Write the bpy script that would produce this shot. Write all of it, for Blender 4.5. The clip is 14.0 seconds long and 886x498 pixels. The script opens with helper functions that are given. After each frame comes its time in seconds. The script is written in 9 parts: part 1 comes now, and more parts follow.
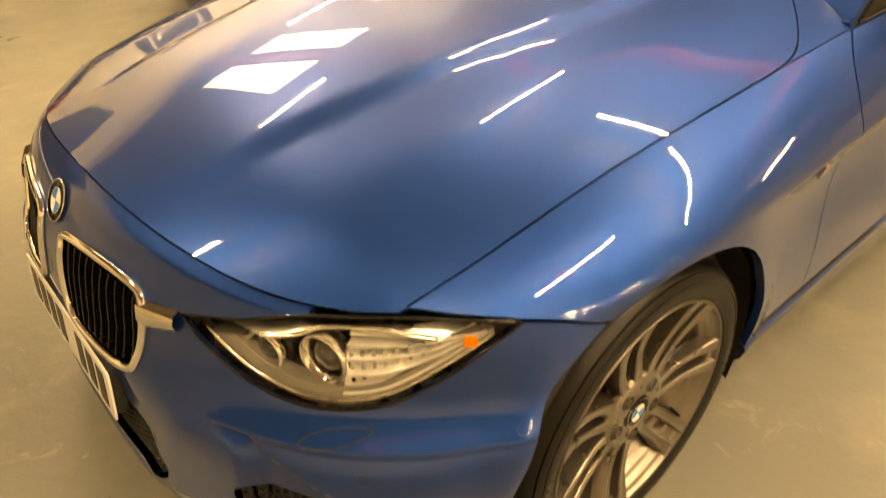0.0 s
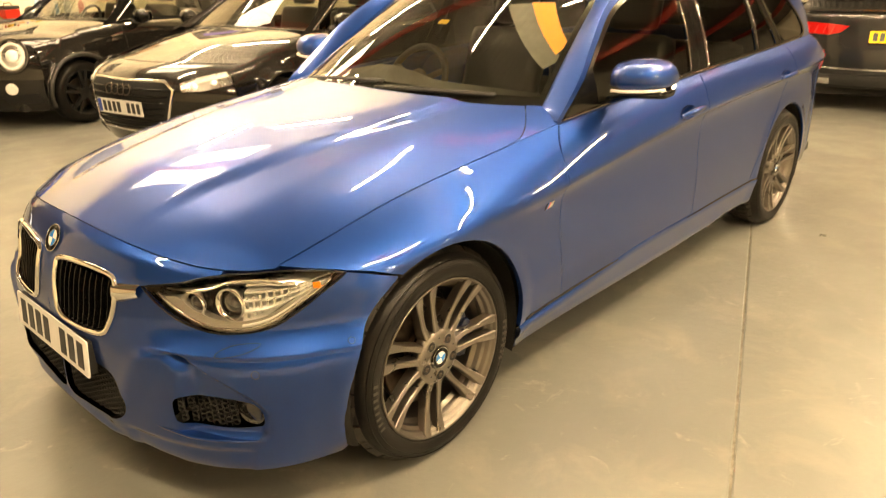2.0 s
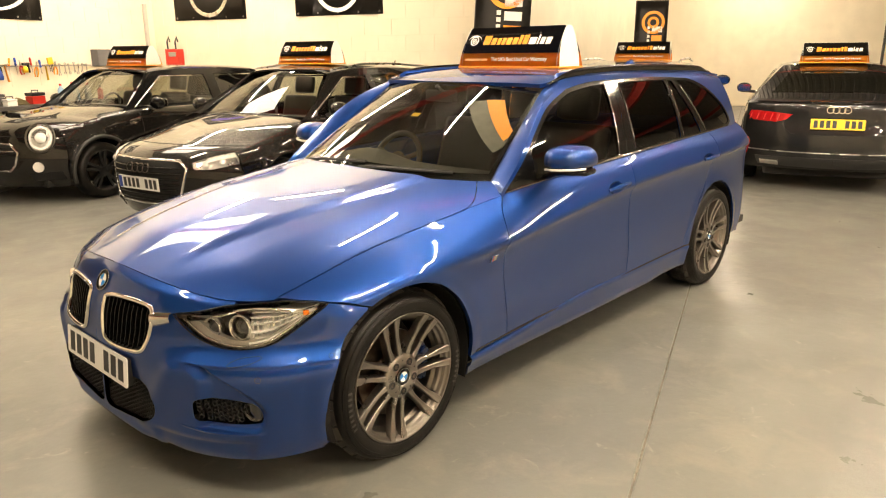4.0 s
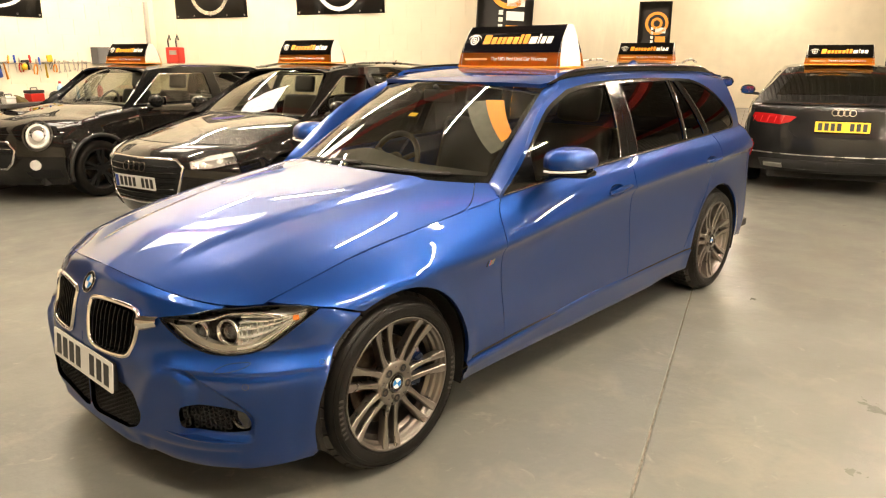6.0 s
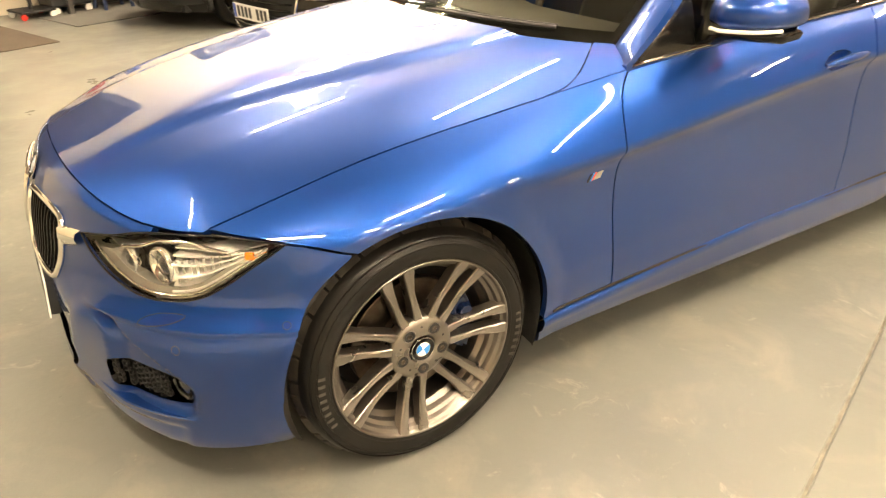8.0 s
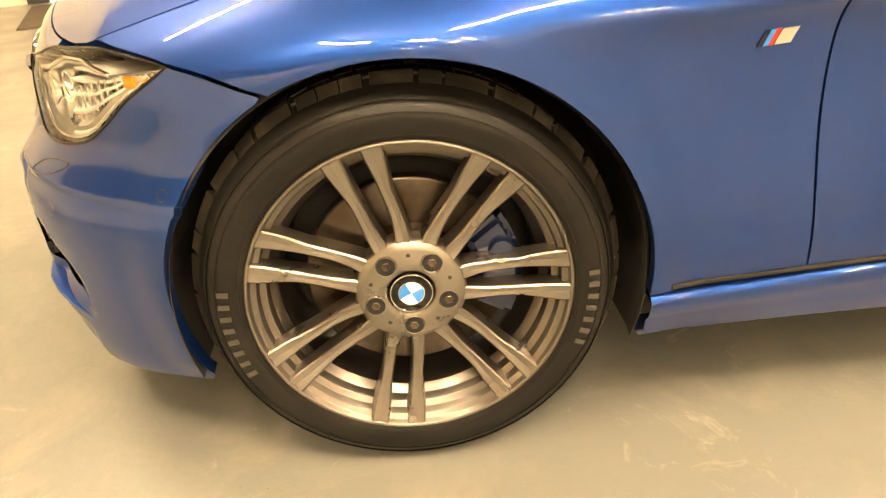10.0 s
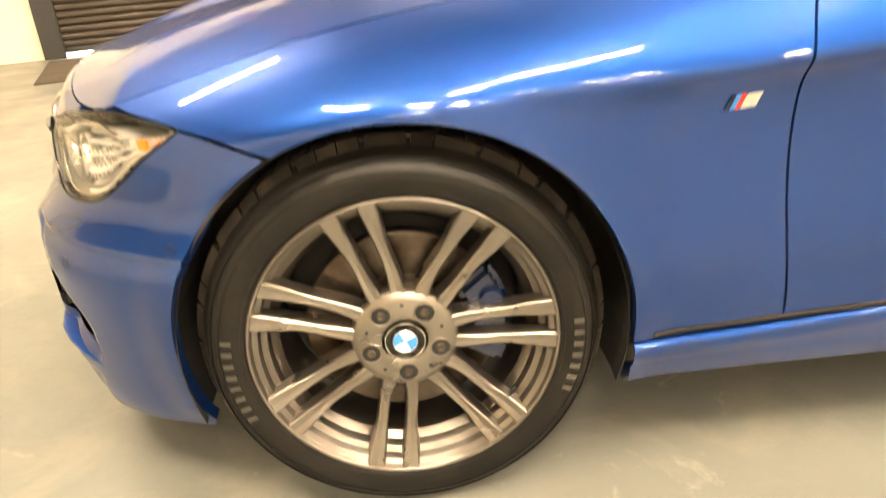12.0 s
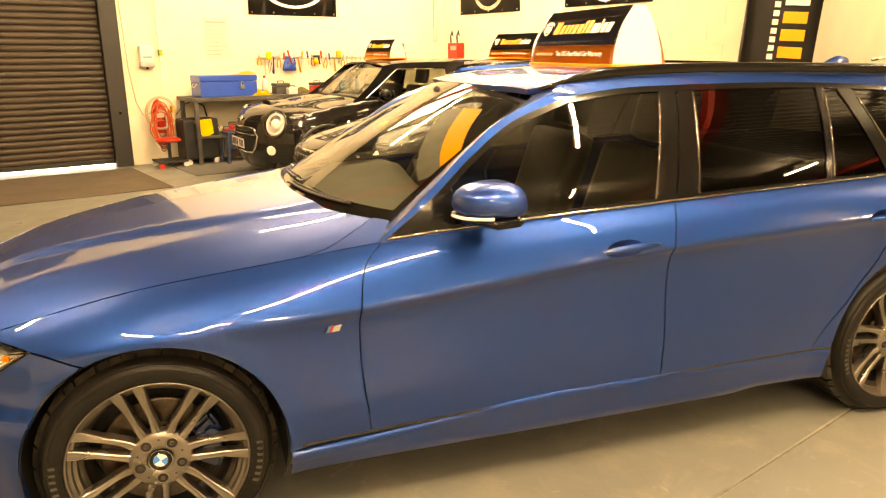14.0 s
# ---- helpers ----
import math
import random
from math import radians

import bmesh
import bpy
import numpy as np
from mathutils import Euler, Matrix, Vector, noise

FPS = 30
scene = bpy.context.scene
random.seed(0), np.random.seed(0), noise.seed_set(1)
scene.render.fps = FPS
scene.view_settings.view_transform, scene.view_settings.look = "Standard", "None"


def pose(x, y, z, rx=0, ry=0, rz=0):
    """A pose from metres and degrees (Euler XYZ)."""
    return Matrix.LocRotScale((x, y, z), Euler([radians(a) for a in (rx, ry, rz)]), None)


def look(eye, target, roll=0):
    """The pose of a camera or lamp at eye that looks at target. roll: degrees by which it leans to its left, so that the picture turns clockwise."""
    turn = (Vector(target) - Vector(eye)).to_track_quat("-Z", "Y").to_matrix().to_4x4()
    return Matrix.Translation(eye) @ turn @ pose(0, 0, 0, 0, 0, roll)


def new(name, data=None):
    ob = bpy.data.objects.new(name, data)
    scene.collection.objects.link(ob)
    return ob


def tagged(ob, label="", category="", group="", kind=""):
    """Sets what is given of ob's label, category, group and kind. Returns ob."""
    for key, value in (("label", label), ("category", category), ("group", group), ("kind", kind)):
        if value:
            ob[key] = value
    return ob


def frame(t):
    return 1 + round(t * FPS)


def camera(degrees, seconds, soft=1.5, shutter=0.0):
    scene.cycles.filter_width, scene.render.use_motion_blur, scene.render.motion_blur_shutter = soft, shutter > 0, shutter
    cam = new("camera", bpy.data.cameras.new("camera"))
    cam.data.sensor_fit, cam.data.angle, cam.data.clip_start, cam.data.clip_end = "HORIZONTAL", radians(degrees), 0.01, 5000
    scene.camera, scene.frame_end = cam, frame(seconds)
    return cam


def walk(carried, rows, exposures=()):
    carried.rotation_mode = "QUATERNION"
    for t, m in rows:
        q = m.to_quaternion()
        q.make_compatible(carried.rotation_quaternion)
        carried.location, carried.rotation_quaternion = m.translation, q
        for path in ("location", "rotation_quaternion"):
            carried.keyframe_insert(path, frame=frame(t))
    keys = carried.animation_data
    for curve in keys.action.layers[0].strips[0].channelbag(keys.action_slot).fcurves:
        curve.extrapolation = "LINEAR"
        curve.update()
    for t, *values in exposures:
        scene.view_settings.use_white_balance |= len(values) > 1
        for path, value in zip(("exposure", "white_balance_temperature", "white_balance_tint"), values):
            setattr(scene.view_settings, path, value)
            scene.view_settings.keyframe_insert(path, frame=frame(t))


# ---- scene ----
cam = camera(64.0, 14.0, soft=1.15, shutter=0.4)
PATH = [
    (0, (-0.91, -1.351, 1.36), (0.166, -0.083, 0.248), -0.6),
    (0.5, (-0.98, -1.494, 1.331), (0.095, -0.269, 0.172), -1.2),
    (1, (-1.05, -1.764, 1.353), (0.057, -0.448, 0.332), -1.6),
    (1.5, (-1.175, -1.962, 1.373), (0.062, -0.641, 0.521), -1.2),
    (2, (-1.366, -2.125, 1.411), (0.006, -0.867, 0.679), -0.6),
    (2.5, (-1.503, -2.347, 1.431), (-0.098, -1.056, 0.832), -1.1),
    (3, (-1.639, -2.537, 1.465), (-0.222, -1.249, 0.888), -0.5),
    (3.5, (-1.709, -2.618, 1.487), (-0.278, -1.329, 0.949), -0.8),
    (3.7, (-1.724, -2.628, 1.499), (-0.294, -1.333, 0.972), -0.5),
    (6, (-1.656, -2.6, 1.493), (-0.231, -1.299, 0.969), 0.0),
    (6.5, (-1.472, -2.456, 1.465), (-0.064, -1.156, 0.892), 0.0),
    (7, (-1.247, -2.315, 1.442), (0.061, -1.003, 0.686), -1.0),
    (7.5, (-0.943, -2.214, 1.406), (0.092, -0.746, 0.528), -2.4),
    (7.7, (-0.855, -2.185, 1.402), (0.136, -0.713, 0.48), -1.6),
    (9.8, (0.008, -1.802, 0.981), (0.131, -0.066, -0.003), -3.9),
    (10, (0.007, -1.813, 0.894), (0.094, -0.038, -0.023), -4.0),
    (10.5, (-0.004, -1.819, 0.818), (0.117, -0.006, -0.018), -3.8),
    (11, (0.011, -1.821, 0.801), (0.106, 0.007, -0.004), -3.2),
    (11.5, (0.004, -1.823, 0.811), (0.109, -0.001, -0.008), -3.2),
    (12, (0.029, -1.867, 0.926), (0.109, -0.035, 0.128), -4.3),
    (12.5, (0.03, -2.084, 1.254), (0.238, -0.237, 0.516), -3.5),
    (13, (-0.053, -2.441, 1.379), (0.519, -0.638, 0.729), 1.5),
    (13.5, (0.069, -2.692, 1.464), (0.685, -0.874, 0.901), 1.2),
    (14, (0.208, -2.876, 1.487), (0.816, -1.047, 0.952), -0.1),
]
EXPOSURES = [(0.0, -0.42, 13800, 12), (0.5, -0.30, 12300, 12), (1.0, -0.15, 10800, 10), (1.5, 0.0, 10600, 12), (2.0, -0.05, 9400, 12), (2.5, -0.12, 8400, 12), (3.0, -0.44, 7500, 13), (6.5, -0.40, 6700, 12),
             (7.5, 0.08, 6900, 11), (10.0, 0.62, 9200, 14), (10.5, 0.74, 8000, 13), (11.0, 0.79, 7000, 11), (11.5, 0.83, 7000, 12), (12.0, 0.77, 7400, 11), (12.5, 0.52, 9200, 13), (13.0, 0.2, 11700, 15), (14.0, -0.02, 12000, 16)]
walk(cam, [(t, look(eye, target, roll)) for t, eye, target, roll in PATH], EXPOSURES)

# ---------------------------------------------------------------- world and light
HALL = 19.0                                   # turn of the hall against the blue car
HE = Vector((math.cos(radians(HALL)), math.sin(radians(HALL)), 0))
HN = Vector((-HE.y, HE.x, 0))
HO = Vector((4.3, 9.4, 0))                    # inner corner of the two painted block walls
CEIL = 4.7


def hall(u, v, z=0.0):
    """A place from metres along the hall's long wall (u) and across it (v), from the inner corner."""
    return HO + HE * u + HN * v + Vector((0, 0, z))


world = bpy.data.worlds.new("world")
scene.world = world
world.use_nodes = True
world.node_tree.nodes["Background"].inputs[0].default_value = (1.0, 0.9, 0.75, 1)
world.node_tree.nodes["Background"].inputs[1].default_value = 0.02

TUBE_GLOW = 760.0
TUBE_COLOUR = (1.0, 0.86, 0.66)


# ---------------------------------------------------------------- materials
def mat(name, colour, rough=0.5, metal=0.0, coat=0.0, vary=0.15, scale=6.0, grain=0.0, grain_scale=250.0,
        rough_vary=0.1, spec=0.5, island=0.0, glow=0.0, second=None, second_scale=1.2):
    """A surface with colour variation at two scales, uneven roughness and fine relief."""
    m = bpy.data.materials.new(name)
    m.use_nodes = True
    nt = m.node_tree
    b = nt.nodes["Principled BSDF"]
    b.inputs["Metallic"].default_value = metal
    b.inputs["Coat Weight"].default_value = coat
    b.inputs["Coat Roughness"].default_value = 0.03
    b.inputs["Specular IOR Level"].default_value = spec
    geo = nt.nodes.new("ShaderNodeNewGeometry")
    n1 = nt.nodes.new("ShaderNodeTexNoise")
    n1.inputs["Scale"].default_value, n1.inputs["Detail"].default_value = scale, 6
    n2 = nt.nodes.new("ShaderNodeTexNoise")
    n2.inputs["Scale"].default_value, n2.inputs["Detail"].default_value = second_scale, 3
    for n in (n1, n2):
        nt.links.new(geo.outputs["Position"], n.inputs["Vector"])
    r1 = nt.nodes.new("ShaderNodeValToRGB")
    lo = [c * (1 - vary) for c in colour]
    hi = [min(1, c * (1 + vary)) for c in colour]
    r1.color_ramp.elements[0].position, r1.color_ramp.elements[0].color = 0.3, (*lo, 1)
    r1.color_ramp.elements[1].position, r1.color_ramp.elements[1].color = 0.7, (*hi, 1)
    nt.links.new(n1.outputs["Fac"], r1.inputs["Fac"])
    mix = nt.nodes.new("ShaderNodeMix")
    mix.data_type = "RGBA"
    nt.links.new(r1.outputs["Color"], mix.inputs[6])
    mix.inputs[7].default_value = (*(second or [c * (1 - vary) for c in colour]), 1)
    r2 = nt.nodes.new("ShaderNodeMapRange")
    r2.inputs[1].default_value, r2.inputs[2].default_value = 0.45, 0.75
    nt.links.new(n2.outputs["Fac"], r2.inputs[0])
    nt.links.new(r2.outputs[0], mix.inputs[0])
    nt.links.new(mix.outputs[2], b.inputs["Base Color"])
    rr = nt.nodes.new("ShaderNodeMapRange")
    rr.inputs[3].default_value, rr.inputs[4].default_value = max(0.02, rough - rough_vary), min(1, rough + rough_vary)
    nt.links.new(n1.outputs["Fac"], rr.inputs[0])
    nt.links.new(rr.outputs[0], b.inputs["Roughness"])
    if grain:
        g = nt.nodes.new("ShaderNodeTexNoise")
        g.inputs["Scale"].default_value, g.inputs["Detail"].default_value = grain_scale, 3
        nt.links.new(geo.outputs["Position"], g.inputs["Vector"])
        bump = nt.nodes.new("ShaderNodeBump")
        bump.inputs["Strength"].default_value, bump.inputs["Distance"].default_value = grain, 0.002
        nt.links.new(g.outputs["Fac"], bump.inputs["Height"])
        nt.links.new(bump.outputs[0], b.inputs["Normal"])
    if glow:
        b.inputs["Emission Color"].default_value = (*colour, 1)
        b.inputs["Emission Strength"].default_value = glow
    return m


def glass(name, tint, gloss_rough=0.0, ior=1.5):
    """A thin tinted pane: clear through, with a mirror gloss that grows at glancing angles."""
    m = bpy.data.materials.new(name)
    m.use_nodes = True
    nt = m.node_tree
    nt.nodes.clear()
    out = nt.nodes.new("ShaderNodeOutputMaterial")
    mix = nt.nodes.new("ShaderNodeMixShader")
    face = nt.nodes.new("ShaderNodeLayerWeight")
    face.inputs[0].default_value = 0.5
    steep = nt.nodes.new("ShaderNodeMath")
    steep.operation = "POWER"
    steep.inputs[1].default_value = 5.0
    f0 = ((ior - 1) / (ior + 1)) ** 2
    fr = nt.nodes.new("ShaderNodeMath")
    fr.operation = "MULTIPLY_ADD"
    fr.inputs[1].default_value = 1 - f0
    fr.inputs[2].default_value = f0
    nt.links.new(face.outputs["Facing"], steep.inputs[0])
    nt.links.new(steep.outputs[0], fr.inputs[0])
    tr = nt.nodes.new("ShaderNodeBsdfTransparent")
    tr.inputs[0].default_value = (*tint, 1)
    gl = nt.nodes.new("ShaderNodeBsdfGlossy")
    gl.inputs["Roughness"].default_value = gloss_rough
    nt.links.new(fr.outputs[0], mix.inputs[0])
    nt.links.new(tr.outputs[0], mix.inputs[1])
    nt.links.new(gl.outputs[0], mix.inputs[2])
    nt.links.new(mix.outputs[0], out.inputs[0])
    return m


def car_paint(name, colour, metal=0.55, rough=0.32, coat=1.0):
    """Metallic flakes under a clear coat."""
    m = mat(name, colour, rough, metal, coat=coat, vary=0.05, scale=900, rough_vary=0.05, second_scale=700)
    b = m.node_tree.nodes["Principled BSDF"]
    b.inputs["Coat Roughness"].default_value = 0.012
    b.inputs["Specular IOR Level"].default_value = 0.0
    b.inputs["Coat IOR"].default_value = 1.5
    return m


M_BLUE = car_paint("blue_metallic_paint", (0.0078, 0.048, 0.232), 0.88, 0.42)
M_GREY = car_paint("dark_grey_metallic_paint", (0.013, 0.0115, 0.0105), 0.5, 0.4)
M_BLACKPAINT = car_paint("black_paint", (0.006, 0.0055, 0.005), 0.4, 0.4)
M_GRAPHITE = car_paint("graphite_paint", (0.018, 0.018, 0.0185), 0.5, 0.4)
M_GLOSSBLACK = mat("gloss_black_trim", (0.005, 0.005, 0.005), 0.14, coat=0.0, spec=0.3, rough_vary=0.03)
M_PLASTIC = mat("black_plastic", (0.012, 0.012, 0.012), 0.5, grain=0.25, grain_scale=900)
M_LINER = mat("wheel_arch_felt", (0.010, 0.009, 0.008), 0.9, grain=0.5, grain_scale=400)
M_RUBBER = mat("tyre_rubber", (0.0065, 0.006, 0.0055), 0.36, grain=0.2, grain_scale=600, vary=0.3, second=(0.011, 0.009, 0.007), second_scale=14, spec=0.2)
M_TREAD = mat("dusty_tread_rubber", (0.014, 0.0115, 0.009), 0.5, grain=0.4, grain_scale=500, vary=0.4, scale=40, second=(0.05, 0.04, 0.028), second_scale=25)
M_ALLOY = mat("grey_alloy", (0.20, 0.18, 0.16), 0.33, 0.95, vary=0.06, scale=20, coat=0.15)
M_ALLOY_FACE = mat("satin_alloy", (0.245, 0.22, 0.195), 0.30, 0.95, vary=0.05, scale=20, coat=0.1)
M_BLACKALLOY = mat("black_alloy", (0.012, 0.012, 0.012), 0.3, 0.3, coat=0.4)
M_CHROME = mat("chrome", (0.82, 0.80, 0.77), 0.06, 1.0, vary=0.02, rough_vary=0.02)
M_SATIN = mat("satin_aluminium", (0.6, 0.58, 0.55), 0.28, 1.0, vary=0.03)
M_STEEL = mat("brake_disc_steel", (0.10, 0.082, 0.066), 0.36, 1.0, vary=0.3, scale=40, second=(0.05, 0.028, 0.017), second_scale=18)
M_CALIPER = mat("blue_caliper_paint", (0.0015, 0.008, 0.036), 0.22, 0.1, coat=0.3)
M_WINDSCREEN = glass("windscreen_glass", (0.66, 0.67, 0.60), ior=1.9)
M_SIDEGLASS = glass("side_glass", (0.55, 0.56, 0.50), ior=1.8)
M_PRIVACY = glass("privacy_glass", (0.05, 0.05, 0.05), ior=1.75)
M_LENS = glass("lamp_lens", (0.99, 0.99, 0.985), ior=1.40)
M_CABIN = mat("black_cabin_trim", (0.02, 0.019, 0.018), 0.6, grain=0.2, grain_scale=500)
M_SEAT = mat("black_leather", (0.022, 0.020, 0.019), 0.4, grain=0.4, grain_scale=220)
M_BADGE_BLUE = mat("badge_blue", (0.02, 0.20, 0.60), 0.2, coat=0.8)
M_BADGE_WHITE = mat("badge_white", (0.80, 0.80, 0.80), 0.2, coat=0.8, vary=0.03)
M_PLATE_W = mat("white_number_plate", (0.78, 0.77, 0.74), 0.35, vary=0.04)
M_PLATE_Y = mat("yellow_number_plate", (0.85, 0.55, 0.02), 0.35, vary=0.04)
M_INK = mat("black_ink", (0.012, 0.012, 0.012), 0.4)
M_EUBLUE = mat("plate_blue", (0.02, 0.06, 0.35), 0.35)
M_AMBER = mat("amber_reflector", (0.75, 0.18, 0.01), 0.2, coat=0.6)
M_REDLENS = mat("red_lens", (0.42, 0.010, 0.012), 0.12, coat=1.0)
M_LAMPWHITE = mat("bright_reflector", (0.88, 0.86, 0.82), 0.25, 0.1, vary=0.03, coat=0.5)
M_ORANGE = mat("orange_print", (0.90, 0.33, 0.025), 0.4, vary=0.04)
M_SIGNBLACK = mat("black_print", (0.02, 0.017, 0.014), 0.4, vary=0.1)
M_SIGNWHITE = mat("white_print", (0.80, 0.79, 0.75), 0.45, vary=0.03)
M_RED = mat("red_paint", (0.50, 0.025, 0.015), 0.4, vary=0.15)
M_BEAM = mat("red_oxide_steel", (0.34, 0.028, 0.018), 0.5, vary=0.25, second=(0.22, 0.03, 0.02))
M_YELLOW = mat("yellow_cloth", (0.75, 0.48, 0.02), 0.7, vary=0.2, grain=0.3)
M_TOOLBLUE = mat("blue_steel_box", (0.015, 0.07, 0.42), 0.35, coat=0.3, vary=0.12)
M_BLUEPLASTIC = mat("navy_plastic", (0.02, 0.035, 0.09), 0.5)
M_HOSE = mat("orange_hose", (0.55, 0.10, 0.04), 0.45, vary=0.2, scale=30)
M_CABLE = mat("beige_cable", (0.45, 0.36, 0.22), 0.5, vary=0.1)
M_BENCH = mat("dark_steel_bench", (0.045, 0.042, 0.04), 0.5, vary=0.3, second=(0.10, 0.09, 0.08), second_scale=4)
M_PAPER = mat("faded_paper", (0.50, 0.48, 0.41), 0.7, vary=0.08)
M_INKGREY = mat("faded_ink", (0.30, 0.285, 0.24), 0.7)
M_DISPENSER = mat("white_plastic", (0.70, 0.69, 0.65), 0.35, vary=0.05)
M_CLEARBLUE = mat("pale_blue_bottle", (0.30, 0.45, 0.60), 0.25, vary=0.1)
M_TOOLSTEEL = mat("tool_steel", (0.45, 0.43, 0.40), 0.3, 1.0, vary=0.2, scale=40)
M_MAT = mat("brown_entrance_mat", (0.085, 0.062, 0.042), 0.95, vary=0.35, scale=40, grain=1.0, grain_scale=350, second=(0.06, 0.046, 0.032), second_scale=3)
M_SHUTTER = mat("dark_brown_shutter", (0.042, 0.029, 0.020), 0.5, 0.2, vary=0.25, scale=3, second=(0.028, 0.019, 0.013), second_scale=1.5)
M_SHUTFRAME = mat("black_steel_frame", (0.015, 0.014, 0.013), 0.5)
M_WALL = mat("cream_block_paint", (0.73, 0.665, 0.52), 0.6, vary=0.06, scale=3, grain=0.6, grain_scale=120, second=(0.67, 0.60, 0.46), second_scale=0.6)
M_CLADDARK = mat("weathered_corrugated_steel", (0.24, 0.23, 0.20), 0.5, 0.2, vary=0.15, scale=2, second=(0.19, 0.18, 0.16), second_scale=0.7)
M_ROOFSHEET = mat("dull_grey_roof_sheet", (0.14, 0.13, 0.113), 0.6, 0.1, vary=0.15, scale=2, second=(0.11, 0.102, 0.09), second_scale=0.7)
M_RUBBERMAT = mat("grey_rubber_mat", (0.10, 0.095, 0.085), 0.8, vary=0.2, grain=0.5)
M_FITTING = mat("white_enamel_fitting", (0.75, 0.73, 0.68), 0.4, vary=0.05)
M_TUBE = mat("lit_tube", TUBE_COLOUR, 0.5, vary=0.0, glow=TUBE_GLOW)
M_ROOFLIGHT = mat("translucent_roof_sheet", (1.0, 0.93, 0.80), 0.5, vary=0.05, glow=14.0)
M_DAYLIGHT = mat("daylight_gap", (0.85, 0.90, 1.0), 0.5, glow=7.0)


def floor_material():
    """Worn grey-green floor paint: broad patches, scuffs, pale scrapes and a dull sheen."""
    m = bpy.data.materials.new("worn_grey_floor_paint")
    m.use_nodes = True
    nt = m.node_tree
    b = nt.nodes["Principled BSDF"]
    geo = nt.nodes.new("ShaderNodeNewGeometry")

    def noise_node(scale, detail, rough=0.6, dist=0.0):
        n = nt.nodes.new("ShaderNodeTexNoise")
        n.inputs["Scale"].default_value, n.inputs["Detail"].default_value = scale, detail
        n.inputs["Roughness"].default_value, n.inputs["Distortion"].default_value = rough, dist
        nt.links.new(geo.outputs["Position"], n.inputs["Vector"])
        return n.outputs["Fac"]

    def mixed(a, c, lo, hi, fac):
        r = nt.nodes.new("ShaderNodeMapRange")
        r.inputs[1].default_value, r.inputs[2].default_value = lo, hi
        nt.links.new(fac, r.inputs[0])
        x = nt.nodes.new("ShaderNodeMix")
        x.data_type = "RGBA"
        nt.links.new(r.outputs[0], x.inputs[0])
        if isinstance(a, tuple):
            x.inputs[6].default_value = (*a, 1)
        else:
            nt.links.new(a, x.inputs[6])
        x.inputs[7].default_value = (*c, 1)
        return x.outputs[2]

    col = mixed((0.180, 0.181, 0.162), (0.140, 0.142, 0.130), 0.35, 0.7, noise_node(0.9, 4))
    col = mixed(col, (0.220, 0.208, 0.176), 0.50, 0.75, noise_node(3.5, 8, 0.65, 0.6))
    col = mixed(col, (0.31, 0.29, 0.245), 0.61, 0.75, noise_node(7.0, 9, 0.7, 1.2))
    col = mixed(col, (0.075, 0.07, 0.06), 0.72, 0.78, noise_node(26.0, 5, 0.6, 0.4))
    nt.links.new(col, b.inputs["Base Color"])
    rr = nt.nodes.new("ShaderNodeMapRange")
    rr.inputs[1].default_value, rr.inputs[2].default_value = 0.3, 0.75
    rr.inputs[3].default_value, rr.inputs[4].default_value = 0.26, 0.5
    nt.links.new(noise_node(2.2, 7), rr.inputs[0])
    nt.links.new(rr.outputs[0], b.inputs["Roughness"])
    bump = nt.nodes.new("ShaderNodeBump")
    bump.inputs["Strength"].default_value, bump.inputs["Distance"].default_value = 0.4, 0.004
    nt.links.new(noise_node(24.0, 9), bump.inputs["Height"])
    nt.links.new(bump.outputs[0], b.inputs["Normal"])
    return m


M_FLOOR = floor_material()


# ---------------------------------------------------------------- building helpers
def link(name, mesh, material, parent=None, label="", smooth=False):
    if isinstance(mesh, bmesh.types.BMesh):
        me = bpy.data.meshes.new(name)
        mesh.to_mesh(me)
        mesh.free()
    else:
        me = mesh
    for mm in (material if isinstance(material, (list, tuple)) else [material]):
        me.materials.append(mm)
    if smooth:
        me.shade_smooth()
    ob = new(name, me)
    if parent:
        ob.parent = parent
    if label:
        ob["label"] = label
    return ob


def part(name, bm, material, parent, label="", smooth=False):
    return link(name, bm, material, parent, label, smooth)


def thing(name, place, label, category, group="", turn=0.0, kind=""):
    """An Empty at a thing's base that holds its parts."""
    ob = new(name)
    ob.empty_display_size = 0.1
    ob.matrix_basis = pose(*place, 0, 0, turn)
    return tagged(ob, label, category, group, kind)


def box(bm, lo, hi, bevel=0.0, m=None):
    """A box between two corners, with rounded edges."""
    c = [(a + b) / 2 for a, b in zip(lo, hi)]
    s = [abs(b - a) for a, b in zip(lo, hi)]
    r = bmesh.ops.create_cube(bm, size=1.0, matrix=Matrix.Translation(c) @ Matrix.Diagonal((*s, 1)))
    if bevel:
        es = {e for v in r["verts"] for e in v.link_edges}
        out = bmesh.ops.bevel(bm, geom=list(es), offset=bevel, segments=2, profile=0.6, affect="EDGES")
        vs = {v for f in out["faces"] for v in f.verts} | {v for v in r["verts"] if v.is_valid}
    else:
        vs = set(r["verts"])
    if m is not None:
        bmesh.ops.transform(bm, matrix=m, verts=list(vs))
    return bm


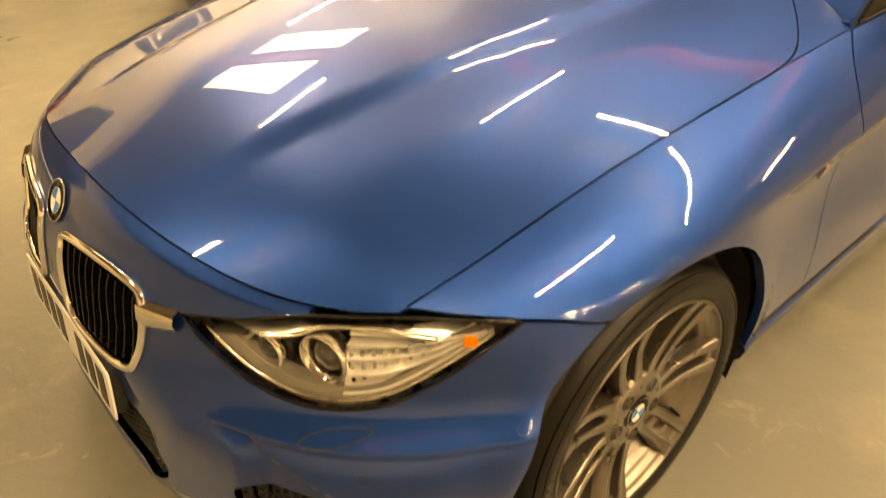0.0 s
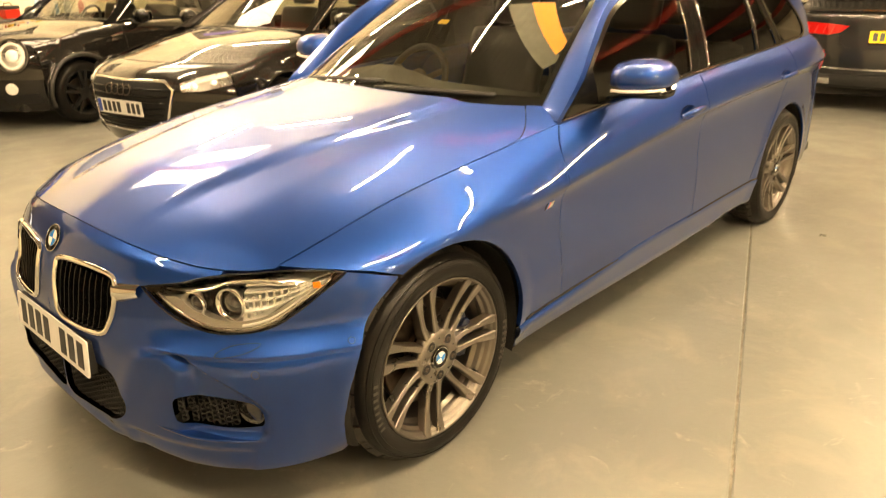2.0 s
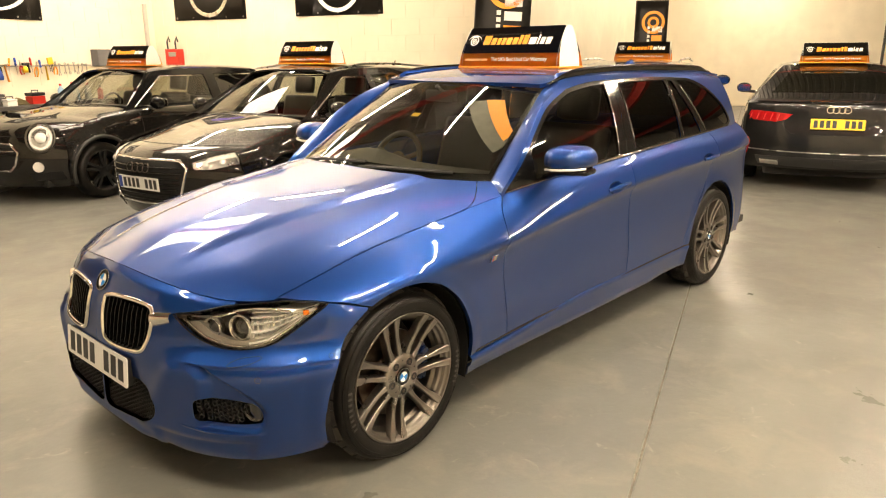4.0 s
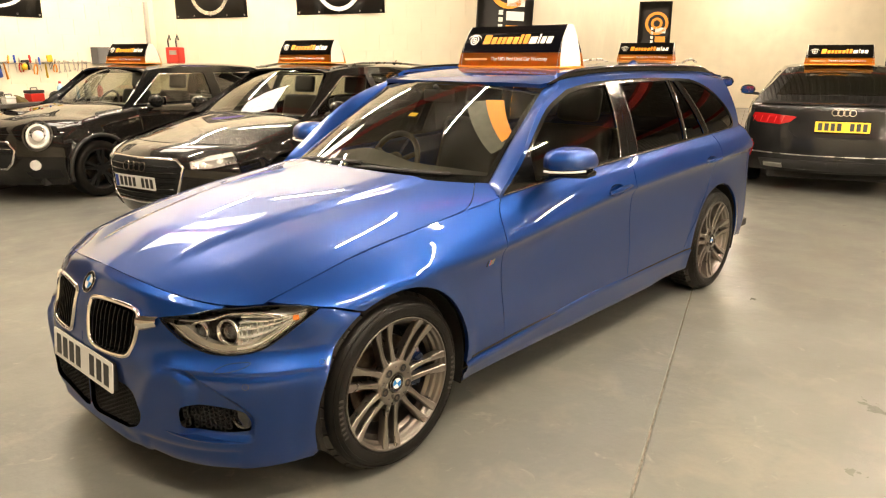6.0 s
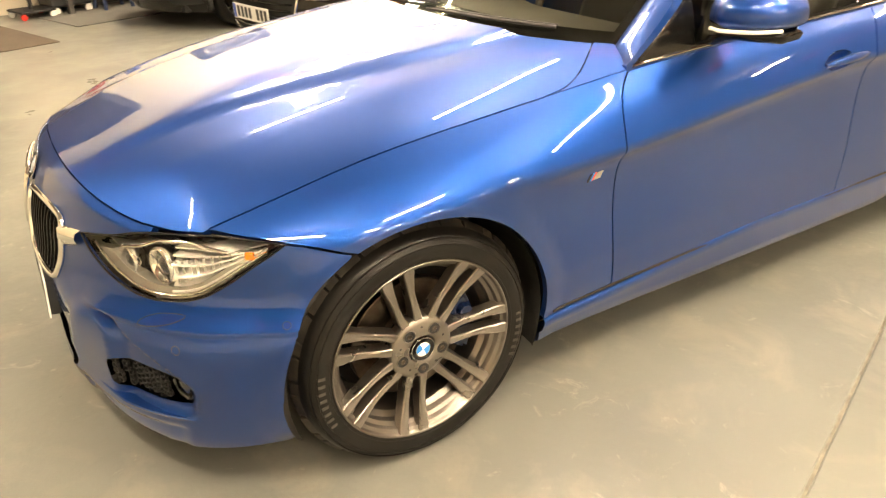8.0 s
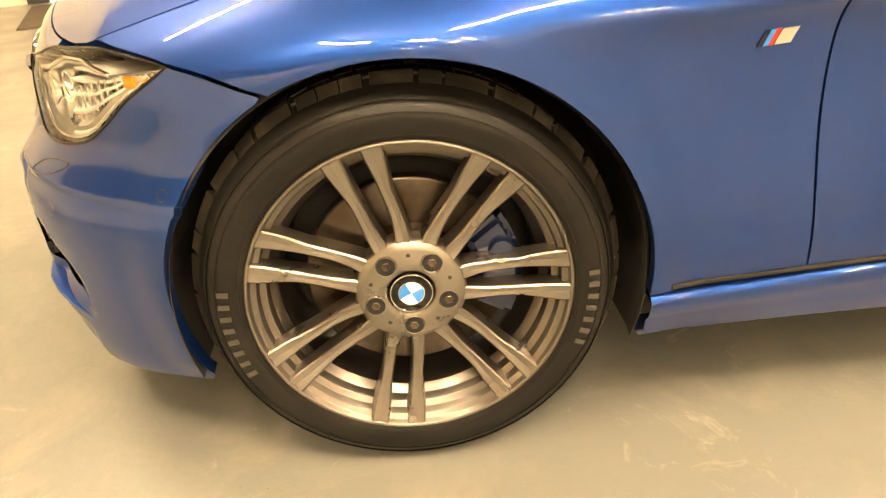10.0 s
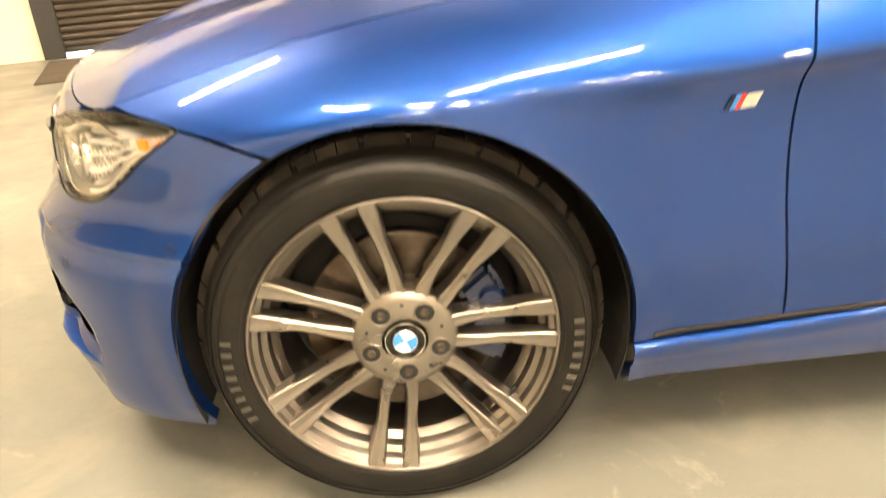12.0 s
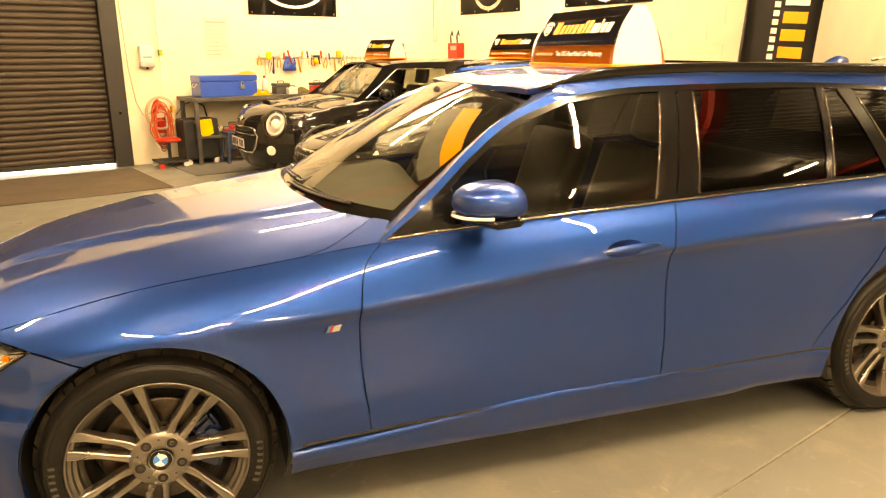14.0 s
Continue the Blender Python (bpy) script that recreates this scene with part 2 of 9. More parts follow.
def lathe(bm, profile, segments=32, m=None, close=False):
    """Turns a profile of (radius, along) round the z axis."""
    rings = []
    for r, z in profile:
        rings.append([bm.verts.new((r * math.cos(2 * math.pi * k / segments), r * math.sin(2 * math.pi * k / segments), z)) for k in range(segments)])
    pairs = list(zip(rings, rings[1:])) + ([(rings[-1], rings[0])] if close else [])
    for a, b in pairs:
        for k in range(segments):
            bm.faces.new((a[k], a[(k + 1) % segments], b[(k + 1) % segments], b[k]))
    if not close:
        for ring, (r, z) in ((rings[0], profile[0]), (rings[-1], profile[-1])):
            if r > 1e-5:
                bm.faces.new(ring)
    vs = [v for ring in rings for v in ring]
    if m is not None:
        bmesh.ops.transform(bm, matrix=m, verts=vs)
    return vs


def cyl(bm, a, b, r0, r1=None, segments=12):
    """A capped rod from a to b."""
    a, b = Vector(a), Vector(b)
    m = Matrix.Translation(a) @ (b - a).to_track_quat("Z", "Y").to_matrix().to_4x4()
    return lathe(bm, [(r0, 0.0), (r0 if r1 is None else r1, (b - a).length)], segments, m)


def tube(bm, points, radius, segments=8, closed=False):
    """A round rod along a row of points."""
    pts = [Vector(p) for p in points]
    n = len(pts)
    rings, side = [], None
    for i, p in enumerate(pts):
        d = (pts[(i + 1) % n] - pts[i - 1]) if closed else (pts[min(i + 1, n - 1)] - pts[max(i - 1, 0)])
        d.normalize()
        if side is None:
            side = d.orthogonal().normalized()
        side = (side - d * side.dot(d)).normalized()
        up = d.cross(side)
        r = radius(i / max(1, n - 1)) if callable(radius) else radius
        rings.append([bm.verts.new(p + (side * math.cos(2 * math.pi * k / segments) + up * math.sin(2 * math.pi * k / segments)) * r) for k in range(segments)])
    for i in range(n if closed else n - 1):
        a, b = rings[i], rings[(i + 1) % n]
        for k in range(segments):
            bm.faces.new((a[k], a[(k + 1) % segments], b[(k + 1) % segments], b[k]))
    if not closed:
        bm.faces.new(rings[0])
        bm.faces.new(rings[-1])
    return bm


def prism(bm, outline, z0, z1, m=None):
    """An outline of (x, y) points raised from z0 to z1."""
    a = [bm.verts.new((x, y, z0)) for x, y in outline]
    b = [bm.verts.new((x, y, z1)) for x, y in outline]
    n = len(a)
    bm.faces.new(a[::-1])
    bm.faces.new(b)
    for k in range(n):
        bm.faces.new((a[k], a[(k + 1) % n], b[(k + 1) % n], b[k]))
    if m is not None:
        bmesh.ops.transform(bm, matrix=m, verts=a + b)
    return a + b


def rounded(w, h, r, steps=5):
    """The outline of a rectangle with rounded corners, centred."""
    pts = []
    for cx, cy, a0 in ((w / 2 - r, h / 2 - r, 0), (-w / 2 + r, h / 2 - r, 90), (-w / 2 + r, -h / 2 + r, 180), (w / 2 - r, -h / 2 + r, 270)):
        for k in range(steps + 1):
            a = radians(a0 + 90 * k / steps)
            pts.append((cx + r * math.cos(a), cy + r * math.sin(a)))
    return pts


def lettering(text, height, material, parent, m, depth=0.001, bold=0.0, name="lettering", slant=0.0, width=0.0, squeeze=1.0):
    """Raised letters in the built-in font, centred on the pose m (x along the line, y up)."""
    cu = bpy.data.curves.new(name, "FONT")
    cu.body, cu.size, cu.extrude, cu.offset, cu.shear = text, height / 0.72, depth, bold, slant
    cu.align_x, cu.align_y, cu.resolution_u = "CENTER", "CENTER", 3
    tmp = bpy.data.objects.new("tmp", cu)
    scene.collection.objects.link(tmp)
    me = bpy.data.meshes.new_from_object(tmp.evaluated_get(bpy.context.evaluated_depsgraph_get()))
    bpy.data.objects.remove(tmp)
    bpy.data.curves.remove(cu)
    co = np.zeros(len(me.vertices) * 3, "f")
    me.vertices.foreach_get("co", co)
    co = co.reshape(-1, 3)
    if len(co):
        co[:, 0] -= (co[:, 0].max() + co[:, 0].min()) / 2
        co[:, 1] -= (co[:, 1].max() + co[:, 1].min()) / 2
        if width:
            co[:, 0] *= width / max(1e-6, np.ptp(co[:, 0]))
        me.vertices.foreach_set("co", co.ravel())
    me.materials.clear()
    ob = link(name, me, material, parent)
    ob.matrix_basis = m
    return ob


# ---------------------------------------------------------------- the hall
def slab(name, a, b, z0, z1, thick, material, label, kind="structure", cut=None):
    """A wall from a to b, its inner face on that line, its thickness behind it (to the left of a-b)."""
    d = (b - a)
    ln = d.length
    m = Matrix.Translation((a.x, a.y, 0)) @ Matrix.Rotation(math.atan2(d.y, d.x), 4, "Z")
    bm = bmesh.new()
    if cut:
        c0, c1, ch = cut
        box(bm, (0, 0, z0), (c0, thick, z1))
        box(bm, (c1, 0, z0), (ln, thick, z1))
        box(bm, (c0, 0, ch), (c1, thick, z1))
    else:
        box(bm, (0, 0, z0), (ln, thick, z1))
    ob = link(name, bm, material)
    ob.matrix_basis = m
    return tagged(ob, label, "wall", kind=kind)


def build_floor():
    bm = bmesh.new()
    j = 0.0045
    # slabs of the floor, with open joints between them
    us = [-18.0, 24.0]
    vs = [-22.0, -9.15, 1.0]
    for u0, u1 in zip(us, us[1:]):
        for v0, v1 in zip(vs, vs[1:]):
            a, b = hall(u0 + j, v0 + j), hall(u1 - j, v1 - j)
            pts = [hall(u0 + j, v0 + j), hall(u1 - j, v0 + j), hall(u1 - j, v1 - j), hall(u0 + j, v1 - j)]
            prism(bm, [(p.x, p.y) for p in pts], -0.15, 0.0)
    es = [e for e in bm.edges if all(abs(v.co.z) < 1e-6 for v in e.verts)]
    bmesh.ops.bevel(bm, geom=es, offset=0.004, segments=1, affect="EDGES")
    f = link("floor", bm, M_FLOOR)
    tagged(f, "worn grey-green painted concrete workshop floor with joints", "floor", kind="structure")
    bm = bmesh.new()
    pts = [hall(-18, -22), hall(24, -22), hall(24, 1), hall(-18, 1)]
    prism(bm, [(p.x, p.y) for p in pts], -0.3, -0.005)
    g = link("floor_joint", bm, mat("joint_filler", (0.17, 0.155, 0.125), 0.9, vary=0.4, scale=30))
    tagged(g, "dark grit in the floor joints", "floor", kind="structure")


def block_wall(name, a, b, z1, thick, label, cut=None, apart=0.0):
    """Painted blockwork: a wall of joints with each block standing a little proud of it."""
    w = slab(name, a, b, 0, z1, thick, M_WALL, label, cut=cut)
    ln = (b - a).length
    bm = bmesh.new()
    one = bmesh.new()
    bw, bh, g = 0.45, 0.225, 0.006
    box(one, (g / 2, -0.004, g / 2), (bw - g / 2, 0.02, bh - g / 2), 0.0015)
    block = bpy.data.meshes.new("block")
    one.to_mesh(block)
    one.free()
    block.materials.append(M_WALL)
    rows = int(3.2 / bh)
    for r in range(rows):
        x = -(r % 2) * bw / 2
        while x < ln:
            x0, x1 = max(x + g / 2, 0.0), min(x + bw - g / 2, ln)
            z0 = r * bh
            if x1 - x0 > 0.03 and not (cut and x1 > cut[0] and x0 < cut[1] and z0 < cut[2]):
                if x >= apart and x + bw <= ln:
                    ob = new("block", block)
                    ob.parent = w
                    ob.matrix_basis = Matrix.Translation((x, random.uniform(-0.0008, 0.0008), z0))
                else:
                    box(bm, (x0, -0.004, z0 + g / 2), (x1, 0.02, z0 + bh - g / 2))
            x += bw
    ob = link("blockwork", bm, M_WALL, w)
    ob["kind"] = "stuff"
    return w


SHUT = (-8.45, -5.57)                        # the shutter's opening, along the hall
block_wall("wall_workshop", hall(-16, 0), hall(0.3, 0), 5.2, 0.3, "cream painted block wall with a roller shutter", cut=(16 + SHUT[0], 16 + SHUT[1], 3.6), apart=9.5)
block_wall("wall_end", hall(0, 0), hall(0, -6.35), 5.2, 0.3, "cream painted block wall with dark banners")
slab("wall_bay", hall(0.3, -6.35), hall(14.3, -6.35), 0, 5.2, 0.3, M_WALL, "plain cream painted wall of the far bay")
slab("wall_far", hall(14.0, -6.35), hall(14.0, -21.3), 0, 5.2, 0.3, M_WALL, "plain cream painted end wall")
slab("wall_left", hall(-16, -21.3), hall(-16, 0), 0, 5.2, 0.3, M_WALL, "cream painted wall")
slab("wall_near", hall(14.3, -21.0), hall(-16.3, -21.0), 0, 2.2, 0.3, M_WALL, "cream painted lower wall")


def corrugated(name, a, b, z0, z1, label):
    """Profiled steel cladding between two places."""
    d = b - a
    ln = d.length
    m = Matrix.Translation((a.x, a.y, 0)) @ Matrix.Rotation(math.atan2(d.y, d.x), 4, "Z")
    bm = bmesh.new()
    prof = []
    x = 0.0
    while x < ln:
        for dx, dy in ((0, 0), (0.10, 0), (0.125, 0.035), (0.175, 0.035), (0.20, 0)):
            prof.append((x + dx, dy))
        x += 0.2
    lo = [bm.verts.new((px, py, z0)) for px, py in prof]
    hi = [bm.verts.new((px, py, z1)) for px, py in prof]
    for k in range(len(prof) - 1):
        if prof[k] != prof[k + 1]:
            bm.faces.new((lo[k], lo[k + 1], hi[k + 1], hi[k]))
    bmesh.ops.remove_doubles(bm, verts=bm.verts[:], dist=1e-5)
    ob = link(name, bm, M_CLADDARK)
    ob.matrix_basis = m
    return tagged(ob, label, "wall", kind="structure")


corrugated("wall_cladding", hall(14.0, -20.96), hall(-16, -20.96), 2.2, 5.2, "grey corrugated steel cladding above the lower wall")


def build_ceiling():
    bm = bmesh.new()
    v = -21.2
    prof = []
    while v < 0.6:
        for dv, dz in ((0, 0), (0.10, 0), (0.125, 0.035), (0.175, 0.035), (0.20, 0)):
            prof.append((v + dv, CEIL + dz))
        v += 0.2
    a = [bm.verts.new(hall(-16.5, p[0], p[1])) for p in prof]
    b = [bm.verts.new(hall(14.5, p[0], p[1])) for p in prof]
    for k in range(len(prof) - 1):
        if prof[k] != prof[k + 1]:
            bm.faces.new((a[k], b[k], b[k + 1], a[k + 1]))
    bmesh.ops.remove_doubles(bm, verts=bm.verts[:], dist=1e-5)
    c = link("ceiling", bm, M_ROOFSHEET)
    tagged(c, "grey corrugated steel roof sheeting", "ceiling", kind="structure")
    for u in (-12.0, -7.6, -3.2, 1.2, 5.6, 10.0):
        bm = bmesh.new()
        for z0, z1, w in ((CEIL - 0.30, CEIL - 0.285, 0.09), (CEIL - 0.285, CEIL - 0.055, 0.006), (CEIL - 0.055, CEIL - 0.04, 0.09)):
            box(bm, (-w, -21.2, z0), (w, 0, z1))
        ob = link("steel_beam", bm, M_BEAM)
        ob.matrix_basis = Matrix.Translation(hall(u, 0)) @ Matrix.Rotation(radians(HALL), 4, "Z")
        tagged(ob, "red oxide painted steel roof beam", "beam", kind="structure")


build_floor()
build_ceiling()


def tube_light(u, v, turn, length=1.6, z=4.32):
    """A batten fitting under the roof: a white enamel tray with one bright tube."""
    p = hall(u, v, z)
    t = thing("unseen_batten_light", p, "white enamel batten light with one lit tube, out of view under the roof", "ceiling light", "batten lights", HALL + turn)
    bm = bmesh.new()
    box(bm, (-length / 2, -0.022, 0.04), (length / 2, 0.022, 0.09), 0.006)
    part("tray", bm, M_FITTING, t)
    for s in (-1, 1):
        bm = bmesh.new()
        cyl(bm, (s * length * 0.35, 0, 0.09), (s * length * 0.35, 0, CEIL - z + 0.01), 0.006, segments=6)
        part("hanger", bm, M_FITTING, t)
    bm = bmesh.new()
    cyl(bm, (-length / 2 + 0.02, 0, 0.0), (length / 2 - 0.02, 0, 0.0), 0.019, segments=8)
    part("tube", bm, M_TUBE, t, "lit fluorescent tube", True)


# along the hall near the painted walls and over the car
# the bay tubes (u > 0) and the v = -19 row are added to brighten
for u, v in ((-1.2, -1.2), (-5.0, -3.8), (-4.5, -6.8), (-9.2, -5.2), (-7.4, -10.7), (2.6, -7.7), (6.2, -7.9), (9.5, -8.4), (-12.4, -19.0), (-9.9, -19.0), (-7.4, -19.0)):
    tube_light(u, v, 0)
# across the hall behind the car
# the u = -9.2 three, (-0.6, -11.9) and (12.3, -9.3) are added fill light
for u, v, ln in ((-1.1, -3.1, 1.6), (-9.2, -9.2, 1.6), (-9.2, -12.4, 1.6), (-4.7, -8.5, 1.2), (-5.0, -11.2, 3.0), (-0.6, -11.9, 1.6), (-4.9, -17.4, 1.6), (-0.6, -17.0, 1.6), (12.3, -9.3, 1.6), (-9.2, -15.8, 1.6)):
    tube_light(u, v, 90, ln)


def build_rooflight(u0, u1, v0, v1):
    """A translucent sheet in the roof that lets the daylight in."""
    bm = bmesh.new()
    prof = []
    v = v0
    while v < v1:
        prof += [(v, CEIL - 0.012), (v + 0.10, CEIL - 0.012), (v + 0.125, CEIL + 0.015), (v + 0.175, CEIL + 0.015)]
        v += 0.2
    a = [bm.verts.new(hall(u0, *p)) for p in prof]
    b = [bm.verts.new(hall(u1, *p)) for p in prof]
    for k in range(len(prof) - 1):
        bm.faces.new((a[k], b[k], b[k + 1], a[k + 1]))
    ob = link("rooflight", bm, M_ROOFLIGHT)
    tagged(ob, "translucent corrugated rooflight sheet letting daylight in", "rooflight", kind="structure")


build_rooflight(-4.3, -2.0, -2.8, -0.8)

# ---------------------------------------------------------------- panels cut from smooth surfaces
def spline(xs, ys):
    """A natural cubic spline, for single numbers or arrays."""
    xs, ys = np.array(xs, float), np.array(ys, float)
    n = len(xs)
    h = np.diff(xs)
    a = np.zeros((n, n))
    r = np.zeros(n)
    a[0, 0] = a[-1, -1] = 1
    for i in range(1, n - 1):
        a[i, i - 1], a[i, i], a[i, i + 1] = h[i - 1], 2 * (h[i - 1] + h[i]), h[i]
        r[i] = 6 * ((ys[i + 1] - ys[i]) / h[i] - (ys[i] - ys[i - 1]) / h[i - 1])
    s = np.linalg.solve(a, r)

    def at(x):
        x = np.asarray(x, float)
        xc = np.clip(x, xs[0], xs[-1])
        i = np.clip(np.searchsorted(xs, xc) - 1, 0, n - 2)
        d0, d1 = xc - xs[i], xs[i + 1] - xc
        y = (s[i] * d1**3 + s[i + 1] * d0**3) / (6 * h[i]) + (ys[i] / h[i] - s[i] * h[i] / 6) * d1 + (ys[i + 1] / h[i] - s[i + 1] * h[i] / 6) * d0
        lo = (ys[1] - ys[0]) / h[0] - h[0] * (2 * s[0] + s[1]) / 6
        hi = (ys[-1] - ys[-2]) / h[-1] + h[-1] * (2 * s[-1] + s[-2]) / 6
        return y + np.where(x < xs[0], (x - xs[0]) * lo, 0) + np.where(x > xs[-1], (x - xs[-1]) * hi, 0)
    return at


def step01(t):
    t = np.clip(t, 0, 1)
    return t * t * (3 - 2 * t)


def in_outline(px, py, poly):
    """Which of the points lie inside a closed outline."""
    inside = np.zeros(len(px), bool)
    n = len(poly)
    for i in range(n):
        x0, y0 = poly[i]
        x1, y1 = poly[(i + 1) % n]
        if y0 != y1:
            hit = ((y0 > py) != (y1 > py)) & (px < (x1 - x0) * (py - y0) / (y1 - y0) + x0)
            inside ^= hit
    return inside


def soft_line(points, per=0.02, rounding=True):
    """A smooth line through a few points (Catmull-Rom), at even steps."""
    p = [np.array(q, float) for q in points]
    if len(p) == 2:
        n = max(1, int(np.linalg.norm(p[1] - p[0]) / per))
        return [p[0] + (p[1] - p[0]) * k / n for k in range(n + 1)]
    p = [2 * p[0] - p[1]] + p + [2 * p[-1] - p[-2]]
    out = []
    for i in range(1, len(p) - 2):
        n = max(2, int(np.linalg.norm(p[i + 1] - p[i]) / per))
        for k in range(n):
            t = k / n
            out.append(0.5 * (2 * p[i] + (p[i + 1] - p[i - 1]) * t + (2 * p[i - 1] - 5 * p[i] + 4 * p[i + 1] - p[i + 2]) * t * t + (3 * p[i] - p[i - 1] - 3 * p[i + 1] + p[i + 2]) * t**3))
    out.append(p[-2])
    return out


class Skin:
    """A smooth surface f(u, v) on which panels are laid out; u and v in about metres."""

    def __init__(self, f, u0, u1, v0, v1, out):
        self.f, self.out = f, np.array(out, float)
        uu, vv = np.meshgrid(np.linspace(u0, u1, 260), np.linspace(v0, v1, 160), indexing="ij")
        self.us, self.vs = uu.ravel(), vv.ravel()
        self.ps = np.stack(f(self.us, self.vs), -1)
        self.du, self.dv = (u1 - u0) / 259, (v1 - v0) / 159

    def normal(self, u, v, e=1e-3):
        a = np.stack(self.f(u + e, v), -1) - np.stack(self.f(u - e, v), -1)
        b = np.stack(self.f(u, v + e), -1) - np.stack(self.f(u, v - e), -1)
        n = np.cross(a, b)
        n /= np.linalg.norm(n, axis=-1, keepdims=True) + 1e-12
        mid = np.cross(np.array([1.0, 0, 0]), np.array([0, 1.0, 0]))
        return n * self.sign(n)

    def sign(self, n):
        return 1.0 if (n @ self.out).mean() > 0 else -1.0

    def uv(self, point, weight=(1, 1, 1)):
        """The surface's u and v nearest to a place."""
        w = np.array(weight, float)
        p = np.array(point, float)
        k = int((((self.ps - p) * w) ** 2).sum(-1).argmin())
        u, v, du, dv = self.us[k], self.vs[k], self.du, self.dv
        for _ in range(14):
            gu, gv = np.meshgrid([u - du, u, u + du], [v - dv, v, v + dv], indexing="ij")
            q = np.stack(self.f(gu.ravel(), gv.ravel()), -1)
            k = int((((q - p) * w) ** 2).sum(-1).argmin())
            u, v = gu.ravel()[k], gv.ravel()[k]
            if k == 4:
                du, dv = du / 2, dv / 2
        return np.array([u, v])

    def line(self, points, per=0.02, weight=(1, 1, 1)):
        """A smooth line of u, v through a few places."""
        return soft_line([self.uv(p, weight) for p in points], per)


def even(outline, per):
    out = []
    n = len(outline)
    for i in range(n):
        a, b = np.array(outline[i]), np.array(outline[(i + 1) % n])
        d = np.linalg.norm(b - a)
        if d < 1e-6:
            continue
        k = max(1, int(math.ceil(d / per)))
        out += [a + (b - a) * j / k for j in range(k)]
    return out


def inset(outline, gap):
    """The outline drawn in by a small gap."""
    p = np.array(outline)
    area = 0.5 * np.sum(p[:, 0] * np.roll(p[:, 1], -1) - np.roll(p[:, 0], -1) * p[:, 1])
    d = np.roll(p, -1, 0) - np.roll(p, 1, 0)
    nrm = np.stack([-d[:, 1], d[:, 0]], -1)
    nrm /= np.linalg.norm(nrm, axis=-1, keepdims=True) + 1e-9
    return p + nrm * gap * (1 if area > 0 else -1)


def panel(name, skin, outline, material, parent, per=0.03, gap=0.002, flange=0.014, holes=(), mirror=False, both=False,
          label="", raise_by=0.0, edge=None):
    """A sheet cut from a skin along an outline, with holes, its edges turned in. both: the two halves of one part."""
    edge = edge or per
    ring = even(inset(outline, gap) if gap else outline, edge)
    rings = [ring] + [even(inset(h, -gap) if gap else h, edge) for h in holes]
    pts = [q for r in rings for q in r]
    lo, hi = np.min(ring, 0), np.max(ring, 0)
    gu, gv = np.meshgrid(np.arange(lo[0] + per / 2, hi[0], per), np.arange(lo[1] + per / 2, hi[1], per), indexing="ij")
    gu[:, ::2] += per / 4
    gu, gv = gu.ravel(), gv.ravel()
    ok = in_outline(gu, gv, ring)
    for h in rings[1:]:
        ok &= ~in_outline(gu, gv, h)
    b = np.array(pts)
    if ok.any():
        g = np.stack([gu[ok], gv[ok]], -1)
        far = np.sqrt(((g[:, None] - b[None]) ** 2).sum(-1)).min(1) > min(per, edge) * 0.55
        g = g[far]
    else:
        g = np.zeros((0, 2))
    allp = np.vstack([b, g])
    edges, k = [], 0
    for r in rings:
        edges += [(k + i, k + (i + 1) % len(r)) for i in range(len(r))]
        k += len(r)
    from_cdt = cdt([Vector((float(x), float(y))) for x, y in allp], edges, [], 0, 1e-7)
    co = np.array([(v.x, v.y) for v in from_cdt[0]])
    tris = np.array([t for t in from_cdt[2] if len(t) == 3])
    cen = co[tris].mean(1)
    ok = in_outline(cen[:, 0], cen[:, 1], ring)
    for h in rings[1:]:
        ok &= ~in_outline(cen[:, 0], cen[:, 1], h)
    tris = tris[ok]
    p3 = np.stack(skin.f(co[:, 0], co[:, 1]), -1)
    nr = skin.normal(co[:, 0], co[:, 1])
    p3 = p3 + nr * raise_by
    middle = np.zeros(len(p3), bool)
    if both:
        # the two halves meet without a joint
        middle = np.abs(p3[:, 1]) < gap * 1.3 + 1e-4
        p3[middle, 1] = 0.0
        nr[middle, 1] = 0.0
        nr[middle] /= np.linalg.norm(nr[middle], axis=1, keepdims=True)
    fn = np.cross(p3[tris[:, 1]] - p3[tris[:, 0]], p3[tris[:, 2]] - p3[tris[:, 0]])
    turn = (fn * nr[tris[:, 0]]).sum(-1) < 0
    tris[turn] = tris[turn][:, ::-1]
    # rim edges, turned inwards
    seen = {}
    for t in tris:
        for a, c in ((t[0], t[1]), (t[1], t[2]), (t[2], t[0])):
            seen[(a, c)] = 1
    rim = [(a, c) for a, c in seen if (c, a) not in seen]
    verts, norms, faces = list(map(tuple, p3)), list(map(tuple, nr)), [tuple(t) for t in tris]
    if flange:
        for a, c in rim:
            if middle[a] and middle[c]:
                continue
            d = p3[c] - p3[a]
            o = np.cross(d, nr[a])
            ln = np.linalg.norm(o)
            if ln < 1e-9:
                continue
            o /= ln
            i = len(verts)
            verts += [tuple(p3[a]), tuple(p3[c]), tuple(p3[c] - nr[c] * flange), tuple(p3[a] - nr[a] * flange)]
            norms += [tuple(o)] * 4
            faces.append((i, i + 3, i + 2, i + 1))
    made = []
    for side in ((1, -1) if both else ((-1,) if mirror else (1,))):
        if side == 1:
            made.append((verts, norms, faces))
        else:
            made.append(([(x, -y, z) for x, y, z in verts], [(x, -y, z) for x, y, z in norms], [f[::-1] for f in faces]))
    vs, ns, fs = [], [], []
    for v, n, f in made:
        k = len(vs)
        vs += v
        ns += n
        fs += [tuple(int(i) + k for i in q) for q in f]
    me = bpy.data.meshes.new(name)
    me.from_pydata(vs, [], fs)
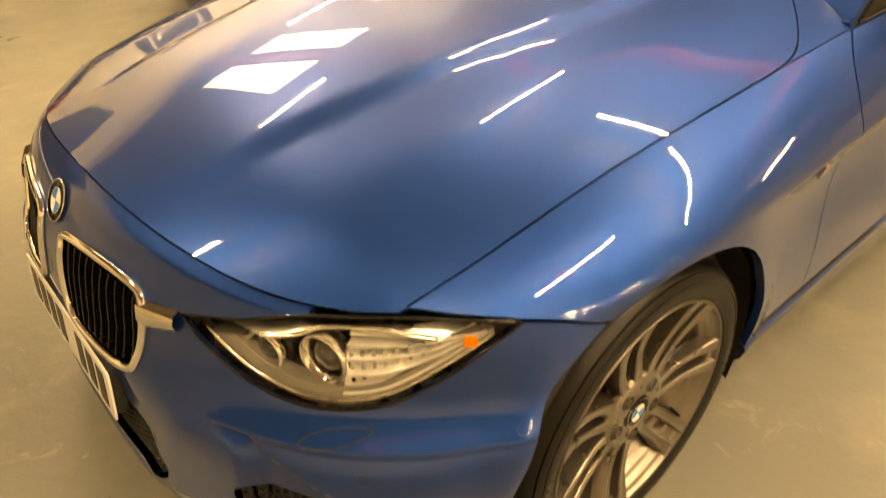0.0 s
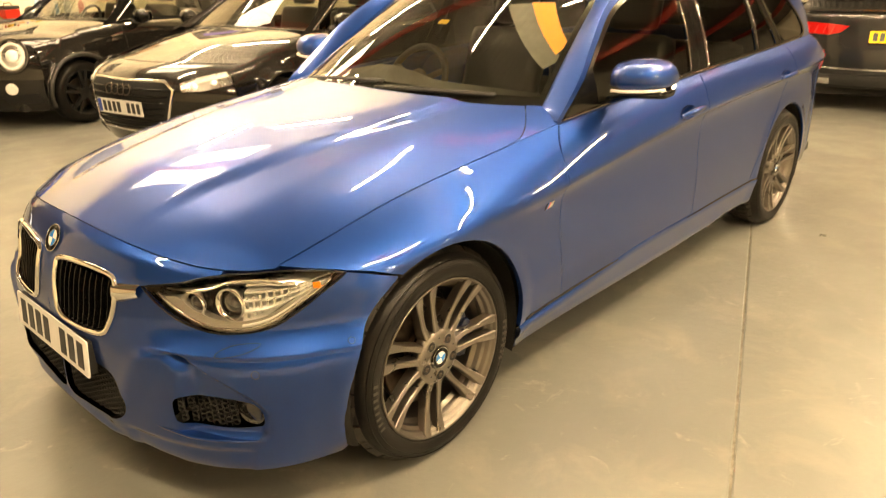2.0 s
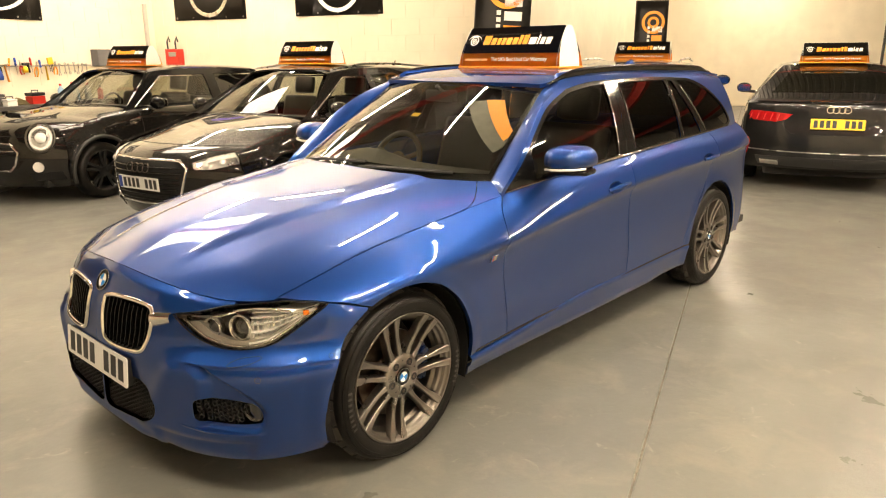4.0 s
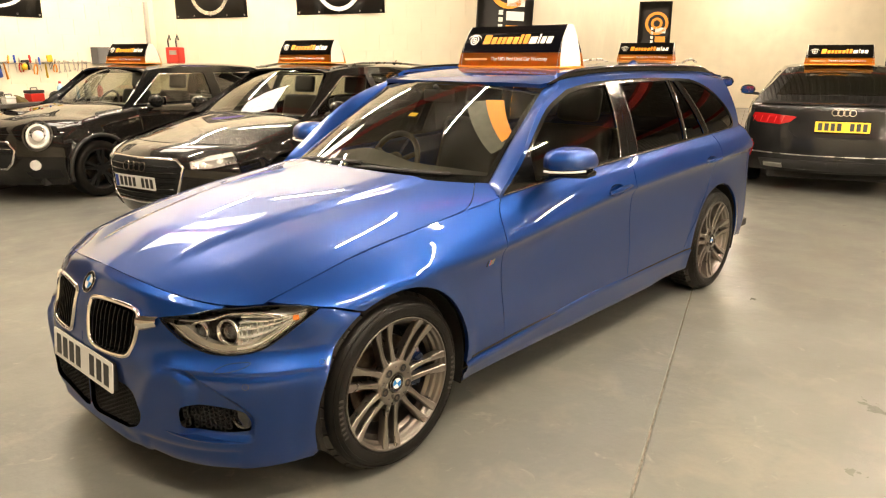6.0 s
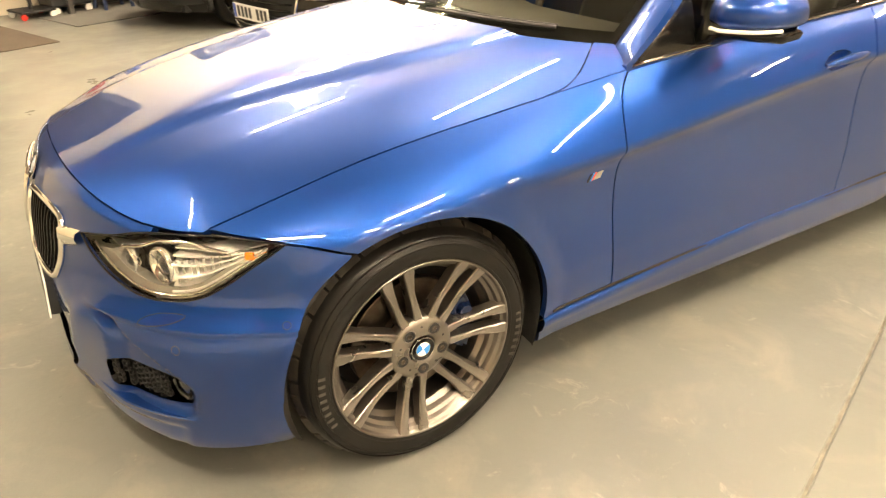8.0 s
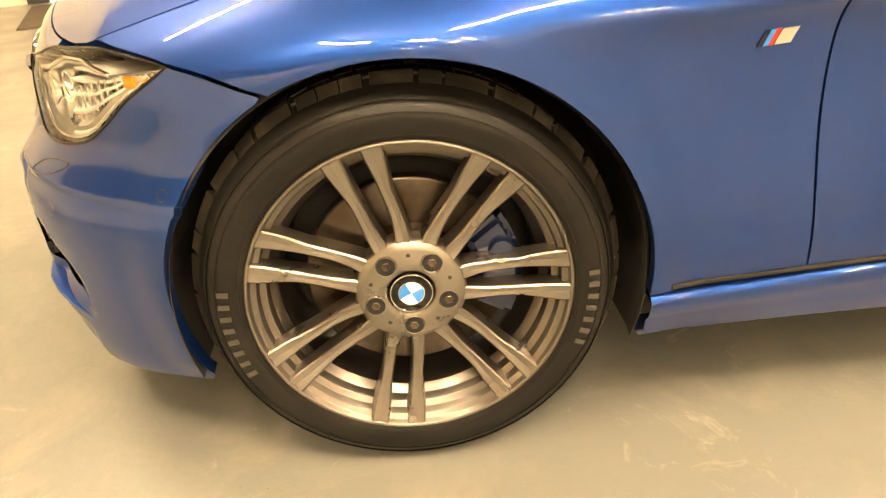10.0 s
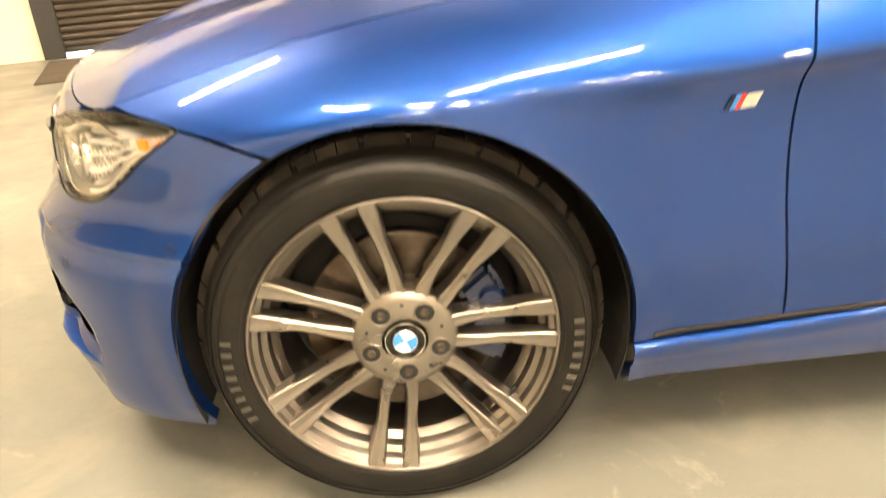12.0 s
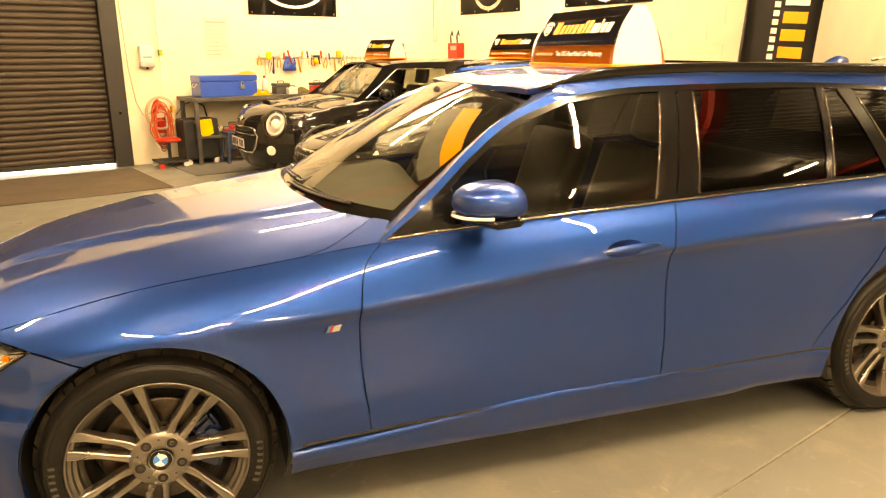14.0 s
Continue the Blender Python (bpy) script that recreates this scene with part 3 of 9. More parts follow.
    me.update()
    me.shade_smooth()
    me.normals_split_custom_set_from_vertices([Vector(q) for q in ns])
    return link(name, me, material, parent, label)


def cdt(*args):
    from mathutils.geometry import delaunay_2d_cdt
    return delaunay_2d_cdt(*args)


# ---------------------------------------------------------------- the blue estate car: x runs back from the front axle, its near side is at -y
WHEELBASE, HUB = 2.875, 0.328
ARCH_R = 0.370
ARCHES = ((0.004, 0.328), (WHEELBASE - 0.003, 0.330))

ST = [-0.5, -0.3, -0.1, 0.2, 0.45, 0.6, 0.75, 1.2, 1.75, 2.4, 2.81, 3.3, 3.7]
Y_TOP = spline(ST, [0.690, 0.722, 0.737, 0.752, 0.762, 0.769, 0.778, 0.797, 0.806, 0.803, 0.793, 0.765, 0.73])
Z_TOP = spline(ST, [0.700, 0.757, 0.806, 0.852, 0.882, 0.901, 0.917, 0.949, 0.975, 1.000, 1.012, 1.026, 1.036])
Y_CREASE = spline([-0.5, -0.3, -0.1, 0.1, 0.64, 1.2, 1.75, 2.4, 2.81, 3.3, 3.7], [0.76, 0.838, 0.880, 0.894, 0.888, 0.886, 0.887, 0.890, 0.896, 0.875, 0.825])
Z_CREASE = spline([-0.5, -0.3, -0.1, 0.1, 0.64, 1.2, 1.75, 2.4, 2.81, 3.3, 3.7], [0.635, 0.66, 0.69, 0.712, 0.745, 0.80, 0.842, 0.868, 0.885, 0.90, 0.905])
SECT = np.array([0.0, 0.16, 0.28, 0.345, 0.41, 0.60, 0.80, 0.90, 1.0]) * 0.8


def side_f(x, v):
    """The flank from the shoulder (v = 0) down to the sill (v = 0.8)."""
    x, v = np.broadcast_arrays(np.asarray(x, float), np.asarray(v, float))
    yt, zt, yc, zc = Y_TOP(x), Z_TOP(x), Y_CREASE(x), Z_CREASE(x)
    gap = zt - zc
    # the crease fades out over the front wheel
    c = step01((x - 0.10) / 0.55)
    ys = [yt, yt + 0.60 * (yc - yt), yc - 0.004 + 0.002 * c, yc + 0.0035 * c, yc - 0.001 - 0.014 * c, yc - 0.004 - 0.014 * c, yc - 0.009 - 0.008 * c, yc - 0.024, yc - 0.055]
    zs = [zt, zt - 0.41 * gap, zc + 0.06 * gap + 0.008, zc - 0.009, zc - 0.040, 0.66 * zc, 0.385 + 0 * x, 0.30 + 0 * x, 0.18 + 0 * x]
    # natural cubic through the nine places of each section
    n = len(SECT)
    h = np.diff(SECT)
    a = np.zeros((n, n))
    a[0, 0] = a[-1, -1] = 1
    for i in range(1, n - 1):
        a[i, i - 1], a[i, i], a[i, i + 1] = h[i - 1], 2 * (h[i - 1] + h[i]), h[i]
    inv = np.linalg.inv(a)
    res = []
    i = np.clip(np.searchsorted(SECT, v) - 1, 0, n - 2)
    for q in (ys, zs):
        q = np.stack(q, 0)
        r = np.zeros_like(q)
        for k in range(1, n - 1):
            r[k] = 6 * ((q[k + 1] - q[k]) / h[k] - (q[k] - q[k - 1]) / h[k - 1])
        s = np.tensordot(inv, r, 1)
        pick = lambda w, j: np.take_along_axis(w, j[None], 0)[0]
        s0, s1, q0, q1, hh = pick(s, i), pick(s, i + 1), pick(q, i), pick(q, i + 1), h[i]
        d0, d1 = v - SECT[i], SECT[i + 1] - v
        res.append((s0 * d1**3 + s1 * d0**3) / (6 * hh) + (q0 / hh - s0 * hh / 6) * d1 + (q1 / hh - s1 * hh / 6) * d0)
    y, z = res
    for cx, cz in ARCHES:
        r = np.hypot(x - cx, z - cz)
        y = y + 0.007 * step01((ARCH_R + 0.075 - r) / 0.070) * step01((z - 0.16) / 0.12)
    return x, -y, z


SIDE = Skin(side_f, -0.5, 3.6, 0.0, 0.8, (0, -1, 0))
XZ = (1, 0, 1)


def side_line(points, per=0.02):
    return SIDE.line([(x, -0.88, z) for x, z in points], per, (1, 0.05, 1))


def arch(k, a0, a1, n=40):
    """The rim of a wheel arch from one angle to another (degrees, 0 towards the tail)."""
    cx, cz = ARCHES[k]
    return [SIDE.uv((cx + ARCH_R * math.cos(radians(a0 + (a1 - a0) * i / n)), -0.88, cz + ARCH_R * math.sin(radians(a0 + (a1 - a0) * i / n))), (1, 0.05, 1)) for i in range(n + 1)]


# ---- bonnet
B_C = spline([-0.66, -0.5, -0.25, 0.1, 0.45, 0.65], [0.758, 0.808, 0.868, 0.928, 0.975, 1.003])


def B_EY(x):
    return Y_TOP(x)


def B_EZ(x):
    return Z_TOP(x) - 0.55 * np.clip(-0.42 - np.asarray(x, float), 0, 1) ** 2 / (np.clip(-0.42 - np.asarray(x, float), 0, 1) + 0.06)


def bonnet_f(x, y):
    x, y = np.broadcast_arrays(np.asarray(x, float), np.asarray(y, float))
    ya = np.abs(y)
    t = ya / B_EY(x)
    zc, ze = B_C(x), B_EZ(x)
    z = zc - (zc - ze) * (0.55 * t**2 + 0.45 * t**4.5)
    # the raised middle, bounded by two folds that spread towards the windscreen
    fold = 0.26 + 0.17 * step01((x + 0.66) / 1.25)
    z = z + 0.013 * step01((fold + 0.045 - ya) / 0.075) * step01((x + 0.64) / 0.3)
    ridge = 0.47 + 0.10 * (x + 0.66) / 1.25
    z = z + 0.003 * np.exp(-((ya - ridge) / 0.06) ** 2) * step01((x + 0.6) / 0.3) * step01((0.62 - x) / 0.3)
    return x, y, z


BONNET = Skin(bonnet_f, -0.75, 0.72, -0.8, 0.05, (0, 0, 1))

# the nose: a plan curve from the middle round to the arch, in levels from the bonnet edge (w = 0) to the lip (w = 1)
WL = [0, 0.08, 0.16, 0.27, 0.42, 0.52, 0.60, 0.75, 0.90, 1.0]
N_Z = spline(WL, [0.765, 0.742, 0.708, 0.645, 0.560, 0.512, 0.470, 0.335, 0.205, 0.165])
N_X = spline(WL, [-0.655, -0.685, -0.707, -0.735, -0.755, -0.760, -0.760, -0.758, -0.758, -0.735])
N_W = spline(WL, [0.800, 0.830, 0.848, 0.862, 0.872, 0.886, 0.889, 0.868, 0.836, 0.818])
N_N = spline(WL, [2.40, 2.20, 2.08, 2.06, 2.06, 2.32, 2.58, 2.74, 2.80, 2.95])
NOSE_END = -0.12


def nose_f(a, w, fold=1.0):
    """a: round from the middle (0) to the flank (1); fold: how far the bumper's hollows go in."""
    a, w = np.broadcast_arrays(np.asarray(a, float), np.asarray(w, float))
    ph = a * math.pi / 2
    n = N_N(w)
    k = (np.abs(np.sin(ph)) ** n + np.abs(np.cos(ph)) ** n) ** (-1 / n)
    s, c = np.sin(ph) * k, np.cos(ph) * k
    x = NOSE_END + (N_X(w) - NOSE_END) * c
    y = N_W(w) * s
    n0 = N_N(0.0)
    k0 = (np.abs(np.sin(ph)) ** n0 + np.abs(np.cos(ph)) ** n0) ** (-1 / n0)
    x0, y0 = NOSE_END + (N_X(0.0) - NOSE_END) * np.cos(ph) * k0, N_W(0.0) * np.sin(ph) * k0
    lip = bonnet_f(x0, np.minimum(y0, B_EY(x0)))[2] - N_Z(0.0)
    z = N_Z(w) + lip * step01((0.30 - w) / 0.30)
    # hollows of the sporty bumper: a flat facet under a crease, from the leaning ridge by the intake to the lower corner
    near = 0.57 - 0.60 * np.clip(w - 0.54, -0.05, 0.32)
    far = 0.64 + 0.24 * step01((w - 0.50) / 0.24)
    side = step01((s - 0.57 - 0.06 * step01((w - 0.52) / 0.12)) / 0.045) * step01((far - s) / 0.05)
    low = step01((w - 0.517) / 0.028) * step01((0.815 - w) / 0.02)
    under = step01((w - 0.835) / 0.03) * step01((s - 0.40) / 0.06) * step01((0.86 - s) / 0.04)
    x = x + fold * (side * 0.030 * low + 0.010 * under)
    x = x - fold * 0.013 * np.exp(-((s - near + 0.02) / 0.055) ** 2) * step01((w - 0.50) / 0.08) * step01((0.90 - w) / 0.08)
    brow = np.clip((w - 0.38) / 0.135, 0, 1) ** 1.5 * step01((0.545 - w) / 0.03)
    x = x - fold * 0.010 * brow * step01((s - 0.50) / 0.1)
    # the lip below the middle intake stands forward
    x = x - fold * 0.008 * step01((w - 0.86) / 0.06) * step01((0.40 - s) / 0.10)
    # the arch's flare
    r = np.hypot(x - ARCHES[0][0], z - ARCHES[0][1])
    y = y + 0.014 * step01((ARCH_R + 0.085 - r) / 0.080) * step01((z - 0.14) / 0.08) * step01((a - 0.6) / 0.15)
    return x, -y, z


NOSE = Skin(nose_f, 0.0, 1.0, 0.0, 1.0, (-1, -0.6, 0.2))
NOSE_PLAIN = Skin(lambda a, w: nose_f(a, w, 0.0), 0.0, 1.0, 0.0, 1.0, (-1, -0.6, 0.2))

# ---- glasshouse
G_Y0 = spline([0.6, 0.75, 1.2, 1.75, 2.4, 2.81, 3.3, 3.7], [0.769, 0.778, 0.797, 0.806, 0.803, 0.793, 0.765, 0.73])
G_Z0 = spline([0.6, 0.75, 1.2, 1.75, 2.4, 2.81, 3.3, 3.7], [0.901, 0.917, 0.949, 0.975, 1.000, 1.012, 1.026, 1.036])
G_Y1 = spline([0.6, 1.0, 1.3, 1.75, 2.4, 3.0, 3.5, 3.7], [0.62, 0.61, 0.60, 0.594, 0.585, 0.570, 0.545, 0.53])
G_Z1 = spline([0.6, 1.0, 1.3, 1.75, 2.4, 3.0, 3.5, 3.7], [1.33, 1.357, 1.382, 1.410, 1.414, 1.400, 1.372, 1.356])


def house_f(x, t):
    """The side glass and pillars from the waist (t = 0) to the roof (t = 0.45)."""
    x, t = np.broadcast_arrays(np.asarray(x, float), np.asarray(t, float))
    s = t / 0.45
    y = G_Y0(x) + (G_Y1(x) - G_Y0(x)) * s + 0.030 * 4 * s * (1 - s) * 0.8
    z = G_Z0(x) + (G_Z1(x) - G_Z0(x)) * s
    y = y - 0.035 * step01((s - 0.86) / 0.2)
    return x, -y, z


HOUSE = Skin(house_f, 0.6, 3.75, -0.02, 0.5, (0, -1, 0.3))


def house_line(points, per=0.02):
    return HOUSE.line([(x, -0.7, z) for x, z in points], per, (1, 0.02, 1))


R_C = spline([1.15, 1.3, 1.6, 2.0, 2.6, 3.2, 3.7], [1.352, 1.388, 1.424, 1.438, 1.434, 1.412, 1.368])


def roof_f(x, y):
    x, y = np.broadcast_arrays(np.asarray(x, float), np.asarray(y, float))
    t = np.abs(y) / 0.6
    z = R_C(x) - 0.014 * t**2 - 0.014 * t**6 - 0.012 * step01((1.5 - x) / 0.35) * t**2
    return x, y, z


ROOF = Skin(roof_f, 1.05, 3.75, -0.62, 0.05, (0, 0, 1))

# windscreen: ruled from the cowl to the roof's front edge, slightly bowed
W_BX = lambda s: 0.500 + 0.100 * s**2 + 0.160 * s**4
W_TX = lambda s: 1.205 + 0.085 * s**2


def screen_f(s, t):
    """s: across (-1 to 1 at the pillars), t: up the glass."""
    s, t = np.broadcast_arrays(np.asarray(s, float), np.asarray(t, float))
    k = t / 0.75
    hw = 0.665 - 0.110 * k
    x = W_BX(s) + (W_TX(s) - W_BX(s)) * k
    z0 = 0.985 - 0.030 * s**2
    z1 = 1.366 - 0.044 * s**2
    z = z0 + (z1 - z0) * k + 0.022 * 4 * k * (1 - k) * (1 - 0.4 * s**2)
    return x, s * hw, z


SCREEN = Skin(screen_f, -1.05, 1.05, -0.05, 0.8, (-0.4, 0, 1))


def stations(skin, uvs, off=0.0):
    u, v = np.array(uvs).T
    p = np.stack(skin.f(u, v), -1) + skin.normal(u, v) * off
    return [Vector(q) for q in p]


def beading(name, skin, uvs, radius, material, parent, off=0.0, mirror=False, closed=False, flat=1.0, label=""):
    """A round strip laid along a line on a skin."""
    pts = stations(skin, uvs, off)
    if mirror:
        pts = [Vector((p.x, -p.y, p.z)) for p in pts]
    bm = bmesh.new()
    tube(bm, pts, radius, 8, closed)
    return part(name, bm, material, parent, label, True)


def build_wheel(car, x, y, side, spin=0.0, rim=M_ALLOY, face=M_ALLOY_FACE, detail=True):
    """A wheel whose axle runs along y; side -1 faces -y. Parts: tyre, tread, rim, spokes, cap, bolts, valve, disc, caliper."""
    w = new("wheel")
    w.parent = car
    w.matrix_basis = pose(x, y, HUB, 90 if side < 0 else -90, 0, 0)
    # local z is outwards; its face lies at z = 0
    R, rr = 0.331, 0.243
    bm = bmesh.new()
    lathe(bm, [(rr, -0.012), (0.250, -0.004), (0.263, 0.003), (0.285, 0.008), (0.303, 0.004), (0.316, -0.010), (0.325, -0.028),
               (0.3285, -0.045), (R - 0.001, -0.075), (R, -0.112), (R - 0.001, -0.15), (0.3285, -0.18), (0.316, -0.213), (0.29, -0.226), (rr, -0.21)], 72, close=True)
    part("tyre", bm, M_RUBBER, w, smooth=True)
    if detail:
        # rings on the sidewall
        bm = bmesh.new()
        for r0, r1, z in ((0.262, 0.2645, 0.0035), (0.294, 0.2965, 0.0075), (0.309, 0.311, 0.0005)):
            lathe(bm, [(r0, z - 0.004), (r0 + 0.0005, z), (r1 - 0.0005, z), (r1, z - 0.004)], 72, close=True)
        part("sidewall_rib", bm, M_RUBBER, w, smooth=False)
        # shoulder blocks of the tread
        bm = bmesh.new()
        n = 58
        for k in range(n):
            a = 2 * math.pi * (k + 0.1 * math.sin(k * 2.4)) / n
            m = Matrix.Rotation(a, 4, "Z") @ pose(0.3212, 0, -0.034, 0, -38, 0)
            box(bm, (-0.006, -0.0163, -0.026), (0.0045, 0.0163, 0.026), 0.002, m)
        for zc in (-0.085, -0.14):
            for k in range(n):
                a = 2 * math.pi * (k + 0.5) / n
                box(bm, (-0.004, -0.0145, -0.022), (0.0035, 0.0145, 0.022), 0.0, Matrix.Rotation(a, 4, "Z") @ Matrix.Translation((0.330, 0, zc)))
        t = part("tread", bm, M_TREAD, w)
        t["kind"] = "stuff"
        # raised maker's marks on the sidewall, as plain bars
        bm = bmesh.new()
        for a0, a1, n in ((172, 202, 8), (4, -22, 7)):
            for k in range(n):
                a = radians(a0 + (a1 - a0) * k / (n - 1))
                box(bm, (-0.0085, -0.0042, -0.0006), (0.0085, 0.0042, 0.0008), 0.0, Matrix.Rotation(a, 4, "Z") @ Matrix.Translation((0.284, 0, 0.0082)))
        part("sidewall_mark", bm, mat("worn_rubber_print", (0.045, 0.04, 0.034), 0.6), w)["kind"] = "stuff"
    bm = bmesh.new()
    lathe(bm, [(0.2480, -0.0005), (0.2490, 0.0008), (0.2525, 0.003), (0.255, 0.0), (0.252, -0.008), (0.250, -0.20), (0.243, -0.21), (0.238, -0.215), (0.216, -0.195), (0.208, -0.11), (0.210, -0.062),
               (0.2105, -0.0605), (0.2225, -0.0505), (0.2235, -0.0490), (0.2245, -0.0325), (0.2255, -0.0315), (0.2345, -0.0275), (0.2355, -0.0262), (0.2370, -0.0135), (0.2380, -0.0125), (0.2455, -0.0090), (0.2465, -0.0080)], 72, close=True)
    part("rim", bm, rim, w, smooth=True)
    if not detail:
        for k in range(10):
            bm = bmesh.new()
            box(bm, (0.05, -0.013, -0.035), (0.235, 0.013, -0.01), 0.004, Matrix.Rotation(2 * math.pi * k / 10 + (0.09 if k % 2 else -0.09), 4, "Z"))
            part("spoke", bm, face, w)
        bm = bmesh.new()
        lathe(bm, [(0.0, -0.012), (0.06, -0.014), (0.075, -0.03), (0.075, -0.07)], 24)
        part("hub", bm, face, w, smooth=True)
    else:
        # seven double spokes
        sp = None
        for k in range(7):
            for sgn in (-1, 1):
                a = 2 * math.pi * k / 7 + spin
                if sp is None or sgn != sp[1] and len(sp[2]) < 2:
                    pass
                name_mesh = "spoke_l" if sgn < 0 else "spoke_r"
                me = bpy.data.meshes.get(name_mesh)
                if me is None:
                    bm = bmesh.new()
                    n = 14
                    rows = []
                    for i in range(n + 1):
                        s = i / n
                        r = 0.056 + s * (0.2495 - 0.056)
                        ang = radians(12.86 * (1 - step01(min(1, s * 1.5))) + (7.3 - 0.3 * s) * step01(min(1, s * 1.5)) + 1.1 * math.sin(s * math.pi)) * sgn
                        wd = 0.0135 - 0.0045 * step01(s / 0.45) + 0.0062 * step01((s - 0.55) / 0.45)
                        if s < 0.12:
                            wd += 0.004 * (1 - s / 0.12)
                        z = -0.020 - 0.006 * math.sin(s * math.pi) + 0.021 * s**2
                        d = 0.040 - 0.014 * s
                        ca, sa = math.cos(ang), math.sin(ang)
                        cx, cy = r * ca, r * sa
                        tx, ty = -sa, ca
                        b = 0.0028
                        row = []
                        for off, dz in ((-wd - 0.002, -d), (-wd, -b), (-wd + b, 0.0), (0, -0.0012), (wd - b, 0.0), (wd, -b), (wd + 0.002, -d)):
                            row.append(bm.verts.new((cx + tx * off, cy + ty * off, z + dz)))
                        rows.append(row)
                    for p, q in zip(rows, rows[1:]):
                        for j in range(6):
                            bm.faces.new((p[j], p[j + 1], q[j + 1], q[j]))
                        bm.faces.new((p[6], p[0], q[0], q[6]))
                    bm.faces.new(rows[0])
                    bm.faces.new(rows[-1])
                    bmesh.ops.recalc_face_normals(bm, faces=bm.faces[:])
                    me = bpy.data.meshes.new(name_mesh)
                    bm.to_mesh(me)
                    bm.free()
                    me.materials.append(face)
                ob = new("spoke", me)
                ob.parent = w
                ob.matrix_basis = Matrix.Rotation(a, 4, "Z")
        bm = bmesh.new()
        lathe(bm, [(0.036, -0.020), (0.040, -0.0155), (0.052, -0.017), (0.072, -0.0180), (0.083, -0.0205), (0.089, -0.0265), (0.090, -0.055), (0.036, -0.055)], 56, close=True)
        part("hub", bm, face, w, smooth=True)
        for k in range(5):
            a = 2 * math.pi * k / 5 - math.pi / 2 + 0.0
            bm = bmesh.new()
            mb = Matrix.Translation((0.0605 * math.cos(a), 0.0605 * math.sin(a), 0))
            # dark disc on the hub face, painted as the shade in a bolt hole
            lathe(bm, [(0.0, -0.0160), (0.0150, -0.0160), (0.0155, -0.022)], 20, mb)
            well = part("bolt_shade", bm, M_SHADEBLACK, w)
            bm = bmesh.new()
            lathe(bm, [(0.003, -0.0155), (0.0062, -0.0145), (0.0078, -0.0156), (0.0078, -0.018)], 6, mb)
            part("wheel_bolt", bm, M_STEEL, well)
            bm = bmesh.new()
            lathe(bm, [(0.0150, -0.017), (0.0165, -0.0148), (0.018, -0.017)], 20, mb, close=True)
            part("bolt_rim", bm, face, w, smooth=True)
            a += math.pi / 5
            bm = bmesh.new()
            lathe(bm, [(0.0, -0.0175), (0.0035, -0.0175), (0.0035, -0.03)], 10, Matrix.Translation((0.0645 * math.cos(a), 0.0645 * math.sin(a), 0)))
            part("dimple", bm, M_PLASTIC, w)
        roundel(w, Matrix.Translation((0, 0, -0.0165)), 0.034, 0.45)
        # valve
        bm = bmesh.new()
        va = radians(-36 if side < 0 else 216)
        base = Vector((0.222 * math.cos(va), 0.222 * math.sin(va), -0.035))
        tip = Vector((0.205 * math.cos(va), 0.205 * math.sin(va), -0.008))
        cyl(bm, base, tip, 0.0042, 0.0036, 10)
        part("valve", bm, M_PLASTIC, w)
    # brakes
    bm = bmesh.new()
    lathe(bm, [(0.075, -0.075), (0.085, -0.068), (0.092, -0.080), (0.165, -0.080), (0.168, -0.082), (0.168, -0.104), (0.08, -0.104)], 48)
    part("brake_disc", bm, M_STEEL, w, smooth=False)
    if detail:
        bm = bmesh.new()
        for sgn in (0,):
            pts = []
            for i in range(13):
                a = radians((-32 + 64 * i / 12) + 4)
                pts.append((0.182 * math.cos(a), 0.182 * math.sin(a)))
            for i in range(12, -1, -1):
                a = radians((-30 + 60 * i / 12) + 4)
                pts.append((0.108 * math.cos(a), 0.108 * math.sin(a)))
            mm = Matrix.Identity(4) if side < 0 else Matrix.Rotation(math.pi, 4, "Z")
            prism(bm, pts, -0.128, -0.052, mm)
        bmesh.ops.bevel(bm, geom=bm.edges[:], offset=0.012, segments=3, affect="EDGES")
        lathe(bm, [(0.0, -0.038), (0.018, -0.040), (0.021, -0.046), (0.021, -0.06)], 20, mm @ Matrix.Translation((0.148, 0.045, 0)))
        part("caliper", bm, M_CALIPER, w, "blue painted brake caliper")
    # dark barrel behind, so the wheel well is closed off
    bm = bmesh.new()
    lathe(bm, [(0.0, -0.16), (0.2, -0.16), (0.2, -0.165)], 32)
    part("backplate", bm, M_LINER, w)
    return w


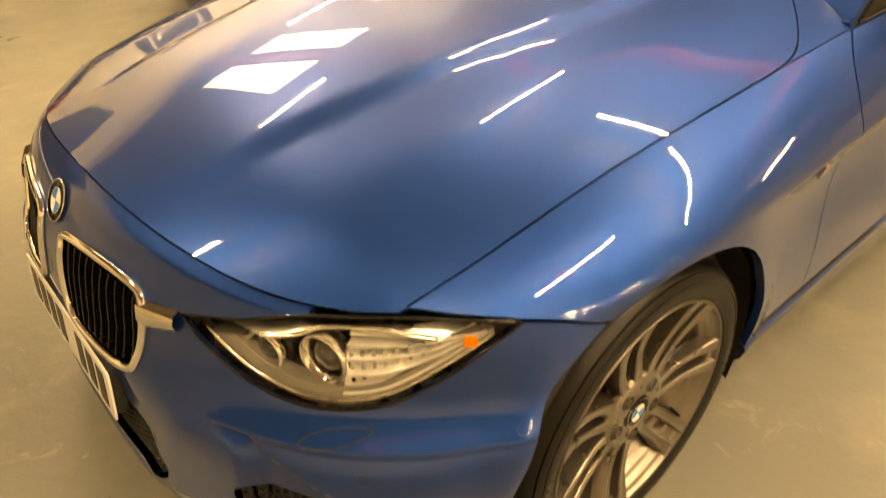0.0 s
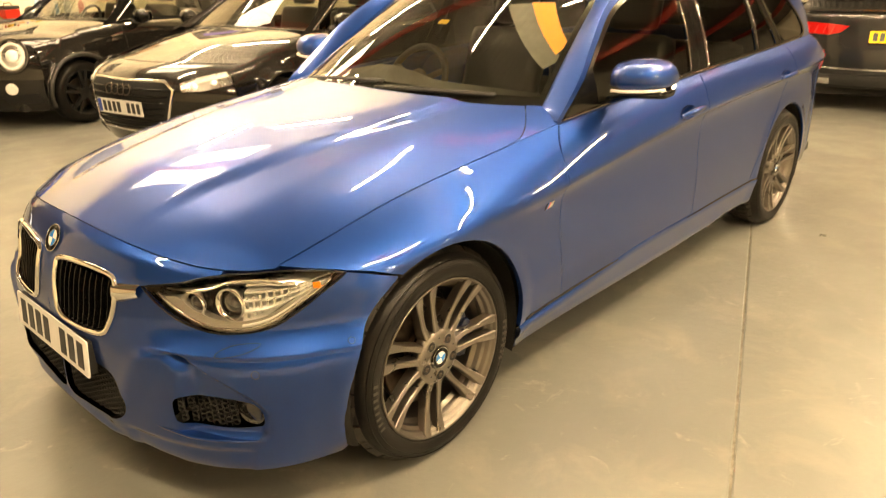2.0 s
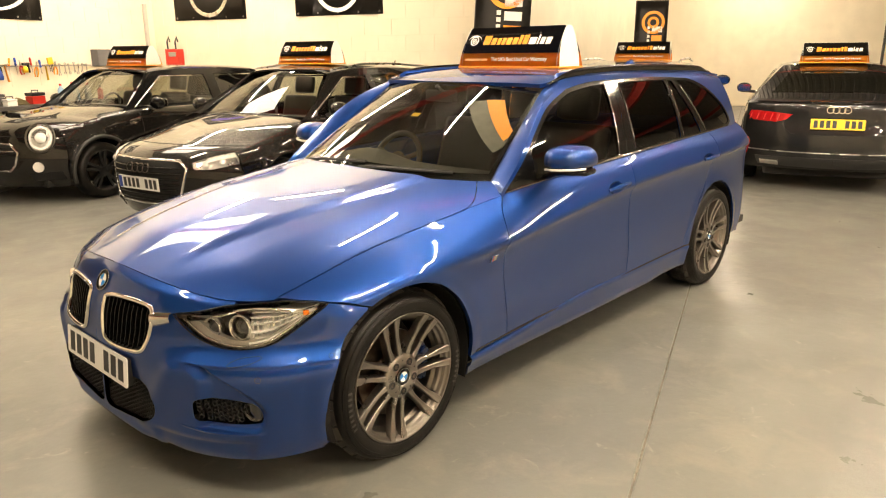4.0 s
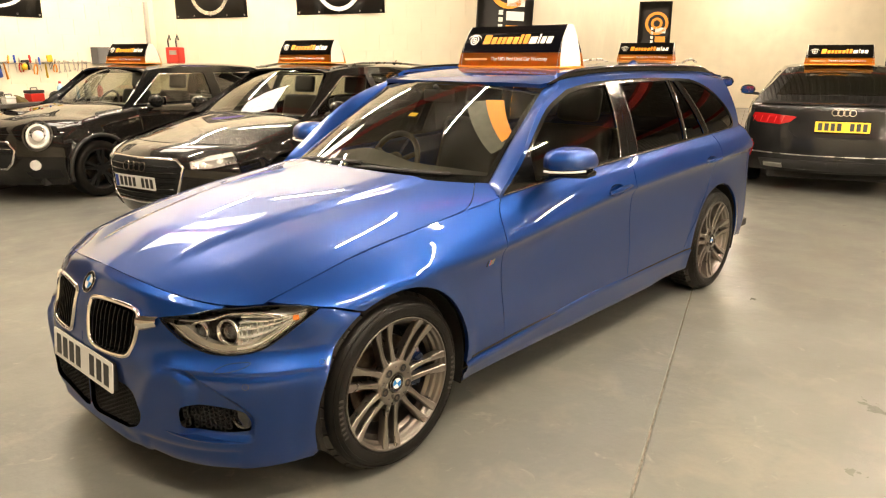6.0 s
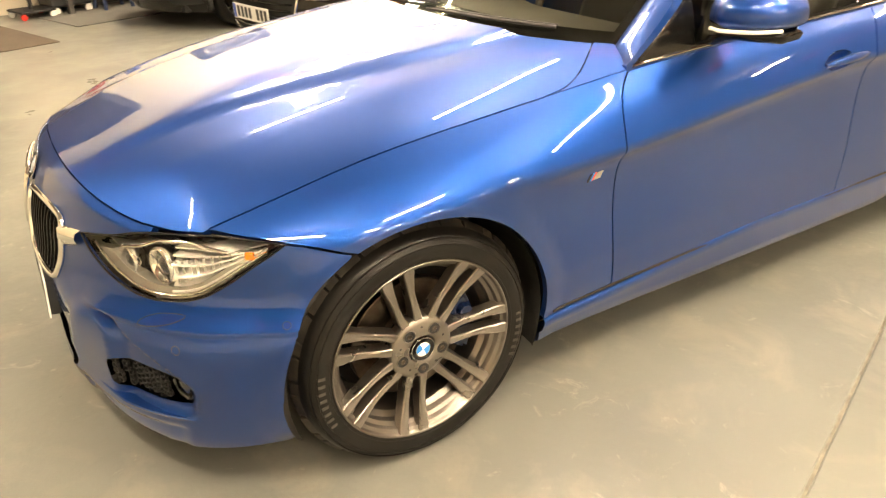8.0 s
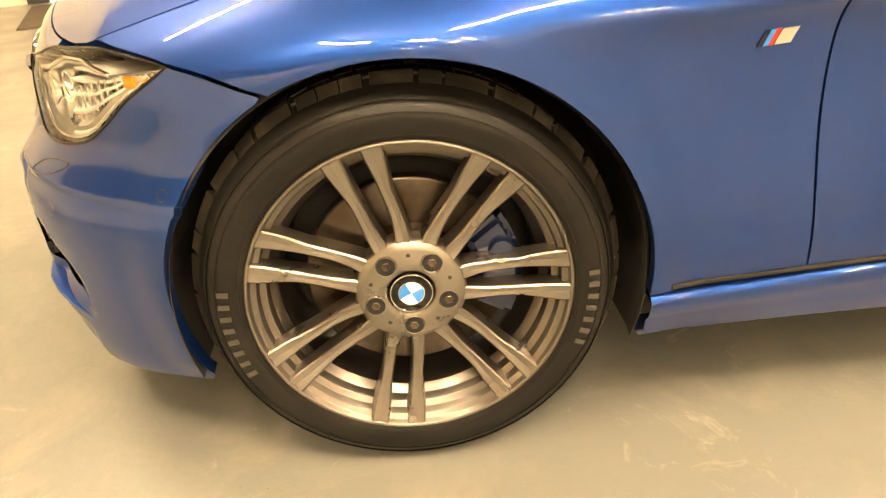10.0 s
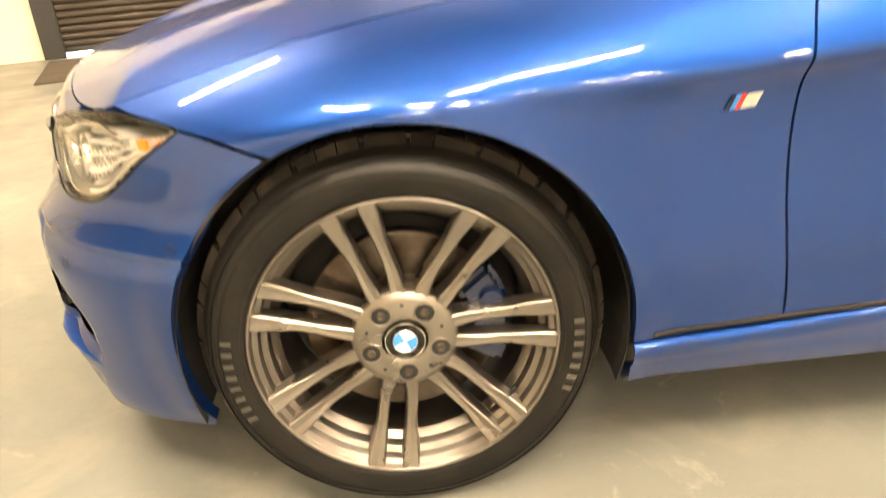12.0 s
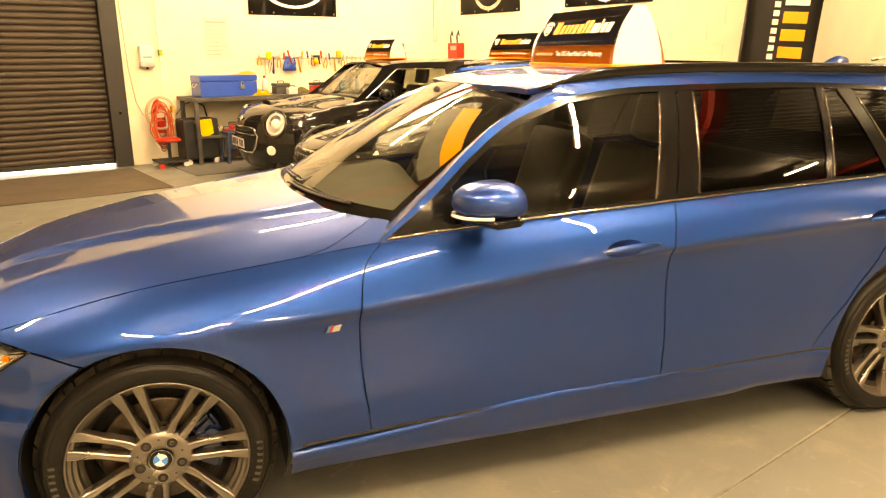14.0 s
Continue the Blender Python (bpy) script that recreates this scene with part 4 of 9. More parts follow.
def roundel(parent, m, r, quarter_turn=0.0, sub=True):
    """A round badge: chrome ring, black band, blue and white quarters."""
    bm = bmesh.new()
    lathe(bm, [(0.0, 0.0), (r * 0.99, 0.0), (r, 0.001), (r * 0.985, 0.0028), (r * 0.94, 0.003), (r * 0.93, 0.0022), (0.0, 0.0022)], 40, m)
    ob = part("badge", bm, M_GLOSSBLACK, parent, "round badge with blue and white quarters", True)
    bm = bmesh.new()
    lathe(bm, [(r * 0.93, 0.002), (r * 0.95, 0.0034), (r * 0.99, 0.0034), (r * 1.0, 0.0015)], 40, m, close=True)
    lathe(bm, [(r * 0.575, 0.002), (r * 0.585, 0.0032), (r * 0.615, 0.0032), (r * 0.625, 0.002)], 40, m, close=True)
    part("badge_ring", bm, M_CHROME, ob, smooth=True)
    for k in range(4):
        bm = bmesh.new()
        pts = [(0, 0)] + [(r * 0.575 * math.cos(radians(90 * k + 90 * i / 8) + quarter_turn), r * 0.575 * math.sin(radians(90 * k + 90 * i / 8) + quarter_turn)) for i in range(9)]
        prism(bm, pts, 0.0021, 0.0030, m)
        part("badge_quarter", bm, M_BADGE_BLUE if k % 2 else M_BADGE_WHITE, ob)
    return ob


def number_plate(parent, m, text, material, euro=True, w=0.52, h=0.111):
    """A reg plate with its characters as plain bars."""
    bm = bmesh.new()
    prism(bm, rounded(w, h, 0.008), -0.004, 0.0, m)
    ob = part("number_plate", bm, material, parent)
    x = -w / 2 + (0.055 if euro else 0.02)
    cells = [c for c in text]
    step = (w / 2 - 0.018 - x) / (len(cells))
    for i, c in enumerate(cells):
        if c == " ":
            continue
        bm = bmesh.new()
        cx = x + step * (i + 0.5)
        prism(bm, [(cx - step * 0.33, -0.0395), (cx + step * 0.33, -0.0395), (cx + step * 0.33, 0.0395), (cx - step * 0.33, 0.0395)], 0.0, 0.0012, m)
        part("plate_bar", bm, M_INK, ob)
    if euro:
        bm = bmesh.new()
        prism(bm, [(-w / 2 + 0.004, -h / 2 + 0.005), (-w / 2 + 0.044, -h / 2 + 0.005), (-w / 2 + 0.044, h / 2 - 0.005), (-w / 2 + 0.004, h / 2 - 0.005)], 0.0, 0.001, m)
        part("plate_band", bm, M_EUBLUE, ob)
    return ob


def roof_sign(place, turn, group="roof signs", tail=True):
    """A card sales topper: black and orange curved faces on a wedge with white ends."""
    t = thing("roof_sign", place, "black and orange printed card sales sign standing on a car roof", "sign", group, turn)
    L, H, D = 0.74, 0.225, 0.24
    # section: the front face leans back and is slightly curved; local -y is the front
    def sect(k):
        s = k / 12
        return (-D / 2 + 0.30 * D * s**2.2 + 0.10 * D * s, 0.012 + H * s)
    for nm, k0, k1, mt in (("lower_face", 0, 4, M_ORANGE), ("upper_face", 4, 12, M_SIGNBLACK)):
        for sgn, lb in ((-1, ""), (1, "")):
            bm = bmesh.new()
            rows = []
            for k in range(k0, k1 + 1):
                y, z = sect(k)
                rows.append([bm.verts.new((x, y * (1 if sgn < 0 else -1), z)) for x in (-L / 2 + 0.03 * k / 12, L / 2 - 0.03 * k / 12)])
            for a, b in zip(rows, rows[1:]):
                bm.faces.new((a[0], a[1], b[1], b[0]))
            r = bmesh.ops.solidify(bm, geom=bm.faces[:], thickness=0.003 * (1 if sgn < 0 else -1))
            part(nm, bm, mt, t, smooth=True)
    for sgn in (-1, 1):
        bm = bmesh.new()
        prof = [sect(k) for k in range(13)]
        pts = [(y, z) for y, z in prof] + [(-y, z) for y, z in prof[::-1]]
        m = Matrix(((0, 0, 1, sgn * (L / 2 - 0.022)), (1, 0, 0, 0), (0, 1, 0, 0), (0, 0, 0, 1)))
        prism(bm, pts, -0.002, 0.002, m)
        part("end_card", bm, M_SIGNWHITE, t, "white end card")
    bm = bmesh.new()
    box(bm, (-L / 2, -D / 2 - 0.01, 0.0), (L / 2, D / 2 + 0.01, 0.012), 0.004)
    part("base", bm, M_ORANGE, t)
    # print on both faces: an eye mark, the maker's name as bars, a line of words
    for f in (0, 180):
        def on(x, k):
            y, z = sect(k)
            y2, z2 = sect(k + 0.5)
            y1, z1 = sect(k - 0.5)
            lean = math.degrees(math.atan2(y2 - y1, z2 - z1))
            return pose(0, 0, 0, 0, 0, f) @ pose(x, y - 0.0035, z, 90 - lean, 0, 0)
        bm = bmesh.new()
        for r0, r1 in ((0.031, 0.024), (0.017, 0.0115)):
            lathe(bm, [(r0, 0), (r0, 0.0015), (r1, 0.0015), (r1, 0)], 28, on(-0.275, 7.8), close=True)
        lathe(bm, [(0.0, 0.0015), (0.006, 0.0015), (0.006, 0)], 16, on(-0.275, 7.8))
        lid = []
        for k in range(15):
            a = radians(12 + 156 * k / 14)
            lid.append((0.052 * math.cos(a), 0.036 * math.sin(a) - 0.004))
        for k in range(14, -1, -1):
            a = radians(12 + 156 * k / 14)
            lid.append((0.052 * math.cos(a) * 0.97, 0.036 * math.sin(a) * 0.83 - 0.006))
        prism(bm, lid, 0, 0.0015, on(-0.275, 8.1))
        part("eye_mark", bm, M_SIGNWHITE, t)
        widths = [0.052, 0.036, 0.026, 0.026, 0.036, 0.036, 0.022, 0.034, 0.05, 0.012, 0.03, 0.036]
        x = -0.205
        for i, wd in enumerate(widths):
            tall = 0.058 if i in (0, 6, 7, 9) else 0.043
            bm = bmesh.new()
            prism(bm, [(-wd / 2, -0.0215), (wd / 2, -0.0215), (wd / 2 + 0.006, tall - 0.0215), (-wd / 2 + 0.006, tall - 0.0215)], 0, 0.0012, on(x + wd / 2, 7.6))
            part("name_bar", bm, M_ORANGE if i < 8 else M_SIGNWHITE, t)
            x += wd + 0.0085
        lettering("The UK's Best Used Car Warranty", 0.021, M_SIGNWHITE, t, on(0.08, 2.0), 0.0006, 0.0004, "slogan", width=0.40)
        bm = bmesh.new()
        prism(bm, [(-0.085, -0.006), (0.085, -0.006), (0.085, 0.006), (-0.085, 0.006)], 0, 0.0008, on(-0.235, 2.0))
        part("slogan_bar", bm, mat("pale_orange_print", (0.9, 0.5, 0.22), 0.4), t)
    return t


def shelf_bm(low, high, near, deep, flip):
    """A sloping strip behind the nose skin from its low edge near the lens up to its high edge deep inside."""
    bm = bmesh.new()
    rows = []
    for p, q in zip(stations(NOSE, low, near), stations(NOSE, high, deep)):
        r = q - Vector((0, 0, 0.004))
        rows.append([bm.verts.new(flip @ v) for v in (p, q, r, p - Vector((0, 0, 0.004)))])
    for a, b in zip(rows, rows[1:]):
        for n in range(4):
            bm.faces.new((a[n], a[(n + 1) % 4], b[(n + 1) % 4], b[n]))
    bmesh.ops.recalc_face_normals(bm, faces=bm.faces[:])
    return bm


def build_estate():
    car = thing("estate_car", (0, 0, 0), "metallic blue estate car with double-spoke alloy wheels", "car")
    # ---------------- bonnet
    front = [NOSE_F for NOSE_F in stations(NOSE, [(a, 0.0) for a in np.linspace(0, NOSE.uv((-0.52, -0.60, 0.69), (1, 1, 0.2))[0], 26)])]
    k1, k2 = (-0.52, -0.60), (-0.443, -float(Y_TOP(-0.443)))
    outline = [(p.x, p.y) for p in front[:-1]] + soft_line([(front[-1].x, front[-1].y), (-0.485, -0.652), k2], 0.02)[:-1]
    outline += [(x, -float(Y_TOP(x))) for x in np.linspace(-0.443, 0.43, 50)][:-1]
    curl = soft_line([(0.43, -float(Y_TOP(0.43))), (0.50, -0.757), (0.555, -0.738), (0.605, -0.708), (0.665, -0.664), (0.708, -0.629)], 0.015)
    outline += [tuple(q) for q in curl]
    outline += [(W_BX(s) - 0.010, -0.665 * s) for s in np.linspace(0.93, 0, 20)]
    panel("bonnet", BONNET, outline, M_BLUE, car, per=0.022, gap=0.0025, flange=0.02, both=True)

    # wing tops between the bonnet's corner, the windscreen and the pillar's foot
    corner = curl[:-1] + [np.array((W_BX(s) - 0.004, -0.665 * s)) for s in (0.945, 0.97, 1.0)]
    corner += [np.array((x, -float(Y_TOP(x)))) for x in np.linspace(0.705, 0.445, 20)]
    for mir in (False, True):
        panel("wing_top", BONNET, corner, M_BLUE, car, per=0.016, edge=0.012, gap=0.001, flange=0.016, mirror=mir)

    # ---------------- headlamps and nose
    top = NOSE.line([(-0.672, -0.42, 0.662), (-0.60, -0.53, 0.684), (-0.52, -0.605, 0.692), (-0.443, -0.707, 0.712), (-0.38, -0.765, 0.708), (-0.305, -0.818, 0.695)], 0.02)
    bottom = NOSE.line([(-0.305, -0.818, 0.695), (-0.372, -0.795, 0.652), (-0.425, -0.770, 0.612), (-0.480, -0.725, 0.574), (-0.535, -0.664, 0.555), (-0.585, -0.595, 0.557), (-0.63, -0.525, 0.584), (-0.656, -0.468, 0.622), (-0.672, -0.42, 0.662)], 0.02)
    lamp = top[:-1] + bottom[:-1]
    ac = NOSE.uv((-0.176, -0.88, 0.658))
    lo = NOSE.uv((-0.305, -0.818, 0.695))
    cx, cz = ARCHES[0]
    edge = [NOSE.uv((cx + ARCH_R * math.cos(a), -0.88, cz + ARCH_R * math.sin(a)), (1, 0.1, 1)) for a in np.linspace(radians(120), radians(202), 26)]
    k1uv = NOSE.uv((-0.52, -0.60, 0.69), (1, 1, 0.2))
    # the lamp's upper edge meets the bonnet's corner; from there the bumper skin runs below the lamp
    top_in = [q for q in top if q[0] < k1uv[0] - 0.004]
    outline = [np.array((a, 0.0)) for a in np.linspace(0, k1uv[0] - 0.004, 30)] + top_in[::-1] + bottom[::-1][1:-1] + [lo] + soft_line([lo, ac], 0.02)[1:] + edge
    endw = NOSE.uv((-0.335, -0.83, 0.19))
    lip = [np.array((a, 1.0)) for a in np.linspace(endw[0] - 0.02, 0, 40)]
    outline = outline + lip

    def ring(points, per=0.012):
        """A closed smooth ring on the nose through places given as (y, z)."""
        uvs = [NOSE.uv((nose_x(y, z), y, z), (0.3, 1, 1)) for y, z in points]
        closed = uvs[-1:] + uvs + uvs[:2]
        full = soft_line(closed, per)
        # keep one full turn
        a = min(range(len(full)), key=lambda i: np.linalg.norm(full[i] - uvs[0]) + (0 if i < len(full) / 2 else 9))
        b = max(range(len(full)), key=lambda i: -np.linalg.norm(full[i] - uvs[0]) - (9 if i < len(full) / 2 else 0))
        return full[a:b]

    def nose_x(y, z):
        k = ((NOSE.ps[:, 1] - y) ** 2 + (NOSE.ps[:, 2] - z) ** 2).argmin()
        return float(NOSE.ps[k, 0])

    kidney = ring([(-0.062, 0.640), (-0.075, 0.668), (-0.20, 0.676), (-0.305, 0.669), (-0.334, 0.652), (-0.338, 0.605), (-0.326, 0.542), (-0.296, 0.510), (-0.16, 0.503), (-0.088, 0.516), (-0.066, 0.57)])
    intake = ring([(-0.02, 0.400), (-0.16, 0.402), (-0.27, 0.405), (-0.325, 0.392), (-0.372, 0.350), (-0.378, 0.315), (-0.350, 0.272), (-0.27, 0.245), (-0.14, 0.232), (-0.02, 0.228), (-0.006, 0.31)])
    fog = ring([(-0.552, 0.385), (-0.60, 0.393), (-0.67, 0.390), (-0.716, 0.376), (-0.734, 0.340), (-0.728, 0.312), (-0.68, 0.303), (-0.61, 0.303), (-0.556, 0.310), (-0.544, 0.345)])
    def flat_ring(r):
        return [(q.y, q.z) for q in stations(NOSE, r)]

    fog_yz, intake_yz = flat_ring(fog), flat_ring(intake)

    def within(y, z, poly):
        return in_outline(np.array([y]), np.array([z]), poly)[0]

    panel("front_bumper", NOSE, outline, M_BLUE, car, per=0.011, edge=0.008, gap=0.0012, flange=0.02, holes=[kidney, intake, fog], both=True)

    for sd in (1, -1):
        mir = sd < 0
        flip = Matrix.Diagonal((1, sd, 1, 1))
        # headlamp: clear lens, dark housing, bright brow, two projector eyes
        hl = new("headlamp")
        hl.parent = car
        hl["label"] = "clear headlamp with two round projector eyes"
        panel("lens", NOSE, lamp, M_LENS, hl, per=0.016, edge=0.01, gap=0.002, flange=0.0, mirror=mir)
        beading("lens_seal", NOSE, lamp, 0.0024, M_GLOSSBLACK, hl, 0.0, mir, True)
        panel("housing", NOSE, lamp, M_LAMPBACK, hl, per=0.02, edge=0.01, gap=0.006, flange=-0.07, mirror=mir, raise_by=-0.075)
        # brow: a bright strip under the upper edge, a satin eyebrow piece at the inner end, a grey floor
        c = np.mean(np.array(lamp), 0)
        pull = lambda q, f: q + (c - q) * f
        # brow: a sloping shelf that rises from the lens to the back of the housing
        low, high = [pull(q, 0.46) for q in top[1:-1]], [pull(q, 0.06) for q in top[1:-1]]
        part("brow", shelf_bm(low, high, -0.006, -0.050, flip), M_LAMPSHELF, hl, "bright upper reflector strip", True)
        panel("lamp_floor", NOSE, [pull(q, 0.04) for q in bottom[2:-2]] + [pull(q, 0.24) for q in bottom[2:-2]][::-1], M_LAMPFLOOR, hl, per=0.02, edge=0.01, gap=0, flange=0.03, mirror=mir, raise_by=-0.018)
        beading("brow_trim", NOSE, [pull(q, 0.46) for q in top[1:-1]], 0.0040, M_CHROME, hl, -0.008, mir)
        beading("lower_trim", NOSE, [pull(q, 0.10) for q in bottom[1:-1]], 0.0035, M_CHROME, hl, -0.012, mir)
        for (y, z, r) in ((-0.552, 0.618, 0.036), (-0.640, 0.622, 0.043)):
            uv = NOSE.uv((nose_x(y, z), y, z))
            p = stations(NOSE, [uv], -0.055)[0]
            d = Vector((-0.92, -0.30, 0.06)).normalized()
            m = flip @ Matrix.Translation(p) @ d.to_track_quat("Z", "Y").to_matrix().to_4x4()
            bm = bmesh.new()
            lathe(bm, [(r * 0.72, 0.0), (r * 0.78, 0.018), (r * 0.92, 0.030), (r * 1.0, 0.032), (r * 1.06, 0.026), (r * 1.02, 0.0)], 32, m, close=True)
            e = part("projector_ring", bm, M_CHROME, hl, "chrome ring", True)
            bm = bmesh.new()
            lathe(bm, [(0.0, 0.030), (r * 0.35, 0.027), (r * 0.60, 0.018), (r * 0.72, 0.004), (r * 0.72, 0.0)], 24, m)
            part("projector_eye", bm, M_EYE, e, "dark glass eye", True)
        # bright ribbed reflector bowl at the outer end, with an amber corner
        under = [min(bottom, key=lambda r: abs(r[0] - q[0])) for q in top]
        pairs = [(pull(q, 0.40), pull(r, 0.16)) for q, r in zip(top, under) if q[0] > c[0] - 0.01]
        for i in range(5):
            low = [r + (q - r) * i / 5 for q, r in pairs]
            high = [r + (q - r) * (i + 1) / 5 for q, r in pairs]
            part("outer_reflector", shelf_bm(low, high, -0.016, -0.042, flip), M_LAMPSHELF, hl, "stepped bright outer reflector")
        for i in range(9):
            f = i / 8
            y, z = -0.672 - 0.098 * f, 0.618 + 0.048 * f
            p = stations(NOSE, [NOSE.uv((nose_x(y, z), y, z))], -0.024)[0]
            bm = bmesh.new()
            box(bm, (-0.003, -0.0034, -0.030 + 0.014 * f), (0.003, 0.0034, 0.026 - 0.010 * f), 0.001, flip @ Matrix.Translation(p) @ pose(0, 0, 0, 0, 0, 50))
            part("reflector_rib", bm, M_CHROME, hl)
        p = stations(NOSE, [NOSE.uv((-0.375, -0.782, 0.672))], -0.009)[0]
        bm = bmesh.new()
        box(bm, (-0.010, -0.004, -0.008), (0.010, 0.004, 0.008), 0.002, flip @ Matrix.Translation(p) @ pose(0, 0, 0, 0, 0, -35))
        part("side_reflector", bm, M_AMBER, hl, "amber reflector")

        # kidney grille: chrome frame, black slats before a sheet coloured as deep shade, chrome link to the lamp
        kg = new("kidney_grille")
        kg.parent = car
        kg["label"] = "chrome framed kidney grille with black slats"
        beading("grille_frame", NOSE, kidney, 0.0085, M_CHROME, kg, 0.004, mir, True)
        panel("grille_shade", NOSE, kidney, M_SHADEBLACK, kg, per=0.03, gap=0.0, flange=-0.05, mirror=mir, raise_by=-0.055)
        for i in range(10):
            y = -0.088 - 0.0245 * i
            zt, zb = 0.670 - 0.0015 * i, 0.508 + 0.0006 * i
            if i > 7:
                zb += 0.010 * (i - 7)
            bm = bmesh.new()
            rows = []
            for j in range(9):
                z = zb + (zt - zb) * j / 8
                q = Vector((nose_x(y, z), y, z))
                rows.append([bm.verts.new(flip @ (q + Vector(o))) for o in ((-0.002, -0.003, 0), (-0.003, 0, 0), (-0.002, 0.003, 0), (0.035, 0.002, 0), (0.035, -0.002, 0))])
            for a, b in zip(rows, rows[1:]):
                for n in range(5):
                    bm.faces.new((a[n], a[(n + 1) % 5], b[(n + 1) % 5], b[n]))
            bmesh.ops.recalc_face_normals(bm, faces=bm.faces[:])
            part("slat", bm, M_GLOSSBLACK, kg)
        link_uv = NOSE.line([(-0.715, -0.337, 0.628), (-0.70, -0.372, 0.634), (-0.68, -0.418, 0.645)], 0.01)
        pts = stations(NOSE, link_uv, 0.004)
        bm = bmesh.new()
        rows = []
        for i, p in enumerate(pts):
            hgt = 0.024 - 0.010 * i / (len(pts) - 1)
            rows.append([bm.verts.new(flip @ (p + Vector((o, 0.4 * o, dz)))) for o, dz in ((0.01, -hgt - 0.004), (-0.004, -hgt), (-0.009, 0), (-0.004, hgt), (0.01, hgt + 0.004))])
        for a, b in zip(rows, rows[1:]):
            for n in range(4):
                bm.faces.new((a[n], a[n + 1], b[n + 1], b[n]))
        part("grille_link", bm, M_CHROME, kg, "chrome link between grille and lamp", True)

        # lower intakes with honeycomb mesh, fog lamp and fin
        fi = new("side_intake")
        fi.parent = car
        # black sheet behind the mesh holds the intake's shade in its colour
        panel("intake_shade", NOSE, fog, M_SHADEBLACK, fi, per=0.03, gap=0.0, flange=-0.05, mirror=mir, raise_by=-0.05)
        bm = bmesh.new()
        for i in range(16):
            for j in range(6):
                y, z = -0.540 - 0.0155 * i, 0.300 + 0.0150 * j + (0.0075 if i % 2 else 0)
                if y < -0.665 or not within(y, z, fog_yz):
                    continue
                q = flip @ Vector((nose_x(y, z) + 0.012, y, z))
                m = Matrix.Translation(q) @ pose(0, 0, 0, 0, -90, 30 * sd)
                lathe(bm, [(0.0100, -0.004), (0.0100, 0.004), (0.0078, 0.004), (0.0078, -0.004)], 6, m, close=True)
        part("honeycomb", bm, M_PLASTIC, fi)["kind"] = "stuff"
        p = flip @ Vector((nose_x(-0.690, 0.345) + 0.030, -0.690, 0.345))
        m = Matrix.Translation(p) @ Vector((-0.9, -0.35 * sd, 0)).to_track_quat("Z", "Y").to_matrix().to_4x4()
        bm = bmesh.new()
        lathe(bm, [(0.0, 0.012), (0.02, 0.010), (0.034, 0.004), (0.036, 0.008), (0.041, 0.008), (0.043, -0.01)], 24, m)
        part("fog_lamp", bm, M_EYE, fi, "round dark glass fog lamp", True)
        fin = [(-0.435, 0.288), (-0.50, 0.284), (-0.58, 0.280), (-0.67, 0.275), (-0.752, 0.267)]
        bm = bmesh.new()
        rows = []
        for i, (y, z) in enumerate(soft_line(fin, 0.02)):
            k = ((NOSE_PLAIN.ps[:, 1] - y) ** 2 + (NOSE_PLAIN.ps[:, 2] - z) ** 2).argmin()
            q = Vector((float(NOSE_PLAIN.ps[k, 0]), y, z))
            f = max(0.0, min(1, i / 7, (15 - i) / 7))
            rows.append([bm.verts.new(flip @ (q + Vector(o))) for o in ((0.060, 0.01, 0.004), (0.004 - 0.009 * f, -0.005 * f, 0.004), (0.002 - 0.009 * f, -0.006 * f, 0.001), (0.004 - 0.008 * f, -0.005 * f, -0.006), (0.075, 0.01, -0.045))])
        for a, b in zip(rows, rows[1:]):
            for n in range(4):
                bm.faces.new((a[n], a[n + 1], b[n + 1], b[n]))
        bmesh.ops.recalc_face_normals(bm, faces=bm.faces[:])
        part("fin", bm, M_BLUE, fi, "blue painted fin")
        # washer flap and parking sensors
        wf = ring([(-0.655, 0.512), (-0.70, 0.520), (-0.72, 0.535), (-0.71, 0.540), (-0.67, 0.536), (-0.648, 0.522)], 0.006)
        beading("washer_flap", NOSE, wf, 0.0011, M_PLASTIC, car, 0.0, mir, True)
        for y, z in ((-0.742, 0.475), (-0.852, 0.520)):
            uv = NOSE.uv((nose_x(y, z), y, z)) if y > -0.8 else NOSE.uv((-0.333, -0.852, 0.520))
            cir = [uv + 0.009 * np.array((math.cos(a) * 0.9, math.sin(a) * 1.7)) for a in np.linspace(0, 2 * math.pi, 20)[:-1]]
            beading("parking_sensor", NOSE, cir, 0.0008, M_PLASTIC, car, 0.0, mir, True)

    # middle intake: one sheet coloured dark as shade, with honeycomb
    mi = new("lower_intake")
    mi.parent = car
    panel("intake_shade", NOSE, intake, M_SHADEBLACK, mi, per=0.03, gap=0.0, flange=-0.05, both=True, raise_by=-0.05)
    bm = bmesh.new()
    for sd in (1, -1):
        for i in range(24):
            for j in range(13):
                y, z = -0.008 - 0.0165 * i, 0.205 + 0.016 * j + (0.008 if i % 2 else 0)
                if y > -0.365 and within(y, z, intake_yz):
                    m = Matrix.Translation((nose_x(y, z) + 0.018, y * sd, z)) @ pose(0, 0, 0, 0, -90, 0)
                    lathe(bm, [(0.0105, -0.004), (0.0105, 0.004), (0.0085, 0.004), (0.0085, -0.004)], 6, m, close=True)
    part("honeycomb", bm, M_PLASTIC, mi)["kind"] = "stuff"
    # badge and plate on the nose
    p = Vector(np.stack(nose_f(np.array([0.0]), np.array([0.165])), -1)[0])
    nn = Vector(NOSE.normal(np.array([0.01]), np.array([0.165]))[0])
